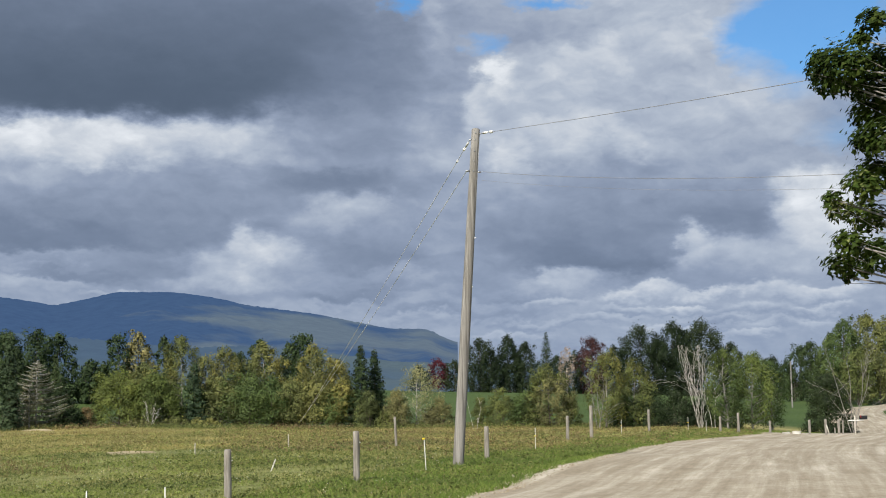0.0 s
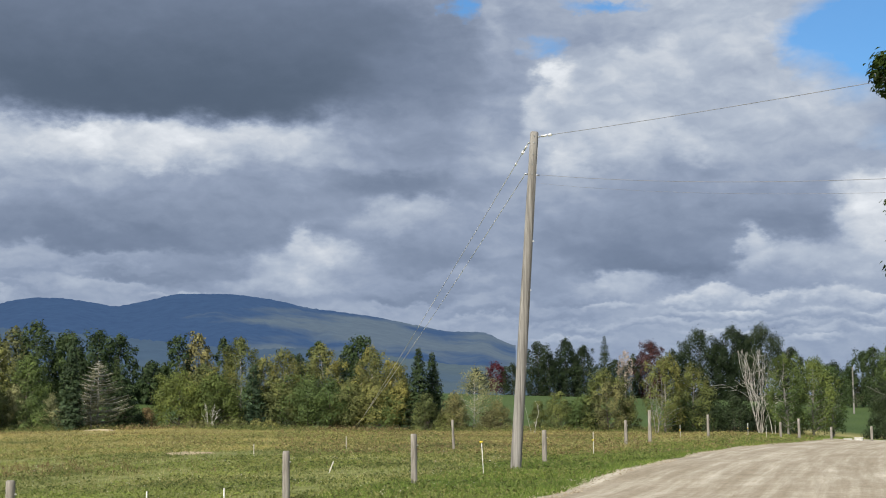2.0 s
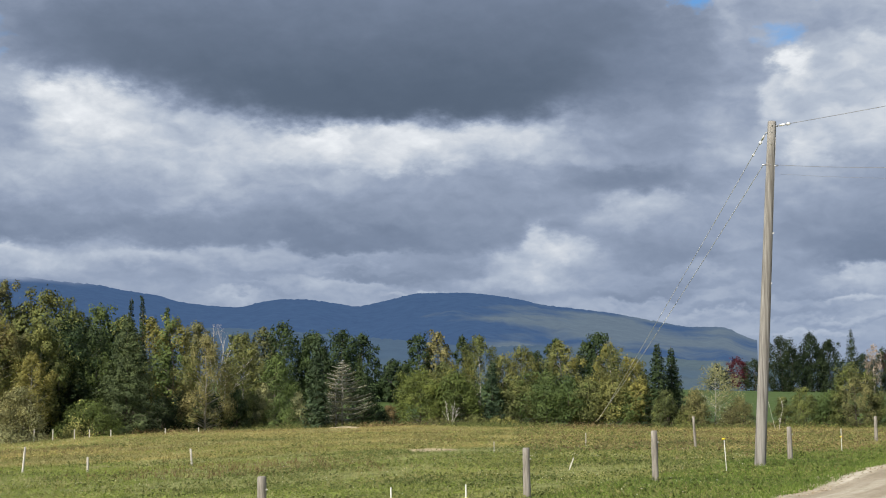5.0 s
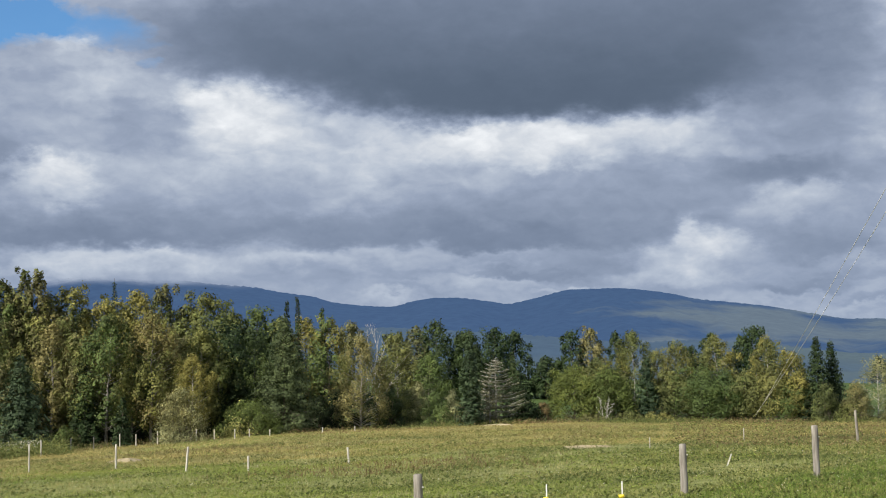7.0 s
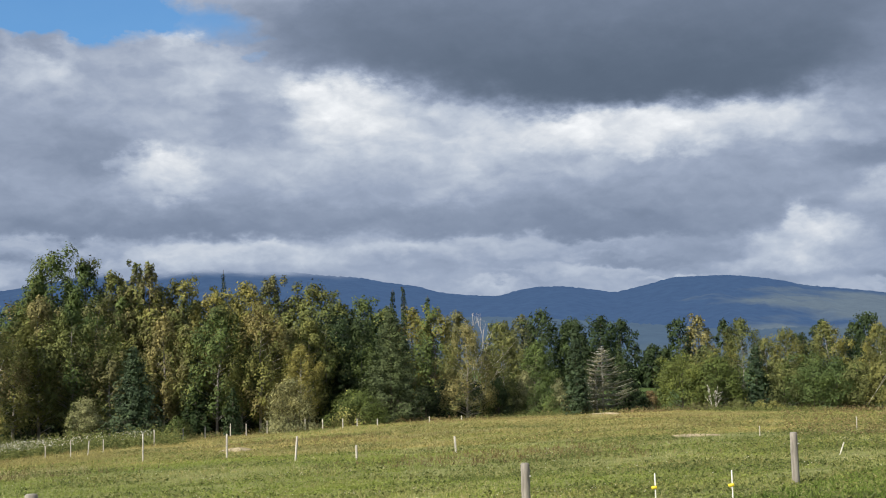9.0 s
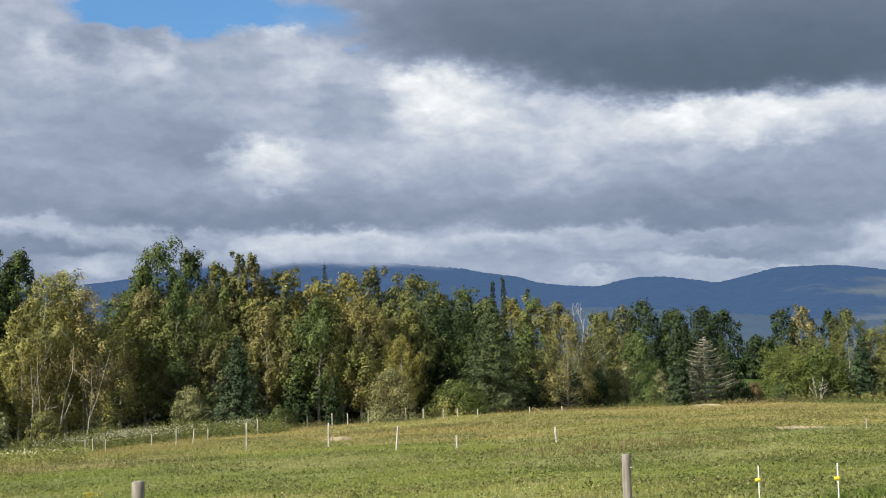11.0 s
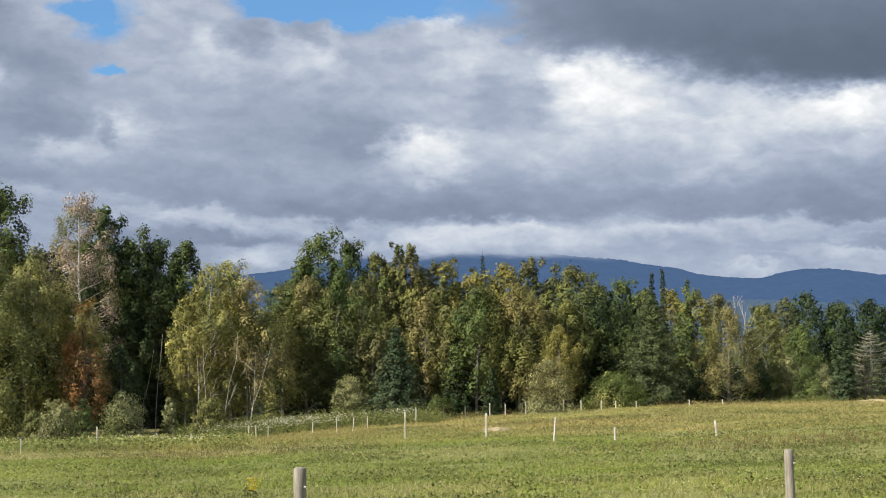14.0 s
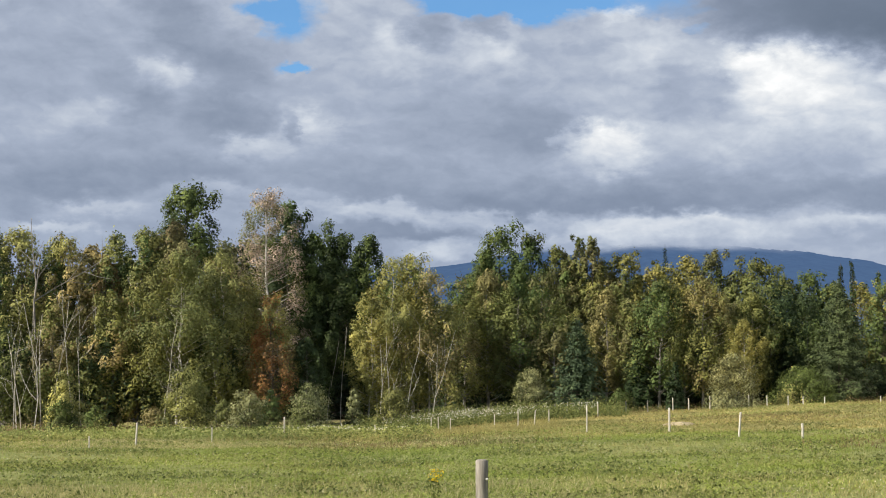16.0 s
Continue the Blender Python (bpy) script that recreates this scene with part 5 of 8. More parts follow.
shrub("shrub", "rounded olive bush at the pasture's edge", 4.2, 111.9, 3.00, 2.82, "moss")
shrub("shrub", "rounded olive bush at the pasture's edge", 5.5, 111.9, 2.46, 2.20, "green")
shrub("shrub", "rounded olive bush at the pasture's edge", 2.7, 112.0, 2.49, 1.76, "moss")
shrub("shrub", "rounded olive bush at the pasture's edge", 9.6, 111.6, 2.44, 2.20, "moss")
shrub("shrub", "rounded olive bush at the pasture's edge", 6.1, 111.8, 2.89, 2.20, "green")
shrub("shrub", "rounded olive bush at the pasture's edge", -4.3, 111.9, 1.68, 2.65, "moss")
shrub("shrub", "rounded olive bush at the pasture's edge", -20.6, 110.1, 0.84, 2.65, "olive")
shrub("shrub", "rounded olive bush at the pasture's edge", -23.5, 109.5, 0.68, 2.65, "bronze")
shrub("shrub", "rounded olive bush at the pasture's edge", -18.5, 110.5, 0.85, 3.09, "olive")
shrub("shrub", "rounded olive bush at the pasture's edge", -1.3, 112.0, 1.42, 2.20, "bronze")
broadleaf("broadleaf_tree", "rusty green young tree with pale stem", 7.8, 109.7, 4.4, 4.2, "bronze", bare=0.06, second='moss', share=0.5, leafsize=0.13)
conifer("spruce_tree", "dark green spruce in the wood's edge", 6.8, 111.8, 4.0, 2.3, "spruce")
broadleaf("poplar_tree", "yellow-green poplar by the fence", 11.4, 103.4, 5.4, 3.2, "moss", bare=0.22, second='gold', share=0.3, full=0.7, leafsize=0.13, bark='grey')
broadleaf("poplar_tree", "yellow-green poplar by the fence", 13.7, 105.1, 4.8, 3.5, "moss", bare=0.15, second='gold', share=0.3, full=0.8, leafsize=0.13, bark='grey')
snag("dead_tree", "leaning grey dead birch", 10.8, 102.4, 4.0, 2.0, bark='grey', stems=3, thick=0.6)
snag("dead_tree", "small bleached dead birch behind the pole", 2.1, 104.0, 2.9, 1.6, stems=2, thick=0.45)
shrub("shrub", "dense dark green bush by the road fence", 14.8, 105.0, 2.84, 3.76, "deep")
shrub("shrub", "dense dark green bush by the road fence", 16.8, 104.7, 2.74, 3.51, "deep")
shrub("shrub", "dense dark green bush by the road fence", 13.2, 105.2, 2.29, 2.92, "dark")
shrub("shrub", "dense dark green bush by the road fence", 18.4, 104.4, 2.34, 2.92, "deep")
shrub("shrub", "dense dark green bush by the road fence", 20.2, 104.1, 2.19, 2.50, "dark")
snag("dead_tree", "bleached dead tree with many bare branches", 17.5, 99.5, 5.7, 3.8, stems=9, thick=0.26, twigs=4)
snag("dead_tree", "small bleached dead birch", 18.2, 98.3, 4.0, 1.4, stems=2, thick=0.6)
broadleaf("poplar_tree", "light green young poplar by the road", 18.8, 96.2, 5.4, 2.9, "green", bare=0.25, full=0.7, leafsize=0.13, bark='grey', second='bright', share=0.4)
broadleaf("poplar_tree", "light green young poplar by the road", 20.7, 97.8, 5.1, 3.7, "green", bare=0.2, full=0.75, leafsize=0.13, bark='grey', second='bright', share=0.4)
broadleaf("poplar_tree", "light green young poplar by the road", 22.9, 101.5, 5.0, 2.7, "green", bare=0.2, full=0.75, leafsize=0.13, bark='grey')
shrub("shrub", "tall dark green bush beside the road", 32.7, 123.7, 5.3, 4.6, "deep", leafsize=0.15, full=1.5)
snag("dead_tree", "bare grey roadside tree", 34.1, 121.3, 7.5, 2.2, bark='grey', stems=4, thick=0.5, twigs=4)
broadleaf("broadleaf_tree", "tall green tree in the roadside wood", 65.7, 236.0, 13.7, 7.6, "green", leafsize=0.3, bare=0.1, group="wood beyond the road's bend")
broadleaf("broadleaf_tree", "tall green tree in the roadside wood", 70.5, 239.9, 14.8, 8.7, "moss", leafsize=0.3, bare=0.1, group="wood beyond the road's bend")
broadleaf("broadleaf_tree", "tall green tree in the roadside wood", 70.5, 229.4, 13.7, 9.1, "olive", leafsize=0.3, bare=0.1, group="wood beyond the road's bend")
broadleaf("broadleaf_tree", "tall green tree in the roadside wood", 67.4, 251.1, 11.9, 6.1, "green", leafsize=0.3, bare=0.1, group="wood beyond the road's bend")
broadleaf("broadleaf_tree", "tall green tree in the roadside wood", 74.6, 228.1, 15.0, 10.2, "green", leafsize=0.3, bare=0.1, group="wood beyond the road's bend")
broadleaf("broadleaf_tree", "tall green tree in the roadside wood", 65.9, 267.0, 10.2, 7.0, "dark", leafsize=0.3, bare=0.1, group="wood beyond the road's bend")
broadleaf("broadleaf_tree", "tall green tree in the roadside wood", 66.7, 261.6, 10.8, 5.6, "dark", leafsize=0.3, bare=0.1, group="wood beyond the road's bend")
broadleaf("broadleaf_tree", "tall green tree in the roadside wood", 66.9, 282.2, 7.4, 5.5, "dark", leafsize=0.3, bare=0.1, group="wood beyond the road's bend")
broadleaf("broadleaf_tree", "tall green tree in the roadside wood", 63.3, 262.5, 5.1, 5.1, "dark", leafsize=0.3, bare=0.1, group="wood beyond the road's bend")
broadleaf("broadleaf_tree", "tall green tree in the roadside wood", 64.6, 225.9, 8.5, 6.7, "moss", leafsize=0.3, bare=0.1, group="wood beyond the road's bend")
broadleaf("broadleaf_tree", "tall green tree in the roadside wood", 68.0, 226.0, 7.6, 7.8, "olive", leafsize=0.3, bare=0.1, group="wood beyond the road's bend")
broadleaf("broadleaf_tree", "tall green tree in the roadside wood", 65.6, 253.7, 6.1, 6.2, "dark", leafsize=0.3, bare=0.1, group="wood beyond the road's bend")
broadleaf("broadleaf_tree", "tall green tree in the roadside wood", 66.1, 241.1, 7.0, 5.9, "moss", leafsize=0.3, bare=0.1, group="wood beyond the road's bend")
conifer("spruce_tree", "narrow dark spruce spire above the wood", -48.1, 107.7, 10.8, 1.4, "spruce")
conifer("spruce_tree", "narrow dark spruce spire above the wood", -47.3, 108.1, 11.0, 1.4, "spruce")
conifer("spruce_tree", "narrow dark spruce spire above the wood", -45.5, 108.9, 10.2, 1.4, "spruce")
conifer("fir_tree", "large dark fir at the wood's corner", -44.8, 99.6, 9.0, 6.4, "fir", full=1.1, leafsize=0.20, droop=0.45)
conifer("fir_tree", "large dark fir at the wood's corner", -47.6, 103.6, 7.3, 4.2, "spruce")
broadleaf("broadleaf_tree", "yellowing maple behind the fir", -44.6, 108.2, 9.1, 4.1, "gold", second='green', share=0.4)
broadleaf("birch_tree", "yellow-olive birch with bare lower stem", -40.5, 104.4, 7.1, 4.9, "bronze", bark='grey', bare=0.14, second='olive', share=0.4, leafsize=0.13, full=0.8)
snag("dead_tree", "bare white birch top", -42.8, 114.2, 8.7, 1.6, bark='bleached', stems=4, thick=0.45, twigs=4)
broadleaf("broadleaf_tree", "olive-green birch with thin pale stem", -41.7, 116.8, 8.1, 3.4, "olive", bare=0.1, bark='grey')
broadleaf("broadleaf_tree", "leafy green tree in the mixed woods", -44.3, 132.8, 6.7, 4.6, "green", bare=0.06)
conifer("spruce_tree", "tall narrow green spruce beside the dying one", -31.0, 102.4, 7.0, 2.2, "blue_spruce", full=1.3)
shrub("shrub", "wide rounded bright green willow bush", -46.2, 96.5, 2.71, 5.39, "bright", full=1.3, ragged=0.12, second='straw', share=0.1)
shrub("shrub", "olive bush at the pasture's edge", -38.3, 108.4, 3.09, 3.17, "olive")
shrub("shrub", "olive bush at the pasture's edge", -36.0, 109.2, 2.61, 4.07, "green")
shrub("shrub", "olive bush at the pasture's edge", -39.5, 108.0, 2.47, 2.26, "green")
shrub("shrub", "olive bush at the pasture's edge", -34.7, 109.6, 2.81, 2.26, "grey")
shrub("shrub", "olive bush at the pasture's edge", -37.3, 108.8, 3.51, 2.26, "grey")
shrub("shrub", "olive bush at the pasture's edge", -27.8, 111.6, 1.74, 1.81, "brown")
broadleaf("broadleaf_tree", "tall autumn tree in the mixed woods", -73.8, 97.2, 15.8, 6.5, "green", bare=0.32, second='bright', share=0.4, leafsize=0.22, shape='oval')
broadleaf("broadleaf_tree", "tall autumn tree in the mixed woods", -71.9, 98.6, 15.1, 4.8, "green", bare=0.32, second='moss', share=0.4, leafsize=0.22, shape='oval')
broadleaf("broadleaf_tree", "tall autumn tree in the mixed woods", -70.5, 99.5, 14.0, 4.0, "moss", bare=0.32, second='green', share=0.4, leafsize=0.22, shape='oval')
broadleaf("broadleaf_tree", "tall autumn tree in the mixed woods", -75.3, 96.0, 14.1, 4.3, "green", bare=0.32, second='moss', share=0.4, leafsize=0.22, shape='oval')
broadleaf("broadleaf_tree", "tall autumn tree in the mixed woods", -69.0, 100.6, 14.7, 2.4, "bronze", bare=0.32, second='moss', share=0.4, leafsize=0.22, shape='oval')
broadleaf("broadleaf_tree", "tall autumn tree in the mixed woods", -67.8, 101.4, 14.6, 2.7, "bronze", bare=0.32, second='moss', share=0.4, leafsize=0.22, shape='oval')
broadleaf("broadleaf_tree", "tall autumn tree in the mixed woods", -65.2, 103.1, 13.1, 5.5, "yellow", bare=0.32, second='moss', share=0.4, leafsize=0.22, shape='oval')
broadleaf("broadleaf_tree", "tall autumn tree in the mixed woods", -61.0, 105.6, 12.6, 5.8, "gold", bare=0.32, second='moss', share=0.4, leafsize=0.22, shape='oval')
broadleaf("broadleaf_tree", "tall autumn tree in the mixed woods", -58.8, 106.9, 12.9, 3.6, "bronze", bare=0.32, second='moss', share=0.4, leafsize=0.22, shape='oval')
broadleaf("broadleaf_tree", "tall autumn tree in the mixed woods", -56.0, 108.4, 12.0, 5.8, "gold", bare=0.32, second='moss', share=0.4, leafsize=0.22, shape='oval')
broadleaf("broadleaf_tree", "tall autumn tree in the mixed woods", -54.0, 109.4, 10.4, 4.8, "dark", bare=0.32, second='moss', share=0.4, leafsize=0.22, shape='oval')
broadleaf("broadleaf_tree", "tall autumn tree in the mixed woods", -51.9, 110.4, 10.5, 4.3, "dark", bare=0.32, second='green', share=0.4, leafsize=0.22, shape='oval')
broadleaf("broadleaf_tree", "tall autumn tree in the mixed woods", -63.2, 104.3, 11.9, 5.0, "moss", bare=0.32, second='yellow', share=0.4, leafsize=0.22, shape='oval')
broadleaf("broadleaf_tree", "tall autumn tree in the mixed woods", -57.6, 107.5, 11.1, 5.0, "moss", bare=0.32, second='bronze', share=0.4, leafsize=0.22, shape='oval')
broadleaf("broadleaf_tree", "tall autumn tree in the mixed woods", -67.2, 101.8, 12.6, 4.8, "moss", bare=0.32, second='bronze', share=0.4, leafsize=0.22, shape='oval')
broadleaf("broadleaf_tree", "tall autumn tree in the mixed woods", -50.3, 111.1, 9.6, 4.3, "dark", bare=0.32, second='moss', share=0.4, leafsize=0.22, shape='oval')
broadleaf("broadleaf_tree", "tall autumn tree in the mixed woods", -48.1, 112.1, 9.5, 4.3, "gold", bare=0.32, second='dark', share=0.4, leafsize=0.22, shape='oval')
broadleaf("broadleaf_tree", "tall autumn tree in the mixed woods", -69.2, 100.5, 13.0, 4.3, "moss", bare=0.32, second='bronze', share=0.4, leafsize=0.22, shape='oval')
conifer("spruce_tree", "narrow dark spruce spire above the wood", -65.5, 110.0, 14.3, 1.8, "spruce")
broadleaf("poplar_tree", "tall dark green poplar in the wood", -88.0, 75.6, 18.6, 7.7, "green", bare=0.08, second='dark', share=0.3, shape='oval', leafsize=0.22, full=1.35)
broadleaf("poplar_tree", "tall dark green poplar in the wood", -80.2, 83.8, 14.9, 5.9, "dark", bare=0.08, second='green', share=0.3, shape='oval', leafsize=0.22, full=1.35)
broadleaf("poplar_tree", "tall dark green poplar in the wood", -78.8, 85.1, 14.8, 4.8, "dark", bare=0.08, second='green', share=0.3, shape='oval', leafsize=0.22, full=1.35)
broadleaf("poplar_tree", "tall dark green poplar in the wood", -83.0, 81.0, 17.5, 5.2, "green", bare=0.08, second='dark', share=0.3, shape='oval', leafsize=0.22, full=1.35)
broadleaf("poplar_tree", "tall dark green poplar in the wood", -81.5, 82.6, 15.0, 4.5, "dark", bare=0.08, second='green', share=0.3, shape='oval', leafsize=0.22, full=1.35)
broadleaf("poplar_tree", "tall dark green poplar in the wood", -82.1, 82.0, 12.3, 5.5, "dark", bare=0.08, second='green', share=0.3, shape='oval', leafsize=0.22, full=1.35)
broadleaf("birch_tree", "tall half-bare birch with pale grey twigs", -81.4, 77.0, 18.0, 6.1, "lilac", bark='bleached', bare=0.35, full=0.5, second='olive', share=0.45, leafsize=0.13)
broadleaf("broadleaf_tree", "tall browning tree with thin bare stems", -91.2, 61.5, 14.3, 5.2, "amber", bare=0.25, second='russet', share=0.4, shape='oval', leafsize=0.19, full=0.85, bark='grey')
broadleaf("broadleaf_tree", "tall browning tree with thin bare stems", -89.4, 64.1, 13.7, 4.9, "amber", bare=0.25, second='russet', share=0.4, shape='oval', leafsize=0.19, full=0.85, bark='grey')
broadleaf("broadleaf_tree", "tall browning tree with thin bare stems", -88.5, 65.4, 13.3, 3.9, "russet", bare=0.25, second='amber', share=0.4, shape='oval', leafsize=0.19, full=0.85, bark='grey')
broadleaf("broadleaf_tree", "tall browning tree with thin bare stems", -87.2, 67.0, 14.1, 4.3, "amber", bare=0.25, second='green', share=0.4, shape='oval', leafsize=0.19, full=0.85, bark='grey')
broadleaf("broadleaf_tree", "tall browning tree with thin bare stems", -86.2, 68.3, 14.5, 4.3, "green", bare=0.25, second='amber', share=0.4, shape='oval', leafsize=0.19, full=0.85, bark='grey')
broadleaf("broadleaf_tree", "tall browning tree with thin bare stems", -84.7, 70.2, 15.2, 4.9, "russet", bare=0.25, second='brown', share=0.4, shape='oval', leafsize=0.19, full=0.85, bark='grey')
broadleaf("broadleaf_tree", "tall browning tree with thin bare stems", -85.4, 69.3, 14.2, 4.3, "amber", bare=0.25, second='russet', share=0.4, shape='oval', leafsize=0.19, full=0.85, bark='grey')
broadleaf("broadleaf_tree", "tall browning tree with thin bare stems", -92.5, 59.5, 14.3, 5.2, "amber", bare=0.25, second='green', share=0.4, shape='oval', leafsize=0.19, full=0.85, bark='grey')
broadleaf("broadleaf_tree", "tall browning tree with thin bare stems", -90.3, 62.8, 13.2, 4.5, "amber", bare=0.25, second='green', share=0.4, shape='oval', leafsize=0.19, full=0.85, bark='grey')
broadleaf("broadleaf_tree", "tall browning tree with thin bare stems", -87.7, 66.4, 12.5, 3.9, "russet", bare=0.25, second='brown', share=0.4, shape='oval', leafsize=0.19, full=0.85, bark='grey')
broadleaf("broadleaf_tree", "tall browning tree with thin bare stems", -93.6, 57.9, 13.8, 5.2, "amber", bare=0.25, second='russet', share=0.4, shape='oval', leafsize=0.19, full=0.85, bark='grey')
snag("dead_tree", "thin bare dead birch", -87.4, 59.9, 14.7, 1.7, bark='grey', stems=1, twigs=4)
snag("dead_tree", "leaning bleached dead birch", -77.9, 52.5, 5.9, 2.2, stems=2, thick=0.5, twigs=2)
snag("dead_tree", "slender pale bare birch stem", -84.8, 58.5, 10.7, 0.8, bark='white', stems=1, twigs=1, thick=0.36)
snag("dead_tree", "slender pale bare birch stem", -84.2, 59.3, 9.9, 0.8, bark='white', stems=1, twigs=1, thick=0.36)
snag("dead_tree", "slender pale bare birch stem", -83.5, 60.3, 8.4, 0.8, bark='white', stems=1, twigs=1, thick=0.36)
snag("dead_tree", "slender pale bare birch stem", -83.3, 60.6, 9.2, 0.8, bark='white', stems=1, twigs=1, thick=0.36)
snag("dead_tree", "slender pale bare birch stem", -82.6, 61.5, 11.2, 0.8, bark='white', stems=1, twigs=1, thick=0.36)
snag("dead_tree", "slender pale bare birch stem", -81.6, 62.9, 10.0, 0.8, bark='white', stems=1, twigs=1, thick=0.36)
snag("dead_tree", "slender pale bare birch stem", -80.5, 64.3, 10.8, 0.8, bark='white', stems=1, twigs=1, thick=0.36)
snag("dead_tree", "slender pale bare birch stem", -85.1, 58.0, 7.5, 0.8, bark='white', stems=1, twigs=1, thick=0.36)
snag("dead_tree", "slender pale bare birch stem", -83.9, 59.7, 6.0, 0.8, bark='white', stems=1, twigs=1, thick=0.36)
snag("dead_tree", "slender pale bare birch stem", -71.9, 73.8, 7.7, 0.8, bark='white', stems=1, twigs=1, thick=0.36)
snag("dead_tree", "slender pale bare birch stem", -71.2, 74.5, 10.1, 0.8, bark='white', stems=1, twigs=1, thick=0.36)
snag("dead_tree", "slender pale bare birch stem", -67.9, 77.5, 6.0, 0.8, bark='white', stems=1, twigs=1, thick=0.36)
snag("dead_tree", "slender pale bare birch stem", -66.4, 78.7, 7.6, 0.8, bark='white', stems=1, twigs=1, thick=0.36)
broadleaf("broadleaf_tree", "olive sapling in the wood's edge", -79.7, 60.3, 7.1, 4.7, "moss", bare=0.08, second='dark', share=0.4, bark='grey')
broadleaf("broadleaf_tree", "olive sapling in the wood's edge", -78.4, 62.1, 6.0, 4.7, "dark", bare=0.08, second='moss', share=0.4, bark='grey')
broadleaf("broadleaf_tree", "olive sapling in the wood's edge", -82.3, 56.8, 5.6, 4.7, "moss", bare=0.08, second='russet', share=0.4, bark='grey')
broadleaf("broadleaf_tree", "olive sapling in the wood's edge", -74.9, 66.3, 7.5, 4.7, "moss", bare=0.08, second='dark', share=0.4, bark='grey')
broadleaf("broadleaf_tree", "olive sapling in the wood's edge", -80.6, 59.2, 6.0, 4.1, "dark", bare=0.08, second='moss', share=0.4, bark='grey')
broadleaf("broadleaf_tree", "olive sapling in the wood's edge", -83.5, 55.0, 6.3, 4.7, "moss", bare=0.08, second='dark', share=0.4, bark='grey')
broadleaf("broadleaf_tree", "olive sapling in the wood's edge", -77.0, 63.9, 7.6, 4.7, "moss", bare=0.08, second='yellow', share=0.4, bark='grey')
broadleaf("broadleaf_tree", "olive sapling in the wood's edge", -70.8, 70.7, 6.0, 3.5, "dark", bare=0.08, second='dark', share=0.4, bark='grey')
broadleaf("broadleaf_tree", "olive sapling in the wood's edge", -79.3, 60.9, 9.1, 4.1, "moss", bare=0.08, second='russet', share=0.4, bark='grey')
broadleaf("broadleaf_tree", "olive sapling in the wood's edge", -81.7, 57.7, 8.3, 4.1, "moss", bare=0.08, second='russet', share=0.4, bark='grey')
broadleaf("birch_tree", "olive-yellow birch clump with white stems", -75.4, 62.6, 11.9, 6.4, "amber", bark='white', bare=0.42, second='yellow', share=0.35, leafsize=0.16, stems=2, full=0.9)
broadleaf("birch_tree", "olive-yellow birch clump with white stems", -75.5, 65.6, 12.2, 5.3, "amber", bark='white', bare=0.42, second='russet', share=0.35, leafsize=0.16, stems=2, full=0.9)
broadleaf("birch_tree", "olive-yellow birch clump with white stems", -69.8, 78.4, 12.1, 5.2, "amber", bark='white', bare=0.28, second='yellow', share=0.35, leafsize=0.16, stems=2, full=0.9)
broadleaf("birch_tree", "olive-yellow birch clump with white stems", -69.4, 81.4, 12.3, 5.1, "amber", bark='white', bare=0.28, second='green', share=0.35, leafsize=0.16, stems=2, full=0.9)
broadleaf("birch_tree", "olive-yellow birch clump with white stems", -67.7, 81.6, 11.0, 5.4, "amber", bark='white', bare=0.28, second='russet', share=0.35, leafsize=0.16, stems=2, full=0.9)
broadleaf("birch_tree", "olive-yellow birch clump with white stems", -69.4, 76.1, 9.3, 3.6, "amber", bark='white', bare=0.28, second='yellow', share=0.35, leafsize=0.16, stems=2, full=0.9)
broadleaf("maple_tree", "maple turning orange in the wood's edge", -72.4, 69.0, 9.2, 3.9, "amber", second='orange', share=0.25, bare=0.15, leafsize=0.13)
broadleaf("broadleaf_tree", "leafy green tree in the mixed woods", -75.2, 68.9, 10.0, 4.0, "amber", bare=0.15, second='yellow', share=0.3)
broadleaf("maple_tree", "small orange maple at the wood's edge", -70.2, 67.0, 6.1, 3.3, "orange", second='brown', share=0.5, bare=0.5, leafsize=0.13, full=0.4)
conifer("spruce_tree", "blue-green spruce at the wood's edge", -56.3, 82.6, 6.8, 4.8, "blue_spruce", full=1.2)
broadleaf("broadleaf_tree", "autumn birch in the wood's front row", -65.3, 91.0, 11.0, 5.3, "moss", bare=0.3, second='bronze', share=0.4, leafsize=0.18, full=0.95, bark='grey')
broadleaf("broadleaf_tree", "autumn birch in the wood's front row", -65.5, 88.4, 10.1, 5.2, "moss", bare=0.3, second='green', share=0.4, leafsize=0.18, full=0.95, bark='grey')
broadleaf("broadleaf_tree", "autumn birch in the wood's front row", -68.4, 88.7, 11.2, 5.3, "moss", bare=0.3, second='bronze', share=0.4, leafsize=0.18, full=0.95, bark='grey')
broadleaf("broadleaf_tree", "autumn birch in the wood's front row", -70.2, 87.3, 10.9, 4.4, "moss", bare=0.3, second='green', share=0.4, leafsize=0.18, full=0.95, bark='grey')
broadleaf("broadleaf_tree", "autumn birch in the wood's front row", -61.2, 93.8, 9.5, 4.0, "bronze", bare=0.3, second='moss', share=0.4, leafsize=0.18, full=0.95, bark='grey')
broadleaf("broadleaf_tree", "autumn birch in the wood's front row", -56.8, 94.2, 9.8, 5.2, "green", bare=0.3, second='moss', share=0.4, leafsize=0.18, full=0.95, bark='grey')
broadleaf("broadleaf_tree", "autumn birch in the wood's front row", -53.8, 96.0, 9.9, 4.8, "bronze", bare=0.3, second='moss', share=0.4, leafsize=0.18, full=0.95, bark='grey')
broadleaf("broadleaf_tree", "autumn birch in the wood's front row", -55.7, 96.0, 7.9, 3.9, "moss", bare=0.3, second='green', share=0.4, leafsize=0.18, full=0.95, bark='grey')
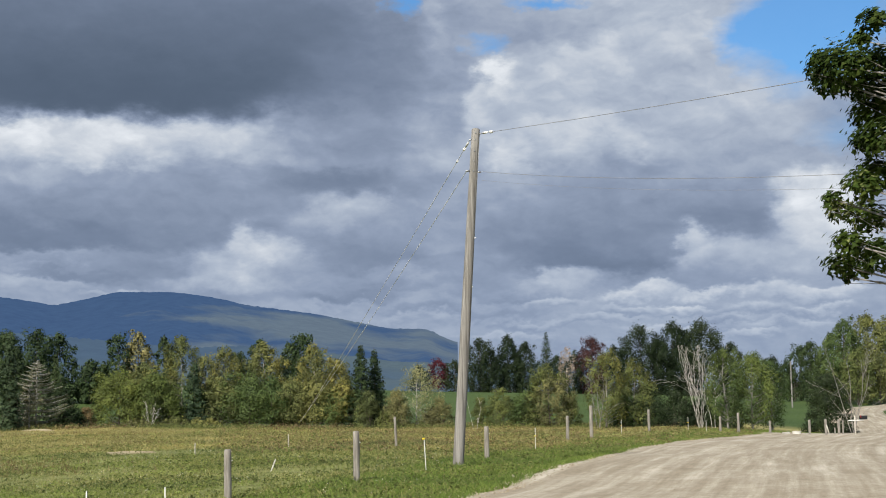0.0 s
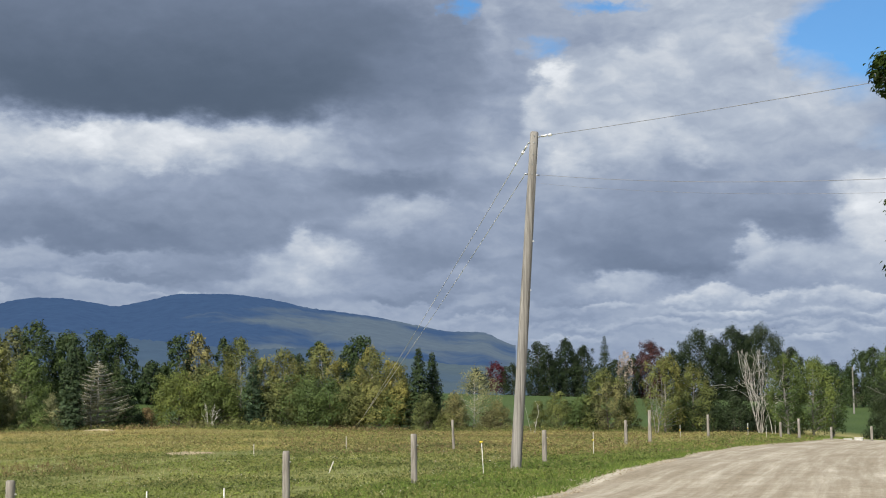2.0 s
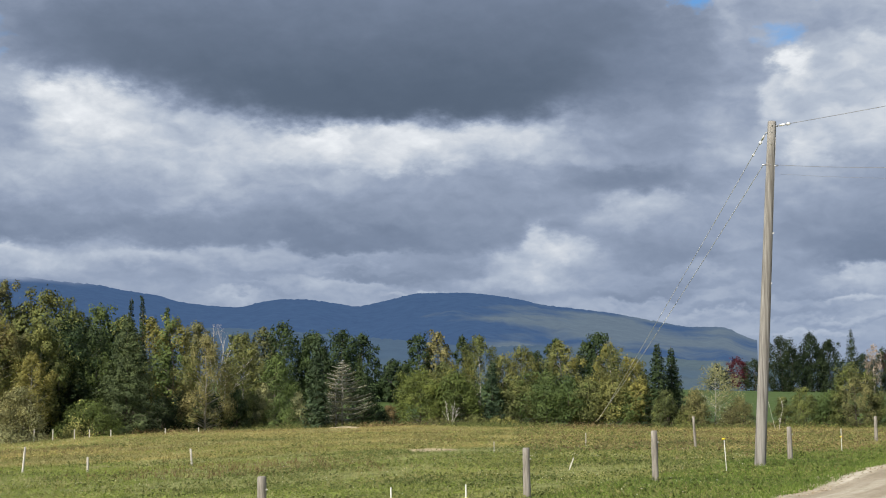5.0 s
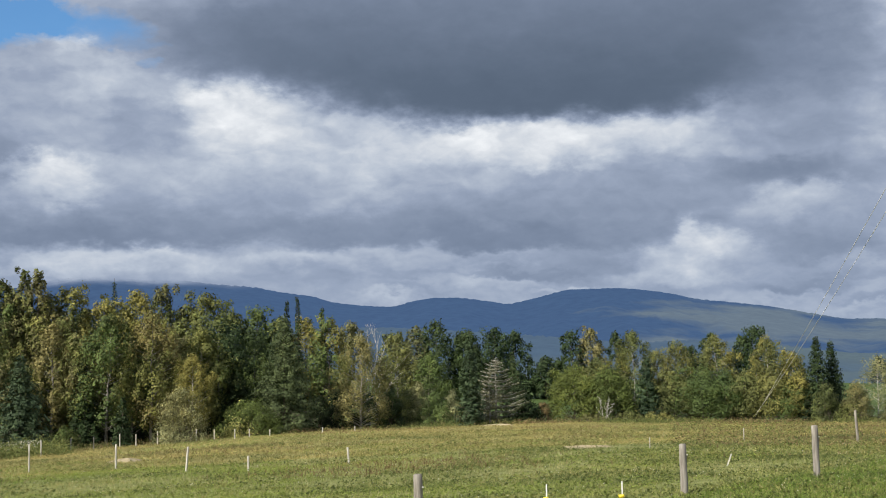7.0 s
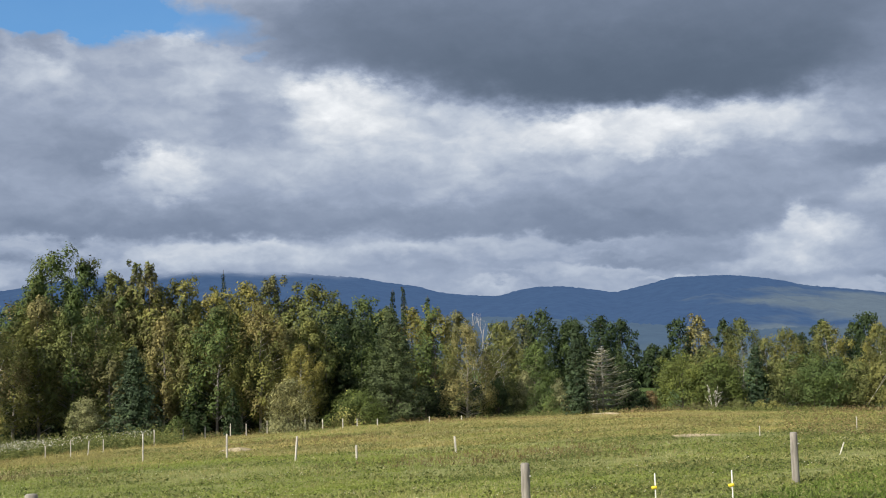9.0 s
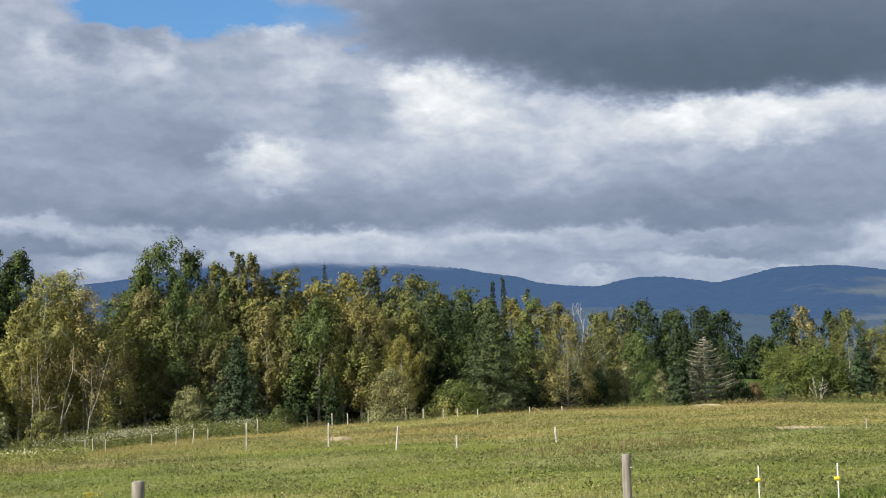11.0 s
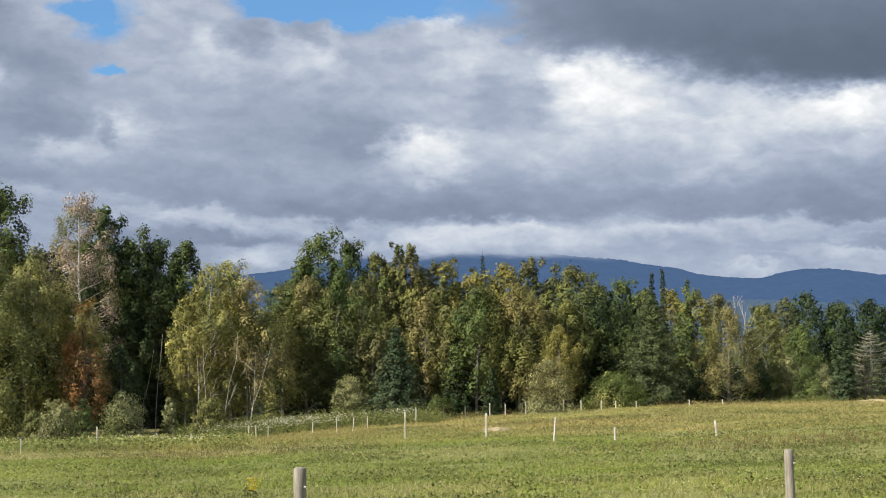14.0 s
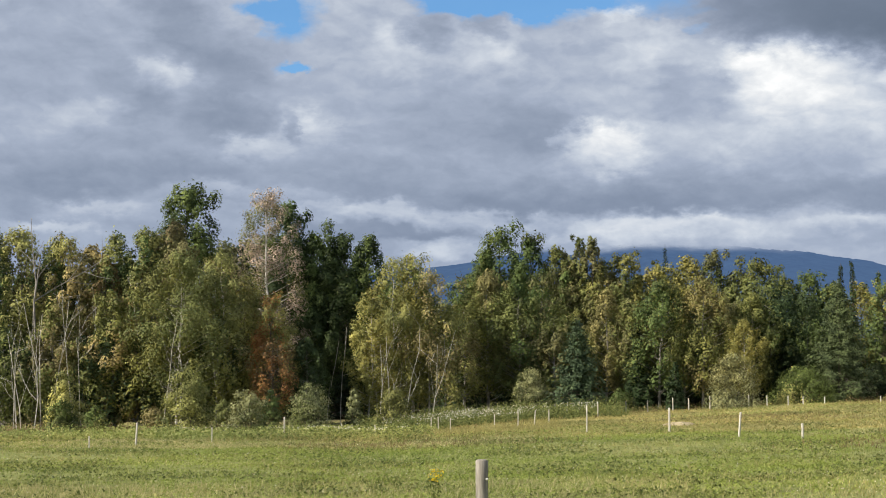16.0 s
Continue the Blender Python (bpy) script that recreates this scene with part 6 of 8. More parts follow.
broadleaf("broadleaf_tree", "autumn birch in the wood's front row", -59.5, 94.9, 8.5, 4.0, "moss", bare=0.3, second='bronze', share=0.4, leafsize=0.18, full=0.95, bark='grey')
broadleaf("broadleaf_tree", "autumn birch in the wood's front row", -51.2, 101.9, 9.3, 5.4, "dark", bare=0.3, second='moss', share=0.4, leafsize=0.18, full=0.95, bark='grey')
broadleaf("broadleaf_tree", "autumn birch in the wood's front row", -51.8, 99.3, 8.5, 4.0, "moss", bare=0.3, second='green', share=0.4, leafsize=0.18, full=0.95, bark='grey')
broadleaf("broadleaf_tree", "autumn birch in the wood's front row", -53.4, 99.6, 7.7, 4.0, "bronze", bare=0.3, second='moss', share=0.4, leafsize=0.18, full=0.95, bark='grey')
broadleaf("broadleaf_tree", "autumn birch in the wood's front row", -62.8, 89.1, 7.3, 3.9, "moss", bare=0.3, second='bronze', share=0.4, leafsize=0.18, full=0.95, bark='grey')
broadleaf("broadleaf_tree", "autumn birch in the wood's front row", -49.4, 103.9, 8.4, 4.8, "dark", bare=0.3, second='green', share=0.4, leafsize=0.18, full=0.95, bark='grey')
broadleaf("birch_tree", "small pale yellow birch", -50.3, 95.6, 6.3, 3.2, "yellow", bark='white', bare=0.3, leafsize=0.13)
conifer("spruce_tree", "dark green spruce in the wood's edge", -58.1, 93.4, 6.7, 3.1, "spruce")
conifer("spruce_tree", "dark green spruce in the wood's edge", -49.6, 101.5, 6.6, 4.2, "spruce")
conifer("spruce_tree", "dark green spruce in the wood's edge", -54.2, 92.2, 3.5, 2.0, "spruce")
shrub("shrub", "brownish grey rounded bush", -48.7, 90.8, 3.86, 4.46, "bronze", full=1.1, ragged=0.12, second='grey', share=0.4)
broadleaf("broadleaf_tree", "tree deep in the mixed woods", -112.1, 69.6, 14.1, 6.5, "dark", bare=0.1, leafsize=0.41, shape='oval')
broadleaf("broadleaf_tree", "tree deep in the mixed woods", -111.2, 73.0, 12.4, 6.6, "olive", bare=0.1, leafsize=0.41, shape='oval')
broadleaf("broadleaf_tree", "tree deep in the mixed woods", -110.9, 75.2, 12.8, 6.6, "green", bare=0.1, leafsize=0.41, shape='oval')
broadleaf("broadleaf_tree", "tree deep in the mixed woods", -110.6, 77.4, 13.2, 6.7, "dark", bare=0.1, leafsize=0.41, shape='oval')
broadleaf("broadleaf_tree", "tree deep in the mixed woods", -110.3, 79.6, 13.5, 6.7, "rust", bare=0.1, leafsize=0.41, shape='oval')
broadleaf("broadleaf_tree", "tree deep in the mixed woods", -108.9, 83.1, 13.9, 6.8, "dark", bare=0.1, leafsize=0.41, shape='oval')
broadleaf("broadleaf_tree", "tree deep in the mixed woods", -108.4, 85.3, 14.3, 6.8, "olive", bare=0.1, leafsize=0.41, shape='oval')
broadleaf("broadleaf_tree", "tree deep in the mixed woods", -107.9, 87.6, 14.8, 6.9, "green", bare=0.1, leafsize=0.41, shape='oval')
broadleaf("broadleaf_tree", "tree deep in the mixed woods", -107.3, 89.9, 15.7, 6.9, "dark", bare=0.1, leafsize=0.41, shape='oval')
broadleaf("broadleaf_tree", "tree deep in the mixed woods", -105.6, 93.5, 16.4, 7.0, "rust", bare=0.1, leafsize=0.41, shape='oval')
broadleaf("broadleaf_tree", "tree deep in the mixed woods", -104.8, 95.8, 16.9, 7.0, "dark", bare=0.1, leafsize=0.41, shape='oval')
broadleaf("broadleaf_tree", "tree deep in the mixed woods", -104.0, 98.1, 17.3, 7.1, "olive", bare=0.1, leafsize=0.41, shape='oval')
broadleaf("broadleaf_tree", "tree deep in the mixed woods", -103.2, 100.4, 17.1, 7.1, "green", bare=0.1, leafsize=0.41, shape='oval')
broadleaf("broadleaf_tree", "tree deep in the mixed woods", -101.1, 103.9, 16.6, 7.2, "dark", bare=0.1, leafsize=0.41, shape='oval')
broadleaf("broadleaf_tree", "tree deep in the mixed woods", -90.5, 96.1, 12.7, 6.5, "rust", bare=0.1, leafsize=0.41, shape='oval')
broadleaf("broadleaf_tree", "tree deep in the mixed woods", -89.6, 98.3, 11.7, 6.6, "dark", bare=0.1, leafsize=0.41, shape='oval')
broadleaf("broadleaf_tree", "tree deep in the mixed woods", -88.7, 100.4, 10.7, 6.6, "olive", bare=0.1, leafsize=0.41, shape='oval')
broadleaf("broadleaf_tree", "tree deep in the mixed woods", -87.7, 102.6, 10.5, 6.7, "green", bare=0.1, leafsize=0.41, shape='oval')
broadleaf("broadleaf_tree", "tree deep in the mixed woods", -85.5, 105.8, 10.3, 6.7, "dark", bare=0.1, leafsize=0.41, shape='oval')
broadleaf("broadleaf_tree", "tree deep in the mixed woods", -84.4, 107.9, 12.1, 6.8, "rust", bare=0.1, leafsize=0.41, shape='oval')
broadleaf("broadleaf_tree", "tree deep in the mixed woods", -83.3, 110.1, 13.1, 6.8, "dark", bare=0.1, leafsize=0.41, shape='oval')
broadleaf("broadleaf_tree", "tree deep in the mixed woods", -82.1, 112.2, 12.9, 6.9, "olive", bare=0.1, leafsize=0.41, shape='oval')
broadleaf("broadleaf_tree", "tree deep in the mixed woods", -79.5, 115.2, 12.7, 6.9, "green", bare=0.1, leafsize=0.41, shape='oval')
broadleaf("broadleaf_tree", "tree deep in the mixed woods", -78.2, 117.3, 12.6, 7.0, "dark", bare=0.1, leafsize=0.41, shape='oval')
broadleaf("broadleaf_tree", "tree deep in the mixed woods", -76.9, 119.4, 12.6, 7.0, "rust", bare=0.1, leafsize=0.41, shape='oval')
broadleaf("broadleaf_tree", "tree deep in the mixed woods", -75.5, 121.4, 12.5, 7.1, "dark", bare=0.1, leafsize=0.41, shape='oval')
broadleaf("broadleaf_tree", "tree deep in the mixed woods", -72.7, 124.3, 12.3, 7.1, "olive", bare=0.1, leafsize=0.41, shape='oval')
broadleaf("broadleaf_tree", "tree deep in the mixed woods", -71.3, 126.3, 9.8, 7.2, "dark", bare=0.1, leafsize=0.41, shape='oval')
broadleaf("broadleaf_tree", "tree deep in the mixed woods", -63.1, 115.9, 8.9, 6.5, "dark", bare=0.1, leafsize=0.41, shape='oval')
broadleaf("broadleaf_tree", "tree deep in the mixed woods", -61.8, 117.8, 8.7, 6.6, "rust", bare=0.1, leafsize=0.41, shape='oval')
broadleaf("broadleaf_tree", "tree deep in the mixed woods", -60.4, 119.6, 8.5, 6.6, "dark", bare=0.1, leafsize=0.41, shape='oval')
broadleaf("broadleaf_tree", "tree deep in the mixed woods", -57.7, 122.1, 8.2, 6.7, "olive", bare=0.1, leafsize=0.41, shape='oval')
broadleaf("broadleaf_tree", "tree deep in the mixed woods", -56.2, 123.8, 8.0, 6.7, "dark", bare=0.1, leafsize=0.41, shape='oval')
# undergrowth row in darkened leaves, painting the shade inside the wood
shrub("shrub", "undergrowth between the trunks, leaves darkened as forest shade", -97.0, 60.0, 5.28, 4.04, "deep", leafsize=0.27, full=0.8)
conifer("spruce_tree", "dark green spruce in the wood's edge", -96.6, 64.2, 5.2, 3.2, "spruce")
shrub("shrub", "undergrowth between the trunks, leaves darkened as forest shade", -93.8, 64.8, 3.85, 4.04, "dark", leafsize=0.27, full=0.8)
shrub("shrub", "undergrowth between the trunks, leaves darkened as forest shade", -92.6, 66.5, 4.45, 4.04, "deep", leafsize=0.27, full=0.8)
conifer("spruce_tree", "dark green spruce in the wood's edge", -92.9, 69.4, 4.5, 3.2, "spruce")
shrub("shrub", "undergrowth between the trunks, leaves darkened as forest shade", -88.9, 71.3, 2.99, 4.04, "deep", leafsize=0.27, full=0.8)
shrub("shrub", "undergrowth between the trunks, leaves darkened as forest shade", -87.6, 73.0, 3.56, 4.04, "dark", leafsize=0.27, full=0.8)
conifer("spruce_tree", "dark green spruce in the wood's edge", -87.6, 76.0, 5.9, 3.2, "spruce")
shrub("shrub", "undergrowth between the trunks, leaves darkened as forest shade", -84.7, 76.3, 4.67, 4.04, "deep", leafsize=0.27, full=0.8)
shrub("shrub", "undergrowth between the trunks, leaves darkened as forest shade", -81.9, 79.3, 5.26, 4.04, "deep", leafsize=0.27, full=0.8)
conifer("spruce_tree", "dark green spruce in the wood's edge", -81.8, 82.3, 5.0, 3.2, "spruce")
shrub("shrub", "undergrowth between the trunks, leaves darkened as forest shade", -78.7, 82.4, 3.75, 4.04, "deep", leafsize=0.27, full=0.8)
shrub("shrub", "undergrowth between the trunks, leaves darkened as forest shade", -77.1, 84.0, 4.33, 4.04, "deep", leafsize=0.27, full=0.8)
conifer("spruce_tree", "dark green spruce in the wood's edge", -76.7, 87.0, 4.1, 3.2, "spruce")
shrub("shrub", "undergrowth between the trunks, leaves darkened as forest shade", -72.3, 88.1, 2.65, 4.04, "dark", leafsize=0.27, full=0.8)
shrub("shrub", "undergrowth between the trunks, leaves darkened as forest shade", -70.5, 89.6, 3.15, 4.04, "deep", leafsize=0.27, full=0.8)
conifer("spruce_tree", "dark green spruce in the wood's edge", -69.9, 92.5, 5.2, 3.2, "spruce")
shrub("shrub", "undergrowth between the trunks, leaves darkened as forest shade", -66.9, 92.3, 4.09, 4.04, "deep", leafsize=0.27, full=0.8)
shrub("shrub", "undergrowth between the trunks, leaves darkened as forest shade", -63.6, 94.6, 4.53, 4.04, "dark", leafsize=0.27, full=0.8)
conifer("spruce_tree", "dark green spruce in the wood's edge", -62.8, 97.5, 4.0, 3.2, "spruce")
shrub("shrub", "undergrowth between the trunks, leaves darkened as forest shade", -59.9, 97.0, 2.80, 4.04, "deep", leafsize=0.27, full=0.8)
shrub("shrub", "undergrowth between the trunks, leaves darkened as forest shade", -57.9, 98.2, 3.29, 4.04, "deep", leafsize=0.27, full=0.8)
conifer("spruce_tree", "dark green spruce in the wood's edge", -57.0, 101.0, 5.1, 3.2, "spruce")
shrub("shrub", "undergrowth between the trunks, leaves darkened as forest shade", -52.6, 101.1, 4.11, 4.04, "deep", leafsize=0.27, full=0.8)
shrub("shrub", "undergrowth between the trunks, leaves darkened as forest shade", -50.7, 102.1, 1.99, 4.04, "deep", leafsize=0.27, full=0.8)
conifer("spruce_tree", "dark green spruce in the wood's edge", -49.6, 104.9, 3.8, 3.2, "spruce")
shrub("shrub", "undergrowth between the trunks, leaves darkened as forest shade", -46.8, 103.9, 2.94, 4.04, "dark", leafsize=0.27, full=0.8)
shrub("shrub", "grey-green rounded bush before the wood", -67.1, 57.0, 4.10, 3.81, "straw", second='olive', share=0.4, ragged=0.35)
shrub("shrub", "grey-green rounded bush before the wood", -65.0, 46.7, 3.47, 2.52, "straw", second='olive', share=0.4, ragged=0.35)
shrub("shrub", "grey-green rounded bush before the wood", -64.2, 46.0, 2.13, 2.18, "bright", second='olive', share=0.4, ragged=0.35)
shrub("shrub", "grey-green rounded bush before the wood", -61.7, 57.0, 2.65, 3.04, "grey", second='olive', share=0.4, ragged=0.35)
shrub("shrub", "grey-green rounded bush before the wood", -63.7, 60.7, 2.58, 1.73, "green", second='olive', share=0.4, ragged=0.35)
shrub("shrub", "grey-green rounded bush before the wood", -64.9, 65.2, 3.03, 3.55, "grey", second='olive', share=0.4, ragged=0.35)
shrub("shrub", "grey-green rounded bush before the wood", -63.6, 67.9, 2.55, 1.46, "grey", second='olive', share=0.4, ragged=0.35)
shrub("shrub", "grey-green rounded bush before the wood", -63.0, 71.1, 2.78, 2.99, "olive", second='olive', share=0.4, ragged=0.35)
shrub("shrub", "grey-green rounded bush before the wood", -61.3, 84.0, 3.32, 3.28, "grey", second='olive', share=0.4, ragged=0.35)
shrub("shrub", "grey-green rounded bush before the wood", -58.1, 91.0, 1.65, 2.55, "green", second='olive', share=0.4, ragged=0.35)
shrub("shrub", "grey-green rounded bush before the wood", -67.2, 50.4, 1.66, 1.98, "green", second='olive', share=0.4, ragged=0.35)
shrub("shrub", "grey-green rounded bush before the wood", -68.6, 61.3, 2.12, 1.81, "olive", second='olive', share=0.4, ragged=0.35)
shrub("shrub", "grey-green rounded bush before the wood", -64.5, 79.0, 1.23, 2.41, "olive", second='olive', share=0.4, ragged=0.35)
shrub("shrub", "grey-green rounded bush before the wood", -69.9, 56.7, 1.63, 2.13, "russet", second='olive', share=0.4, ragged=0.35)
# corner bushes: the deep shade here is put into their leaf colour
shrub("shrub", "bush at the wood's corner, leaves darkened for the shade there", -42.8, 105.7, 3.23, 3.59, "deep")
shrub("shrub", "bush at the wood's corner, leaves darkened for the shade there", -40.6, 106.5, 3.17, 3.59, "deep")
shrub("shrub", "bush at the wood's corner, leaves darkened for the shade there", -44.4, 105.0, 2.82, 3.14, "deep")
shrub("shrub", "bush at the wood's corner, leaves darkened for the shade there", -39.0, 107.1, 3.11, 2.69, "dark")
shrub("shrub", "bush at the wood's corner, leaves darkened for the shade there", -51.0, 102.0, 3.54, 4.04, "deep")
shrub("shrub", "bush at the wood's corner, leaves darkened for the shade there", -46.9, 103.9, 3.35, 4.04, "deep")
shrub("shrub", "bush at the wood's corner, leaves darkened for the shade there", -28.5, 110.4, 1.85, 1.97, "dark")
snag("dead_tree", "slender pale bare birch stem", -78.9, 52.9, 7.4, 0.7, bark='white', stems=1, twigs=2, thick=0.42)
snag("dead_tree", "slender pale bare birch stem", -78.7, 53.3, 8.8, 0.7, bark='white', stems=1, twigs=2, thick=0.42)
snag("dead_tree", "slender pale bare birch stem", -78.2, 53.9, 10.6, 0.7, bark='white', stems=1, twigs=2, thick=0.42)
snag("dead_tree", "slender pale bare birch stem", -78.0, 54.3, 8.1, 0.7, bark='white', stems=1, twigs=2, thick=0.42)
snag("dead_tree", "slender pale bare birch stem", -77.7, 54.7, 9.6, 0.7, bark='white', stems=1, twigs=2, thick=0.42)
snag("dead_tree", "slender pale bare birch stem", -76.8, 55.9, 9.4, 0.7, bark='white', stems=1, twigs=2, thick=0.42)
snag("dead_tree", "slender pale bare birch stem", -76.5, 56.3, 7.4, 0.7, bark='white', stems=1, twigs=2, thick=0.42)
snag("dead_tree", "slender pale bare birch stem", -73.4, 60.3, 8.7, 0.7, bark='white', stems=1, twigs=2, thick=0.42)
snag("dead_tree", "slender pale bare birch stem", -72.8, 61.0, 7.6, 0.7, bark='white', stems=1, twigs=2, thick=0.42)
snag("dead_tree", "slender pale birch stem at the wood's edge", -65.9, 73.9, 7.6, 1.0, bark='white', stems=1, twigs=2, thick=0.42)
snag("dead_tree", "slender pale birch stem at the wood's edge", -65.2, 74.5, 9.1, 1.0, bark='white', stems=1, twigs=2, thick=0.42)
snag("dead_tree", "slender pale birch stem at the wood's edge", -66.4, 73.5, 6.1, 1.0, bark='white', stems=1, twigs=2, thick=0.42)
snag("dead_tree", "slender pale birch stem at the wood's edge", -63.8, 75.7, 6.3, 1.0, bark='white', stems=1, twigs=2, thick=0.42)

# ---- fences ----
def round_bar(bm, p, q, r0, r1, sides=10, rings=5, rng=None, rough=0.0):
    """A tapered, slightly uneven bar from p to q with a chamfered head."""
    p, q = Vector(p), Vector(q)
    axis = (q - p).normalized()
    u = axis.orthogonal().normalized()
    w = axis.cross(u)
    loops = []
    cuts = [k / (rings - 1) for k in range(rings)]
    for k, t in enumerate(cuts + [1.0]):
        r = r0 + (r1 - r0) * t
        c = p.lerp(q, t)
        if k == rings:
            r *= 0.72
        if k == rings - 1:
            c = p.lerp(q, 1.0) - axis * r * 0.25
        loop = []
        for s in range(sides):
            a = 6.28318 * s / sides
            e = r * (1 + (rng.uniform(-rough, rough) if rng else 0))
            loop.append(bm.verts.new(c + (u * math.cos(a) + w * math.sin(a)) * e))
        loops.append(loop)
    for a, b in zip(loops, loops[1:]):
        for s in range(sides):
            bm.faces.new((a[s], a[(s + 1) % sides], b[(s + 1) % sides], b[s])).smooth = True
    bm.faces.new(loops[-1])
    bm.faces.new(loops[0][::-1])


POSTS = random.Random(7)


def fence_post(x, y, height, radius=0.07, lean=0.0, label="weathered round cedar fence post standing in the grass", insulators=1):
    top = empty("fence_post", x, y)
    bm = bmesh.new()
    round_bar(bm, (0, 0, -0.3), (lean * height, 0, height), radius * 1.06, radius * 0.96, 11, 7, POSTS, 0.07)
    part("post_shaft", bm, WOOD_POST, top)
    for k in range(insulators):
        bm = bmesh.new()
        h = height * (0.78 - 0.5 * k)
        round_bar(bm, (lean * h + radius * 0.85, -0.01, h), (lean * h + radius * 0.85 + 0.04, -0.01, h), 0.014, 0.011, 8, 3)
        part("insulator", bm, OLD_PORCELAIN, top, "small grey-white fence insulator")
    return tagged(top, label, "fence post", "pasture fence posts")


def stake(x, y, height, radius=0.02, lean=0.0, label="thin pale wooden fence stake at the pasture's edge"):
    top = empty("fence_stake", x, y)
    bm = bmesh.new()
    round_bar(bm, (0, 0, -0.2), (lean * height, 0, height), radius, radius * 0.9, 7, 4, POSTS, 0.08)
    part("stake_shaft", bm, WHITE_STAKE, top)
    return tagged(top, label, "fence stake", "pasture fence stakes")


def rod(x, y, height, caps=(), lean=0.0):
    """A white fibreglass rod with yellow clips for the electric fence."""
    top = empty("fence_rod", x, y)
    bm = bmesh.new()
    round_bar(bm, (0, 0, -0.2), (lean * height, 0, height), 0.011, 0.010, 7, 3)
    part("rod_shaft", bm, WHITE_ROD, top)
    for c in caps:
        bm = bmesh.new()
        h = c * height
        round_bar(bm, (lean * h - 0.05, -0.012, h), (lean * h + 0.03, -0.012, h + 0.012), 0.026, 0.022, 8, 3)
        part("clip", bm, YELLOW, top, "yellow plastic wire clip")
    return tagged(top, "white fibreglass electric fence rod with yellow clip", "fence rod", "electric fence rods")


WHITE_STAKE = bark_material("pale_stake", (0.34, 0.31, 0.26), (0.66, 0.63, 0.56), 12.0, (1, 1, 0.15), 0.5)

fence_post(-4.33, 28.67, 1.00, radius=0.075)
fence_post(-2.05, 32.94, 1.17, radius=0.075)
fence_post(1.26, 45.23, 1.05, radius=0.075)
fence_post(5.73, 68.26, 1.16, radius=0.075)
fence_post(7.04, 70.15, 1.63, radius=0.085)
fence_post(11.84, 84.42, 1.31, radius=0.075)
fence_post(16.39, 86.46, 0.96, radius=0.070, insulators=0)
fence_post(17.43, 86.26, 1.22, radius=0.080, insulators=0)
fence_post(19.44, 86.85, 0.81, radius=0.075, insulators=0)
fence_post(21.92, 87.29, 0.94, radius=0.075, insulators=0)
fence_post(23.09, 88.02, 1.01, radius=0.080, insulators=0)
fence_post(23.83, 87.83, 1.00, radius=0.075, insulators=0)
fence_post(24.59, 89.69, 0.96, radius=0.050, insulators=0)
fence_post(23.34, 86.92, 0.48, radius=0.040, insulators=0)
stake(23.09, 86.99, 0.65, radius=0.035, lean=-0.35)
fence_post(-2.13, 61.96, 1.32, radius=0.055, lean=-0.05, insulators=0)
fence_post(-7.73, 22.46, 0.99, radius=0.075)
fence_post(-10.94, 13.97, 1.07, radius=0.078)
rod(-0.52, 37.25, 0.90, lean=-0.06, caps=(0.97,))
rod(3.30, 53.65, 0.95, caps=(0.68,))
rod(10.04, 82.89, 0.80, caps=(0.6,))
rod(14.36, 85.81, 0.86, caps=(0.6,))
rod(15.39, 85.63, 0.74, caps=())
rod(-5.24, 21.11, 0.76, caps=(0.72,))
rod(-4.05, 20.86, 0.73, caps=(0.7,))
stake(-35.01, 52.08, 1.19, radius=0.035)
stake(-31.01, 52.24, 1.02, radius=0.045)
stake(-25.04, 46.99, 0.92, radius=0.042, lean=0.12)
stake(-22.28, 46.43, 0.53, radius=0.042)
stake(-19.49, 49.02, 0.62, radius=0.042, lean=-0.10)
stake(-46.38, 62.40, 0.93, radius=0.032)
stake(-46.72, 64.32, 0.83, radius=0.032, lean=0.12)
stake(-48.37, 68.06, 0.78, radius=0.032)
stake(-51.05, 66.39, 0.69, radius=0.032)
stake(-48.68, 73.61, 0.94, radius=0.042)
stake(-54.62, 86.14, 0.90, radius=0.042)
stake(-53.34, 86.94, 0.90, radius=0.042)
stake(-51.84, 87.84, 0.96, radius=0.042)
stake(-50.90, 88.39, 0.88, radius=0.042)
stake(-49.64, 89.11, 0.98, radius=0.042)
stake(-48.60, 89.68, 0.97, radius=0.042)
stake(-47.31, 90.36, 0.92, radius=0.042)
stake(-46.22, 90.93, 0.79, radius=0.042)
stake(-44.95, 91.56, 0.65, radius=0.042)
stake(-44.05, 92.00, 0.57, radius=0.042)
stake(-42.76, 92.61, 0.47, radius=0.042)
stake(-38.82, 92.70, 0.43, radius=0.042)
stake(-36.65, 93.31, 0.39, radius=0.042)
stake(-43.68, 34.64, 0.88, radius=0.040, lean=0.08)
stake(-40.90, 30.46, 0.48, radius=0.025, lean=-0.05)
stake(-45.05, 39.62, 0.60, radius=0.022)
stake(-47.72, 46.31, 0.95, radius=0.040)
stake(-59.45, 62.49, 0.67, radius=0.028, lean=-0.12)
stake(-45.58, 50.13, 0.58, radius=0.025, lean=-0.03)
stake(-54.55, 64.86, 0.88, radius=0.030)
stake(-53.42, 64.18, 0.87, radius=0.028, lean=-0.04)
stake(-53.21, 65.00, 0.71, radius=0.028)

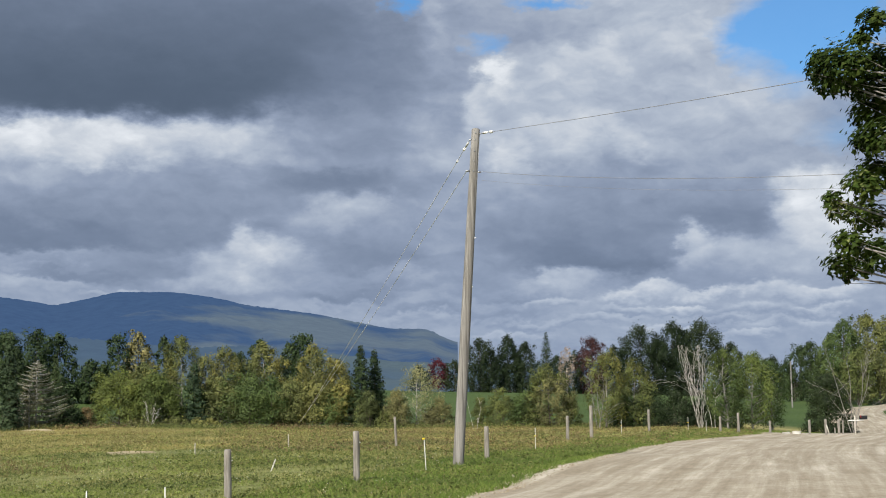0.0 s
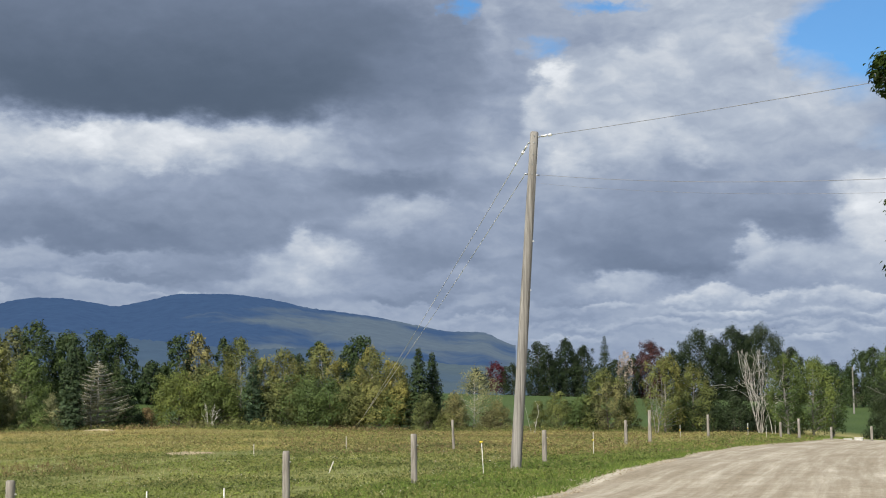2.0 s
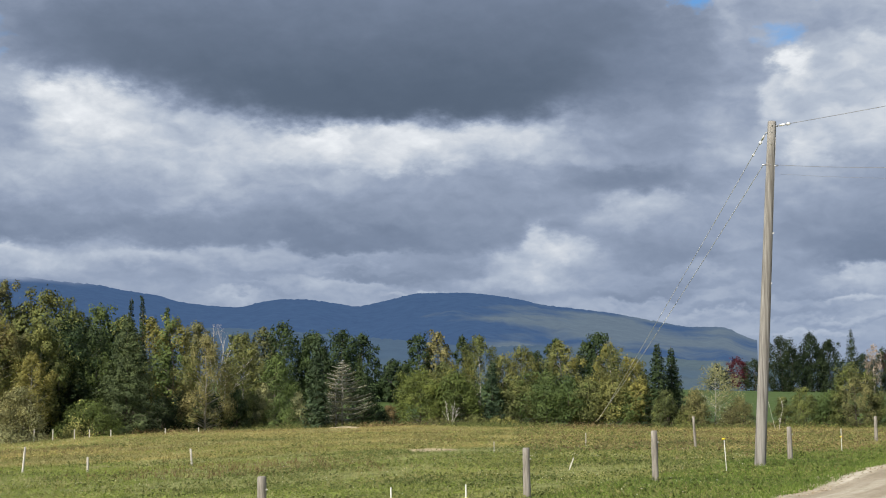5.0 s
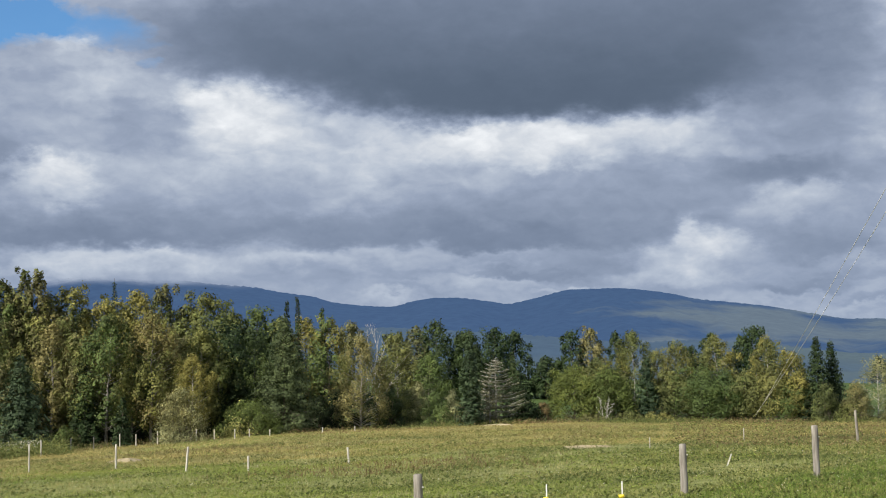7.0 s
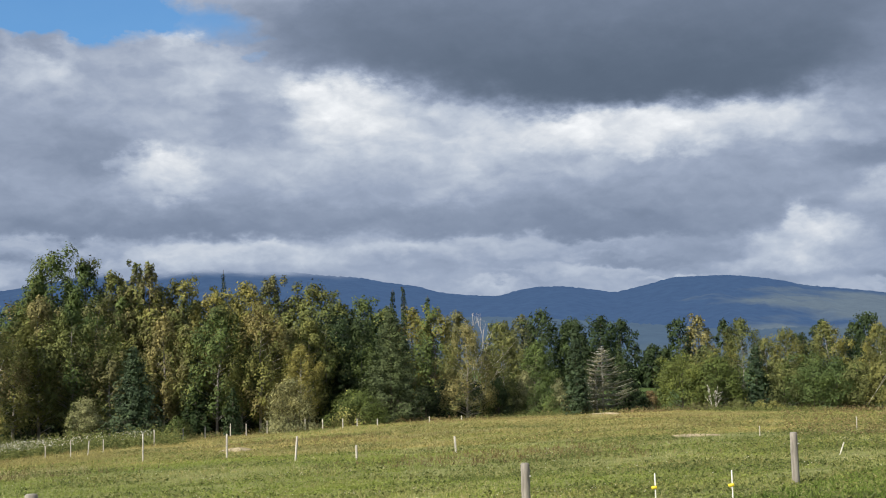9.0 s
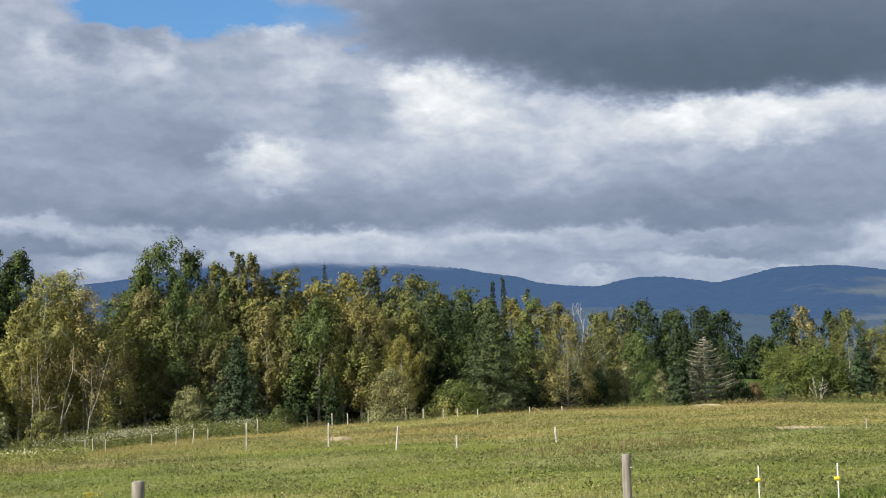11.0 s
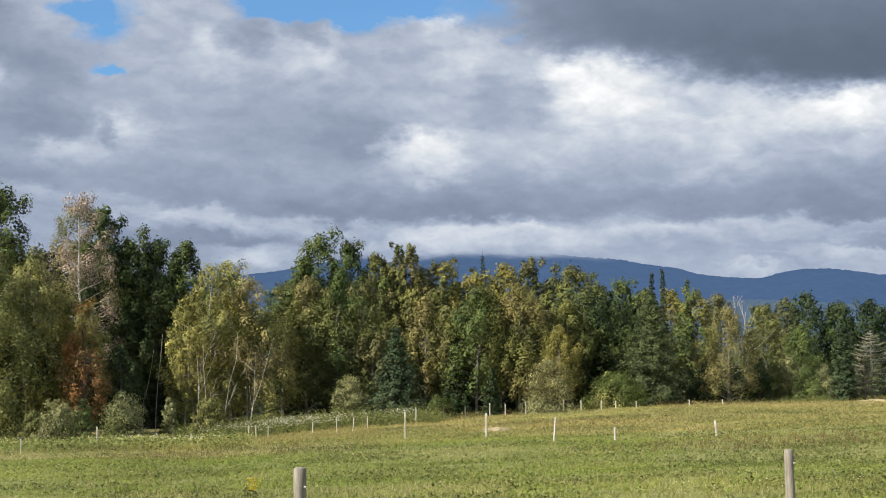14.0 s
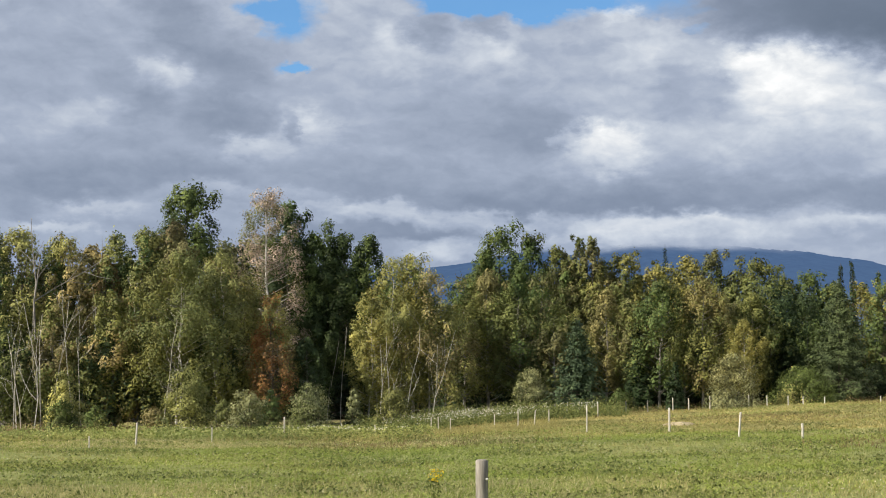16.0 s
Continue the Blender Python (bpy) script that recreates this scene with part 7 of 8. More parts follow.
# ---- utility poles and wires ----
def utility_pole(x, y, height, lean, r0=0.16, r1=0.115, label="weathered grey-brown wooden utility pole leaning slightly"):
    top = empty("utility_pole", x, y)
    bm = bmesh.new()
    round_bar(bm, (0, 0, -0.6), (lean * height, 0, height), r0, r1, 14, 16, POSTS, 0.025)
    part("shaft", bm, WOOD_POLE, top)
    return tagged(top, label, "utility pole", "utility poles")


def rod_part(name, p, q, r, mat, parent, label="", r1=None, sides=8):
    bm = bmesh.new()
    round_bar(bm, p, q, r, r if r1 is None else r1, sides, 3)
    return part(name, bm, mat, parent, label)


PX, PY = 0.27, 40.00
PH, PLEAN = 9.47, 0.0758
pole = utility_pole(PX, PY, PH, PLEAN)
for share in (0.985, 0.965, 0.93, 0.90, 0.87):
    rod_part("bolt", (PLEAN * PH * share, -0.10, PH * share), (PLEAN * PH * share, -0.135, PH * share), 0.018, STEEL, pole, "rusty through bolt")
for side, share in ((1, 0.868), (-1, 0.872)):
    c = PLEAN * PH * share
    rod_part("bracket", (c + side * 0.10, -0.03, PH * share), (c + side * 0.22, -0.03, PH * share), 0.025, STEEL, pole, "steel cable bracket")
for side, share in ((1, 0.984), (-1, 0.966)):
    c = PLEAN * PH * share
    rod_part("bracket", (c + side * 0.09, -0.03, PH * share), (c + side * 0.17, -0.03, PH * share), 0.022, STEEL, pole, "steel eye bolt")
for share in (0.67, 0.525, 0.30):
    c = PLEAN * PH * share
    rod_part("clip", (c + 0.125, -0.05, PH * share), (c + 0.175, -0.05, PH * share + 0.01), 0.018, PORCELAIN, pole, "small white cable clip")
ground_wire = bmesh.new()
round_bar(ground_wire, (0.155, -0.06, 0.1), (PLEAN * PH * 0.95 + 0.118, -0.05, PH * 0.95), 0.008, 0.008, 5, 12)
part("ground_wire", ground_wire, WIRE, pole, "thin grey ground wire")

utility_pole(12.90, 17.82, 8.2, 0.0, label="wooden utility pole beside the road")
utility_pole(52.49, 218.79, 6.96, 0.0, 0.13, 0.10, label="distant grey wooden utility pole on the slope")
anchor = fence_post(-12.10, 118.38, 1.1, radius=0.09, label="short wooden anchor post in the bushes", insulators=0)


def wire(name, p, q, sag, radius, label, group, beads=(), mat=WIRE):
    """A strung wire from p to q with its sag; beads are insulators at shares of its length."""
    p, q = np.array(p), np.array(q)
    t = np.linspace(0, 1, 40)[:, None]
    line = p + (q - p) * t
    line[:, 2] -= 4 * sag * (t * (1 - t))[:, 0]
    v, f = tube(line, np.full(40, radius), 5)
    mid = Vector(p)
    ob = new(name, mesh_from(name, v - p, f, [mat], smooth=True))
    ob.location = mid
    for a, b, r in beads:
        at = [p + (q - p) * s - np.array([0, 0, 4 * sag * s * (1 - s)]) - p for s in (a, b)]
        rod_part("insulator", at[0], at[1], r, PORCELAIN, ob, "white strain insulator", r * 0.8)
    return tagged(ob, label, "wire", group)


TOPX, TOPZ = PX + PLEAN * PH, gz(PX, PY) + PH
UP_R, UP_L = (TOPX + 0.15, PY - 0.03, TOPZ - 0.14), (TOPX - 0.17, PY - 0.03, TOPZ - 0.32)
LO_R, LO_L = (TOPX + 0.15, PY - 0.03, TOPZ - 1.24), (TOPX - 0.27, PY - 0.03, TOPZ - 1.20)
wire("power_line", UP_R, (13.07, 17.69, 7.20), 0.12, 0.008, "thin grey power line strung to the roadside pole", "overhead wires", ((0.004, 0.015, 0.035), (0.020, 0.025, 0.045)))
wire("telephone_line", LO_R, (12.94, 17.79, 5.09), 0.42, 0.006, "thin dark telephone line strung along the road", "overhead wires")
wire("telephone_line", (LO_R[0], LO_R[1], LO_R[2] - 0.25), (12.92, 17.81, 4.80), 0.42, 0.003, "very thin dark telephone line along the road", "overhead wires")
wire("power_line", UP_L, (-12.05, 118.39, 0.71), 0.10, 0.010, "thin pale power line falling across the pasture", "overhead wires", ((0.004, 0.009, 0.03), (0.011, 0.013, 0.045), (0.026, 0.028, 0.035)), mat=PALE_WIRE)
wire("telephone_line", LO_L, (-12.19, 118.37, 0.71), 0.25, 0.010, "thin pale cable falling across the pasture", "overhead wires", mat=PALE_WIRE)

# ---- roadside things ----
def mailbox(x, y, s=1.0):
    top = empty("mailbox", x, y)
    rod_part("post", (0, 0, -0.3), (0, 0, 1.2), 0.045, WHITE_STAKE, top, "white wooden post", 0.05)
    bm = bmesh.new()
    bmesh.ops.create_cube(bm, size=1.0, matrix=Matrix.Translation((0.08, 0, 0.92)) @ Matrix.Diagonal((0.95, 0.06, 0.06, 1)))
    bmesh.ops.bevel(bm, geom=bm.edges[:], offset=0.012, segments=2, affect="EDGES")
    part("arm", bm, WHITE_PAINT, top, "white wooden cross arm")
    bm = bmesh.new()
    section = [(-0.1, 0.0), (0.1, 0.0), (0.1, 0.13)] + [(0.1 * math.cos(k * math.pi / 8), 0.13 + 0.1 * math.sin(k * math.pi / 8)) for k in range(1, 8)] + [(-0.1, 0.13)]
    ends = [[bm.verts.new((0.28 + dx, yy, 0.97 + zz)) for yy, zz in section] for dx in (0.0, 0.46)]
    for k in range(len(section)):
        bm.faces.new((ends[0][k], ends[0][(k + 1) % len(section)], ends[1][(k + 1) % len(section)], ends[1][k]))
    bm.faces.new(ends[0][::-1])
    bm.faces.new(ends[1])
    box = part("box", bm, BLACK_PAINT, top, "black sheet-metal letter box")
    bm = bmesh.new()
    bmesh.ops.create_cube(bm, size=1.0, matrix=Matrix.Translation((0.34, -0.108, 1.16)) @ Matrix.Diagonal((0.03, 0.012, 0.16, 1)))
    flag = part("flag", bm, plain("red_paint", (0.5, 0.03, 0.02)), box, "small red flag")
    return tagged(top, "black mailbox on a white wooden post", "mailbox")


mailbox(24.75, 87.57)


def tub(x, y, long, high, turn):
    """A low white feed tub with a rolled rim."""
    top = empty("feed_tub", x, y, None, turn)
    bm = bmesh.new()
    rings = []
    for r, z in ((0.80, 0.0), (0.86, 0.35), (0.95, 0.93), (1.0, 0.96), (1.0, 1.0), (0.92, 1.0), (0.82, 0.3), (0.78, 0.12)):
        rings.append([bm.verts.new((math.copysign(abs(math.cos(a)) ** 0.5, math.cos(a)) * r * long / 2, math.copysign(abs(math.sin(a)) ** 0.5, math.sin(a)) * r * 0.22, z * high)) for a in [k * 6.28318 / 20 + 0.01 for k in range(20)]])
    for a, b in zip(rings, rings[1:]):
        for k in range(20):
            bm.faces.new((a[k], a[(k + 1) % 20], b[(k + 1) % 20], b[k])).smooth = True
    bm.faces.new(rings[0][::-1])
    bm.faces.new(rings[-1])
    part("tub_shell", bm, WHITE_PAINT, top)
    return tagged(top, "low white plastic feed tub in the roadside grass", "tub", "feed tubs")


tub(20.57, 87.62, 0.48, 0.16, 8)
tub(21.18, 87.47, 0.56, 0.24, -5)
stake(-5.01, 40.69, 0.34, radius=0.022, lean=0.62, label="short white stake leaning over in the grass")
stake(-9.45, 54.44, 0.42, radius=0.02, label="short pale stake in the dry grass")
stake(-6.59, 60.39, 0.55, radius=0.02, label="short pale stake in the dry grass")


def bare_patch(x, y, long, wide, high):
    """A low heap of pale bare earth."""
    n, m = 26, 9
    rng = np.random.default_rng(int(abs(x * 10)))
    v = [(0, 0, high)]
    for r in range(1, m):
        for k in range(n):
            a = 6.28318 * k / n
            e = r / (m - 1) * (1 + 0.18 * math.sin(3 * a + x) + 0.1 * math.sin(7 * a))
            v.append((math.cos(a) * e * long / 2, math.sin(a) * e * wide / 2, high * (1 - (r / (m - 1)) ** 2) + rng.uniform(-0.02, 0.03) - 0.04 * (r == m - 1)))
    f = [(1 + (r - 1) * n + k, 1 + (r - 1) * n + (k + 1) % n, 1 + r * n + (k + 1) % n, 1 + r * n + k) for r in range(1, m - 1) for k in range(n)]
    f += [(0, 1 + k, 1 + (k + 1) % n, 0) for k in range(n)]
    me = bpy.data.meshes.new("bare_earth")
    me.from_pydata([(p[0], p[1], p[2] + gz(x + p[0], y + p[1]) - gz(x, y)) for p in v], [], [q if len(set(q)) == 4 else q[:3] for q in f])
    me.materials.append(EARTH)
    ob = new("bare_earth", me)
    ob.location = (x, y, gz(x, y) + 0.02)
    return tagged(ob, "low patch of pale bare earth in the pasture", "earth", "bare earth patches")


EARTH = bark_material("pale_earth", (0.24, 0.20, 0.12), (0.42, 0.35, 0.22), 3.0, (1, 1, 1), 0.8)
bare_patch(-12.16, 55.43, 1.7, 1.6, 0.05)
bare_patch(-34.05, 58.28, 1.5, 1.8, 0.16)
bare_patch(-28.27, 100.08, 2.6, 1.6, 0.12)


# ---- the maple by the road ----
def maple():
    """A large maple: trunk, limbs to each bough, and boughs of separate leaves."""
    rng = np.random.default_rng(77)
    mx, my = 9.7, 22.7
    top = empty("maple_tree", mx, my)
    base = np.array([mx, my, gz(mx, my)])
    h = np.linspace(-0.3, 9.0, 10)
    path = np.stack([0.25 * np.sin(h * 0.4), 0.15 * np.cos(h * 0.5), h], 1)
    rad = 0.28 * (1 - 0.88 * np.clip(h, 0, 20) / 9.5)
    rad[0] *= 1.4
    wood = [tube(path, rad, 12)]
    lobes = []

    def bough(bx, by, bz, r):
        end = np.array([bx, by, bz]) - base
        zs = max(2.6, end[2] - 0.55 * math.hypot(end[0], end[1]))
        start = np.array([np.interp(zs, h, path[:, 0]), np.interp(zs, h, path[:, 1]), zs])
        mid = (start + end) / 2 + np.array([0, 0, 0.18]) + rng.normal(size=3) * 0.12
        wood.append(tube([start, mid, end, end + (end - mid) * 0.08], [0.05, 0.026, 0.011, 0.004], 6))
        for k in range(2):
            tip = end + rng.normal(size=3) * r * 0.6
            wood.append(tube([mid, (mid + tip) / 2 + rng.normal(size=3) * 0.08, tip], [0.010, 0.007, 0.003], 5))
        lobes.append((end, r))

    bough(6.59, 23.08, 7.17, 0.49)
    bough(6.48, 23.94, 7.52, 0.23)
    bough(6.76, 24.69, 7.25, 0.27)
    bough(6.26, 23.58, 7.22, 0.18)
    bough(7.22, 24.15, 7.91, 0.21)
    bough(7.10, 22.93, 7.90, 0.27)
    bough(7.34, 23.69, 7.35, 0.39)
    bough(7.45, 24.49, 6.69, 0.41)
    bough(6.99, 23.38, 5.97, 0.29)
    bough(7.54, 24.04, 6.94, 0.31)
    bough(6.78, 23.02, 5.19, 0.32)
    bough(7.27, 23.71, 5.48, 0.39)
    bough(6.83, 24.67, 5.05, 0.25)
    bough(6.43, 23.54, 5.07, 0.16)
    bough(7.18, 24.16, 4.82, 0.37)
    bough(6.55, 23.09, 4.26, 0.29)
    bough(6.61, 23.90, 3.99, 0.25)
    bough(7.15, 24.58, 4.05, 0.29)
    bough(7.09, 23.35, 4.11, 0.33)
    bough(6.85, 24.25, 3.83, 0.12)
    bough(7.15, 22.91, 5.95, 0.39)
    bough(7.02, 23.79, 7.04, 0.34)
    for k in range(46):
        a, z = rng.uniform(-1.7, 1.9), rng.uniform(3.9, 9.6)
        reach = 3.4 * math.sqrt(max(0.05, 1 - ((z - 6.6) / 4.2) ** 2)) * rng.uniform(0.5, 1.0)
        bough(base[0] + math.cos(a) * reach, base[1] + math.sin(a) * reach, base[2] + z, rng.uniform(0.45, 0.75))
    pts, nrm, size = foliage(lobes, 66000, 0.105, rng, 3.0)
    v, f = leaves(pts, unit(nrm + np.array([0, 0, 0.5])), size, size * rng.uniform(0.75, 1.05, len(pts)), rng)
    index = two_tone(pts, rng, 0.12, 5)
    wv, wf = gather(wood)
    child("trunk", mesh_from("trunk", wv, wf, [BARK["grey"]], smooth=True), top)
    child("crown", mesh_from("crown", v, f, [LEAF["maple"], LEAF["olive"]], index), top)
    tagged(top, "large dark green maple overhanging the road", "tree")


maple()


# ---- grass ----
def tufts(name, label, xy, blades, high, wide, mat, seed, lean=0.5, category="grass"):
    """Grass tufts at the given places, each of a few bent blades."""
    rng = np.random.default_rng(seed)
    n = len(xy)
    x, y = np.repeat(xy[:, 0], blades), np.repeat(xy[:, 1], blades)
    m = n * blades
    x, y = x + rng.normal(size=m) * 0.07, y + rng.normal(size=m) * 0.07
    z = ground(x, y) - 0.02
    hh = np.repeat(rng.uniform(0.55, 1.25, n), blades) * high * rng.uniform(0.5, 1.15, m)
    a = rng.uniform(0, 6.283, m)
    b = rng.uniform(0, 6.283, m)
    k = hh * lean * rng.uniform(0.1, 1.0, m)
    w = wide * rng.uniform(0.6, 1.3, m) / 2
    base = np.stack([x, y, z], 1)
    side = np.stack([np.cos(a) * w, np.sin(a) * w, np.zeros(m)], 1)
    tip = base + np.stack([np.cos(b) * k, np.sin(b) * k, hh], 1)
    v = np.stack([base - side, base + side, tip], 1).reshape(-1, 3)
    ob = new(name, mesh_from(name, v, np.arange(3 * m).reshape(m, 3), [mat]))
    return tagged(ob, label, category, kind="stuff")


def scatter(count, a0, a1, d0, d1, seed, power=1.0, clump=0.0, size=0.1, shift=0.0):
    """Places between two bearings and two distances, thinner with distance, in patches if clump is set; none on the road."""
    rng = np.random.default_rng(seed)
    a = np.radians(rng.uniform(a0, a1, count * 3))
    u = rng.uniform(size=count * 3)
    q = 2.0 - power
    d = (d0 ** q + u * (d1 ** q - d0 ** q)) ** (1 / q)
    x, y = -np.sin(a) * d, np.cos(a) * d
    off, half = road_offset(x, y)
    keep = off > half + rng.uniform(-0.25, 0.5, len(x))
    if clump:
        f = np.sin(x * size * 2.1 + shift) + np.sin(y * size * 1.7 + 2 * shift) + np.sin((x + y) * size * 1.3 + 1) + np.sin((x - 0.7 * y) * size * 3.1 + shift)
        keep &= f + rng.normal(size=len(x)) * 0.8 > clump
    return np.stack([x, y], 1)[keep][:count]


def verge(count, y0, y1, lo, hi, seed):
    rng = np.random.default_rng(seed)
    y = y0 * (y1 / y0) ** rng.uniform(size=count)
    s = lo + (hi - lo) * rng.uniform(size=count) ** 1.4
    cx = np.interp(y, ROAD_LINE[:, 1], ROAD_LINE[:, 0])
    slope = np.interp(y, ROAD_LINE[1:, 1], np.diff(ROAD_LINE[:, 0]) / np.maximum(0.1, np.diff(ROAD_LINE[:, 1])))
    return np.stack([cx - (road_half(y) + s) * np.sqrt(1 + slope ** 2), y], 1)


def weeds(name, label, xy, each, spread, high, size, mat, seed, category="weeds"):
    """Low leafy clumps: each a small mound of leaves that lie at all angles."""
    rng = np.random.default_rng(seed)
    n = len(xy)
    big = np.repeat(rng.uniform(0.5, 1.3, n), each)
    off = rng.normal(size=(n * each, 2)) * (spread * big)[:, None]
    x, y = np.repeat(xy[:, 0], each) + off[:, 0], np.repeat(xy[:, 1], each) + off[:, 1]
    dome = np.exp(-(off ** 2).sum(1) / (2.5 * (spread * big) ** 2))
    z = ground(x, y) + high * big * dome * rng.uniform(0.15, 1.0, n * each)
    nrm = unit(rng.normal(size=(n * each, 3)) * 0.6 + np.array([0, -0.2, 0.9]))
    s = size * rng.uniform(0.6, 1.3, n * each)
    v, f = leaves(np.stack([x, y, z], 1), nrm, s, s * rng.uniform(0.4, 0.9, n * each), rng)
    return tagged(new(name, mesh_from(name, v, f, [mat])), label, category, kind="stuff")


tufts("pasture_grass", "short green pasture grass", scatter(50000, -4, 60, 24, 80, 11, 1.2), 3, 0.07, 0.03, GRASS_GREEN, 21, 1.5)
weeds("clover", "bright green clover patches", scatter(15000, -2, 60, 24, 72, 12, 1.2, 0.4, 0.25), 7, 0.12, 0.09, 0.055, GRASS_LUSH, 22)
weeds("clover", "lush green clover and low herbs in the western pasture", scatter(13000, 24, 60, 20, 62, 57, 1.2, -0.2, 0.2, 2.0), 7, 0.13, 0.09, 0.055, GRASS_LUSH, 58)
tufts("dry_grass", "ochre seeding grass of late summer", scatter(42000, -12, 40, 60, 116, 13, 1.0), 4, 0.13, 0.05, GRASS_OCHRE, 23, 1.5)
weeds("ochre_weeds", "low ochre weeds in the dry grass", scatter(7000, -12, 40, 58, 116, 71, 1.0, 0.6, 0.2, 3.0), 8, 0.22, 0.16, 0.09, GRASS_OCHRE, 72)
weeds("green_weeds", "low yellow-green weeds in the dry grass", scatter(6000, -12, 40, 62, 116, 73, 1.0, 1.0, 0.12, 5.0), 8, 0.25, 0.14, 0.09, GRASS_GREEN, 74)
tufts("dry_grass", "ochre seeding grass in the green pasture", scatter(9000, -4, 58, 24, 70, 14, 1.2, 1.1, 0.35, 2.0), 4, 0.14, 0.015, GRASS_OCHRE, 24, 1.0)
tufts("russet_weeds", "russet dry weed stalks", scatter(7000, -6, 46, 45, 104, 15, 1.0, 1.5, 0.16, 1.0), 5, 0.20, 0.03, GRASS_RUSSET, 25, 0.9)
weeds("pasture_weeds", "dark green leafy pasture weeds", scatter(11000, -4, 58, 24, 88, 16, 1.2, 0.8, 0.5, 4.0), 8, 0.14, 0.17, 0.075, WEED_DARK, 26)
weeds("pasture_weeds", "dark leafy weeds near the road fence", scatter(6000, -4, 22, 25, 90, 91, 1.1, 0.2, 0.4, 7.0), 7, 0.14, 0.13, 0.07, WEED_DARK, 92)
weeds("russet_weeds", "russet weeds in the dry grass by the road fence", scatter(3500, -12, 9, 55, 112, 93, 1.0), 8, 0.2, 0.22, 0.09, GRASS_RUSSET, 94)
weeds("pasture_weeds", "dark weeds in the dry grass by the road fence", scatter(4500, -12, 9, 45, 112, 95, 1.0), 8, 0.2, 0.2, 0.09, WEED_DARK, 96)
tufts("tall_tufts", "coarse yellow-green grass tufts", scatter(12000, -4, 60, 24, 60, 51, 1.3, 0.6, 0.6, 5.0), 5, 0.13, 0.02, GRASS_GREEN, 52, 1.2)
tufts("straw_tufts", "pale straw seed heads scattered in the pasture", scatter(5500, -4, 60, 24, 66, 55, 1.2, 0.5, 0.3, 3.0), 4, 0.15, 0.014, GRASS_STRAW, 56, 1.0)
tufts("straw_tufts", "pale straw grass tufts near the road", scatter(5000, 30, 60, 21, 31, 53, 1.0, 0.0, 0.6, 1.0), 6, 0.17, 0.012, GRASS_STRAW, 54, 0.9)
tufts("verge_grass", "lush bright green grass on the road verge", verge(30000, 24, 108, -0.2, 4.2, 17), 4, 0.15, 0.03, GRASS_VERGE, 27, 1.2)
weeds("verge_weeds", "low leafy weeds on the road verge", verge(5000, 24, 100, 0.3, 4.5, 75), 7, 0.16, 0.16, 0.07, WEED_DARK, 76)
weeds("edge_weeds", "brown weeds below the trees", scatter(2600, -11, 34, 106, 118, 18, 1.0, 0.2, 0.2), 10, 0.35, 0.45, 0.11, GRASS_RUSSET, 28)
weeds("edge_weeds", "tall green weeds below the trees", scatter(4000, -11, 36, 106, 119, 19, 1.0, 0.2, 0.22, 3.0), 10, 0.4, 0.45, 0.12, WEED_DARK, 29)
weeds("aster_bank", "tall bank of green weeds beyond the fence", scatter(2600, 32.5, 43, 88, 104, 77, 0.8), 22, 0.4, 1.1, 0.12, WEED_DARK, 78)
weeds("meadow_weeds", "green weeds between fence and wood", scatter(4200, 40, 60, 62, 96, 20, 0.8, -0.4, 0.12, 3.0), 14, 0.4, 0.55, 0.11, GRASS_GREEN, 30)
weeds("meadow_weeds", "dark leafy weeds between fence and wood", scatter(2400, 40, 60, 60, 96, 79, 0.8, 0.6, 0.2, 2.0), 14, 0.35, 0.5, 0.11, WEED_DARK, 80)
weeds("meadow_weeds", "russet ferns and weeds before the wood", scatter(900, 47, 60, 76, 96, 81, 0.8, 0.6, 0.2, 6.0), 14, 0.4, 0.8, 0.12, GRASS_RUSSET, 82)
tufts("meadow_grass", "pale tall grass between fence and wood", scatter(12000, 35, 60, 60, 100, 31, 0.8, 0.2, 0.2, 1.0), 4, 0.28, 0.03, GRASS_OCHRE, 32, 0.9)
tufts("stubble", "short dry stubble along the fence", scatter(9000, 36, 60, 52, 62, 33, 1.0), 4, 0.1, 0.05, GRASS_STRAW, 34, 1.5)


def asters(count, a0, a1, d0, d1, high, seed, mat, label, name, size=0.06):
    xy = scatter(count, a0, a1, d0, d1, seed, 1.0, 0.5, 0.35, 2.0)
    rng = np.random.default_rng(seed)
    p = np.stack([xy[:, 0], xy[:, 1], ground(xy[:, 0], xy[:, 1]) + high * rng.uniform(0.55, 1.1, len(xy))], 1)
    v, f = leaves(p, unit(rng.normal(size=p.shape) * 0.5 + np.array([0, -0.5, 1.0])), np.full(len(p), size), np.full(len(p), size), rng)
    tagged(new(name, mesh_from(name, v, f, [mat])), label, "flowers", kind="stuff")


asters(2300, 33.5, 42, 88, 103, 0.85, 41, ASTER_WHITE, "white asters in a bank of weeds", "white_asters", 0.06)
asters(1200, 41, 50, 76, 92, 0.5, 42, ASTER_WHITE, "white asters among the meadow weeds", "white_asters", 0.06)
asters(1500, 0, 58, 27, 60, 0.12, 43, ASTER_WHITE, "white clover heads in the pasture", "clover_flowers", 0.024)


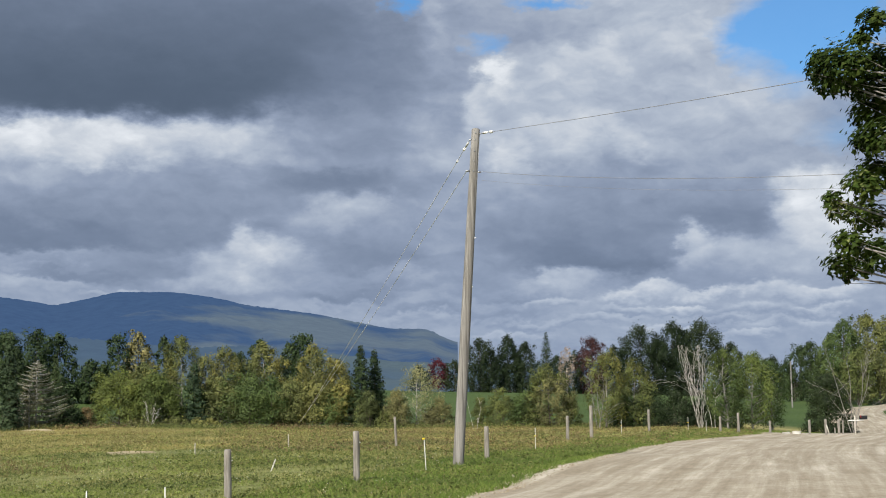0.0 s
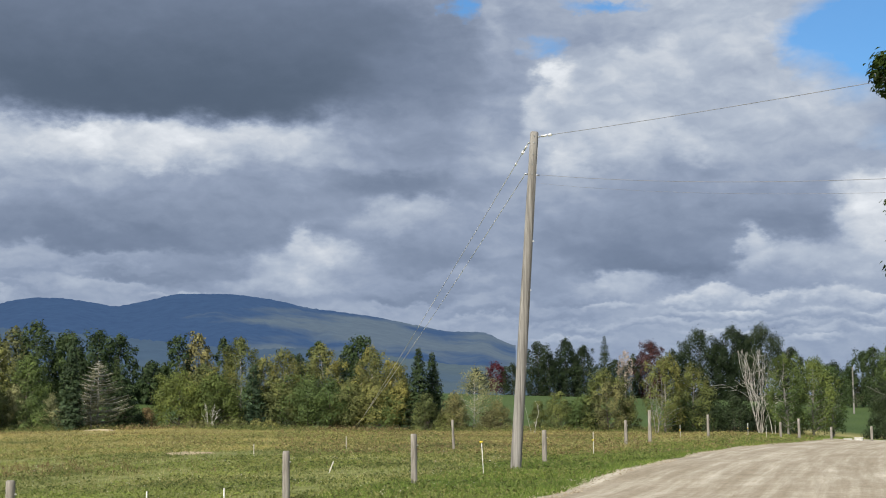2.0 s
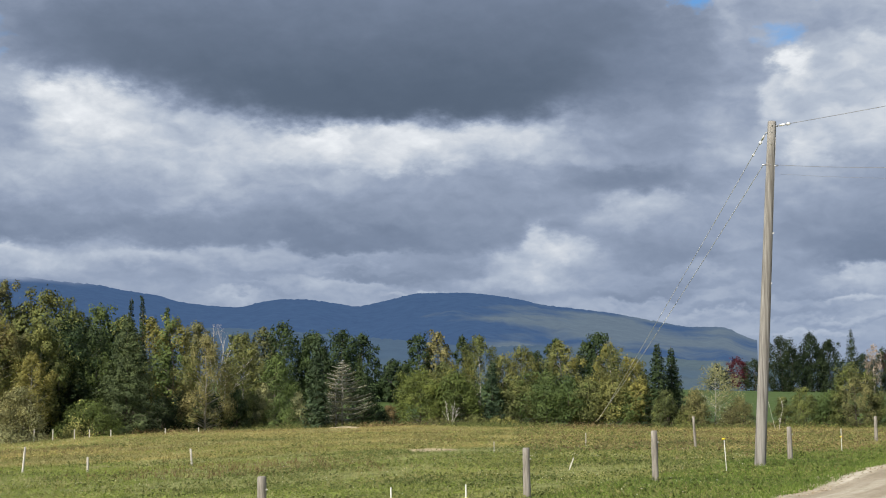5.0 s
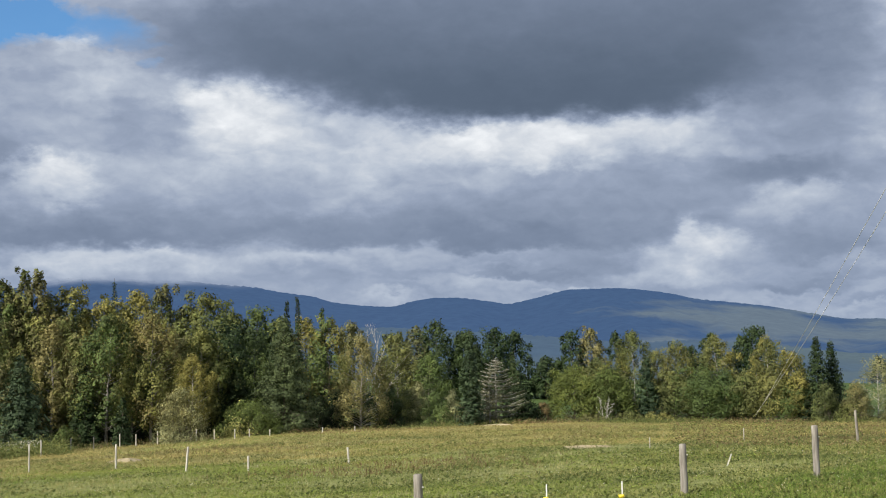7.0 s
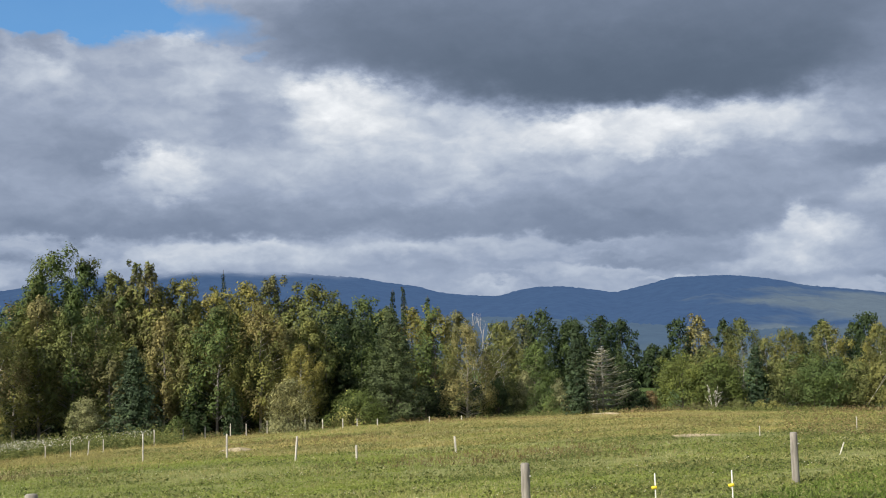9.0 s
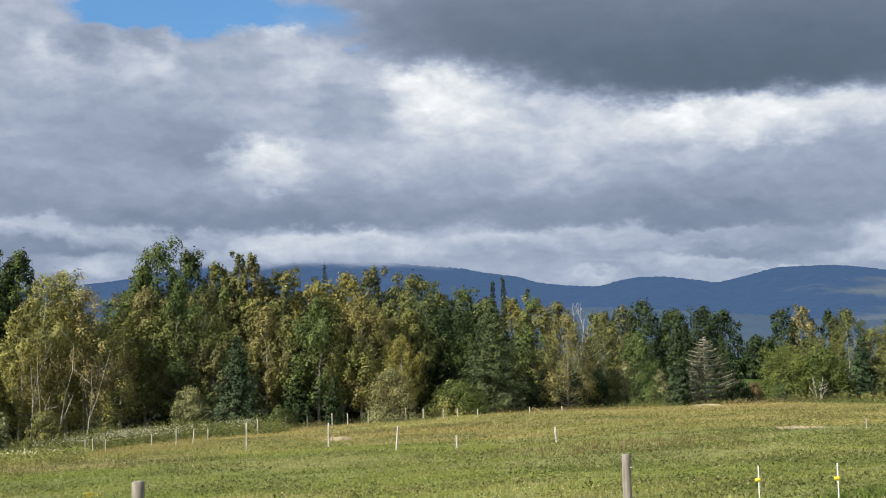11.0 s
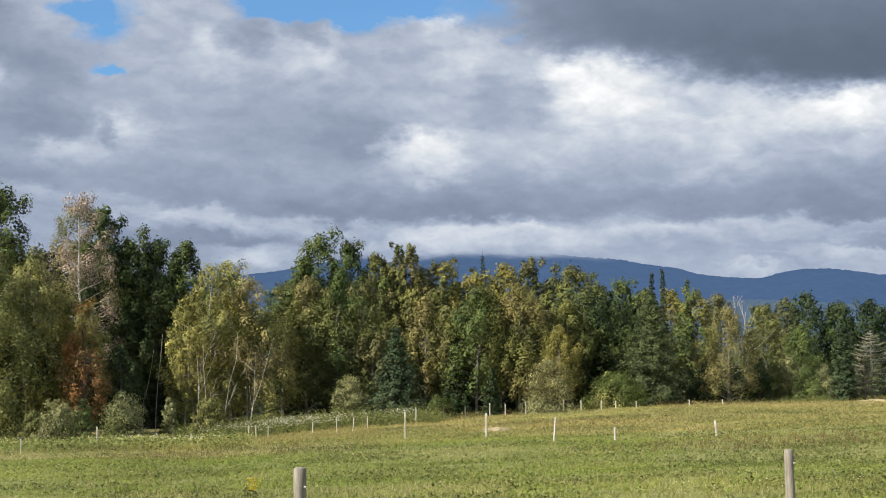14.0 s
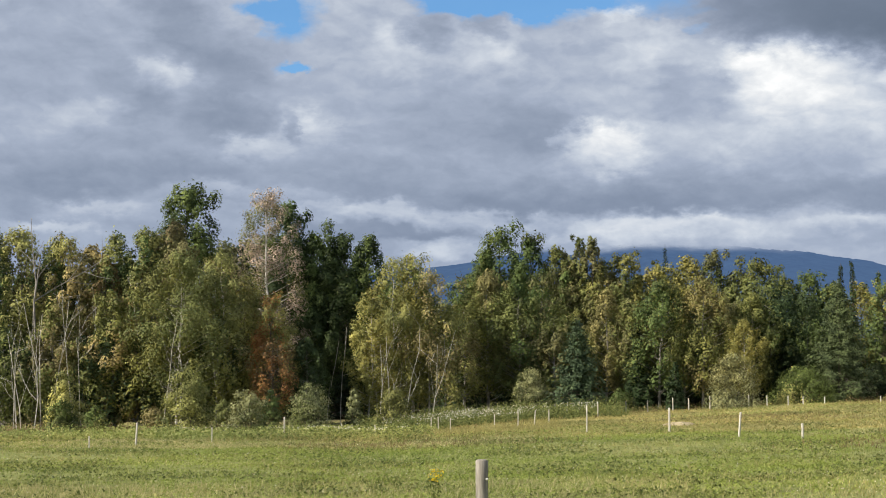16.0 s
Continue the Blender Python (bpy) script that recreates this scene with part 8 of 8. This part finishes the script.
def goldenrod(x, y):
    """One goldenrod: leafy stem with a plume of yellow flowers."""
    rng = np.random.default_rng(5)
    top = empty("goldenrod", x, y)
    v, f = tube([(0, 0, -0.05), (0.02, 0, 0.3), (0.05, 0.01, 0.62)], [0.006, 0.005, 0.003], 5)
    child("stem", mesh_from("stem", v, f, [WEED_DARK]), top)
    p = np.stack([rng.normal(size=110) * 0.08 + 0.05, rng.normal(size=110) * 0.05, 0.48 + rng.uniform(0, 0.2, 110)], 1)
    v, f = leaves(p, unit(rng.normal(size=p.shape)), 0.03, 0.025, rng)
    tagged(child("plume", mesh_from("plume", v, f, [FLOWER_YELLOW]), top), "bright yellow flower plume", kind="stuff")
    p = np.stack([rng.normal(size=60) * 0.06, rng.normal(size=60) * 0.06, rng.uniform(0.05, 0.5, 60)], 1)
    v, f = leaves(p, unit(rng.normal(size=p.shape)), 0.11, 0.03, rng)
    child("foliage", mesh_from("foliage", v, f, [WEED_DARK]), top)
    tagged(top, "single goldenrod with a yellow plume in the pasture", "flower")


goldenrod(-15.41, 18.40)


# ---- loose stones along the road ----
def stones(name, label, xy, size, mat, seed):
    """Small angular stones, each an uneven octahedron pressed into the ground."""
    rng = np.random.default_rng(seed)
    n = len(xy)
    r = size * rng.uniform(0.4, 1.4, n) ** 1.5
    base = np.stack([xy[:, 0], xy[:, 1], ground(xy[:, 0], xy[:, 1]) + 0.04 + r * 0.2], 1)
    corners = np.array([(1, 0, 0), (0, 1, 0), (-1, 0, 0), (0, -1, 0), (0, 0, 0.8), (0, 0, -0.6)], float)
    v = base[:, None] + corners[None] * r[:, None, None] * rng.uniform(0.7, 1.3, (n, 6, 1))
    tri = np.array([(0, 1, 4), (1, 2, 4), (2, 3, 4), (3, 0, 4), (1, 0, 5), (2, 1, 5), (3, 2, 5), (0, 3, 5)])
    f = (np.arange(n)[:, None, None] * 6 + tri[None]).reshape(-1, 3)
    tagged(new(name, mesh_from(name, v.reshape(-1, 3), f, [mat])), label, "stones", kind="stuff")


GRAVEL = grass_material("gravel_stones", (0.0, (0.26, 0.21, 0.15)), (0.5, (0.42, 0.36, 0.27)), (1.0, (0.56, 0.50, 0.40)))
stones("gravel", "loose gravel along the road's edge", verge(3000, 24, 100, -0.7, 0.3, 61), 0.026, GRAVEL, 62)
stones("gravel", "fine loose gravel on the road", verge(3000, 24, 90, -8.5, -0.6, 63), 0.018, GRAVEL, 64)
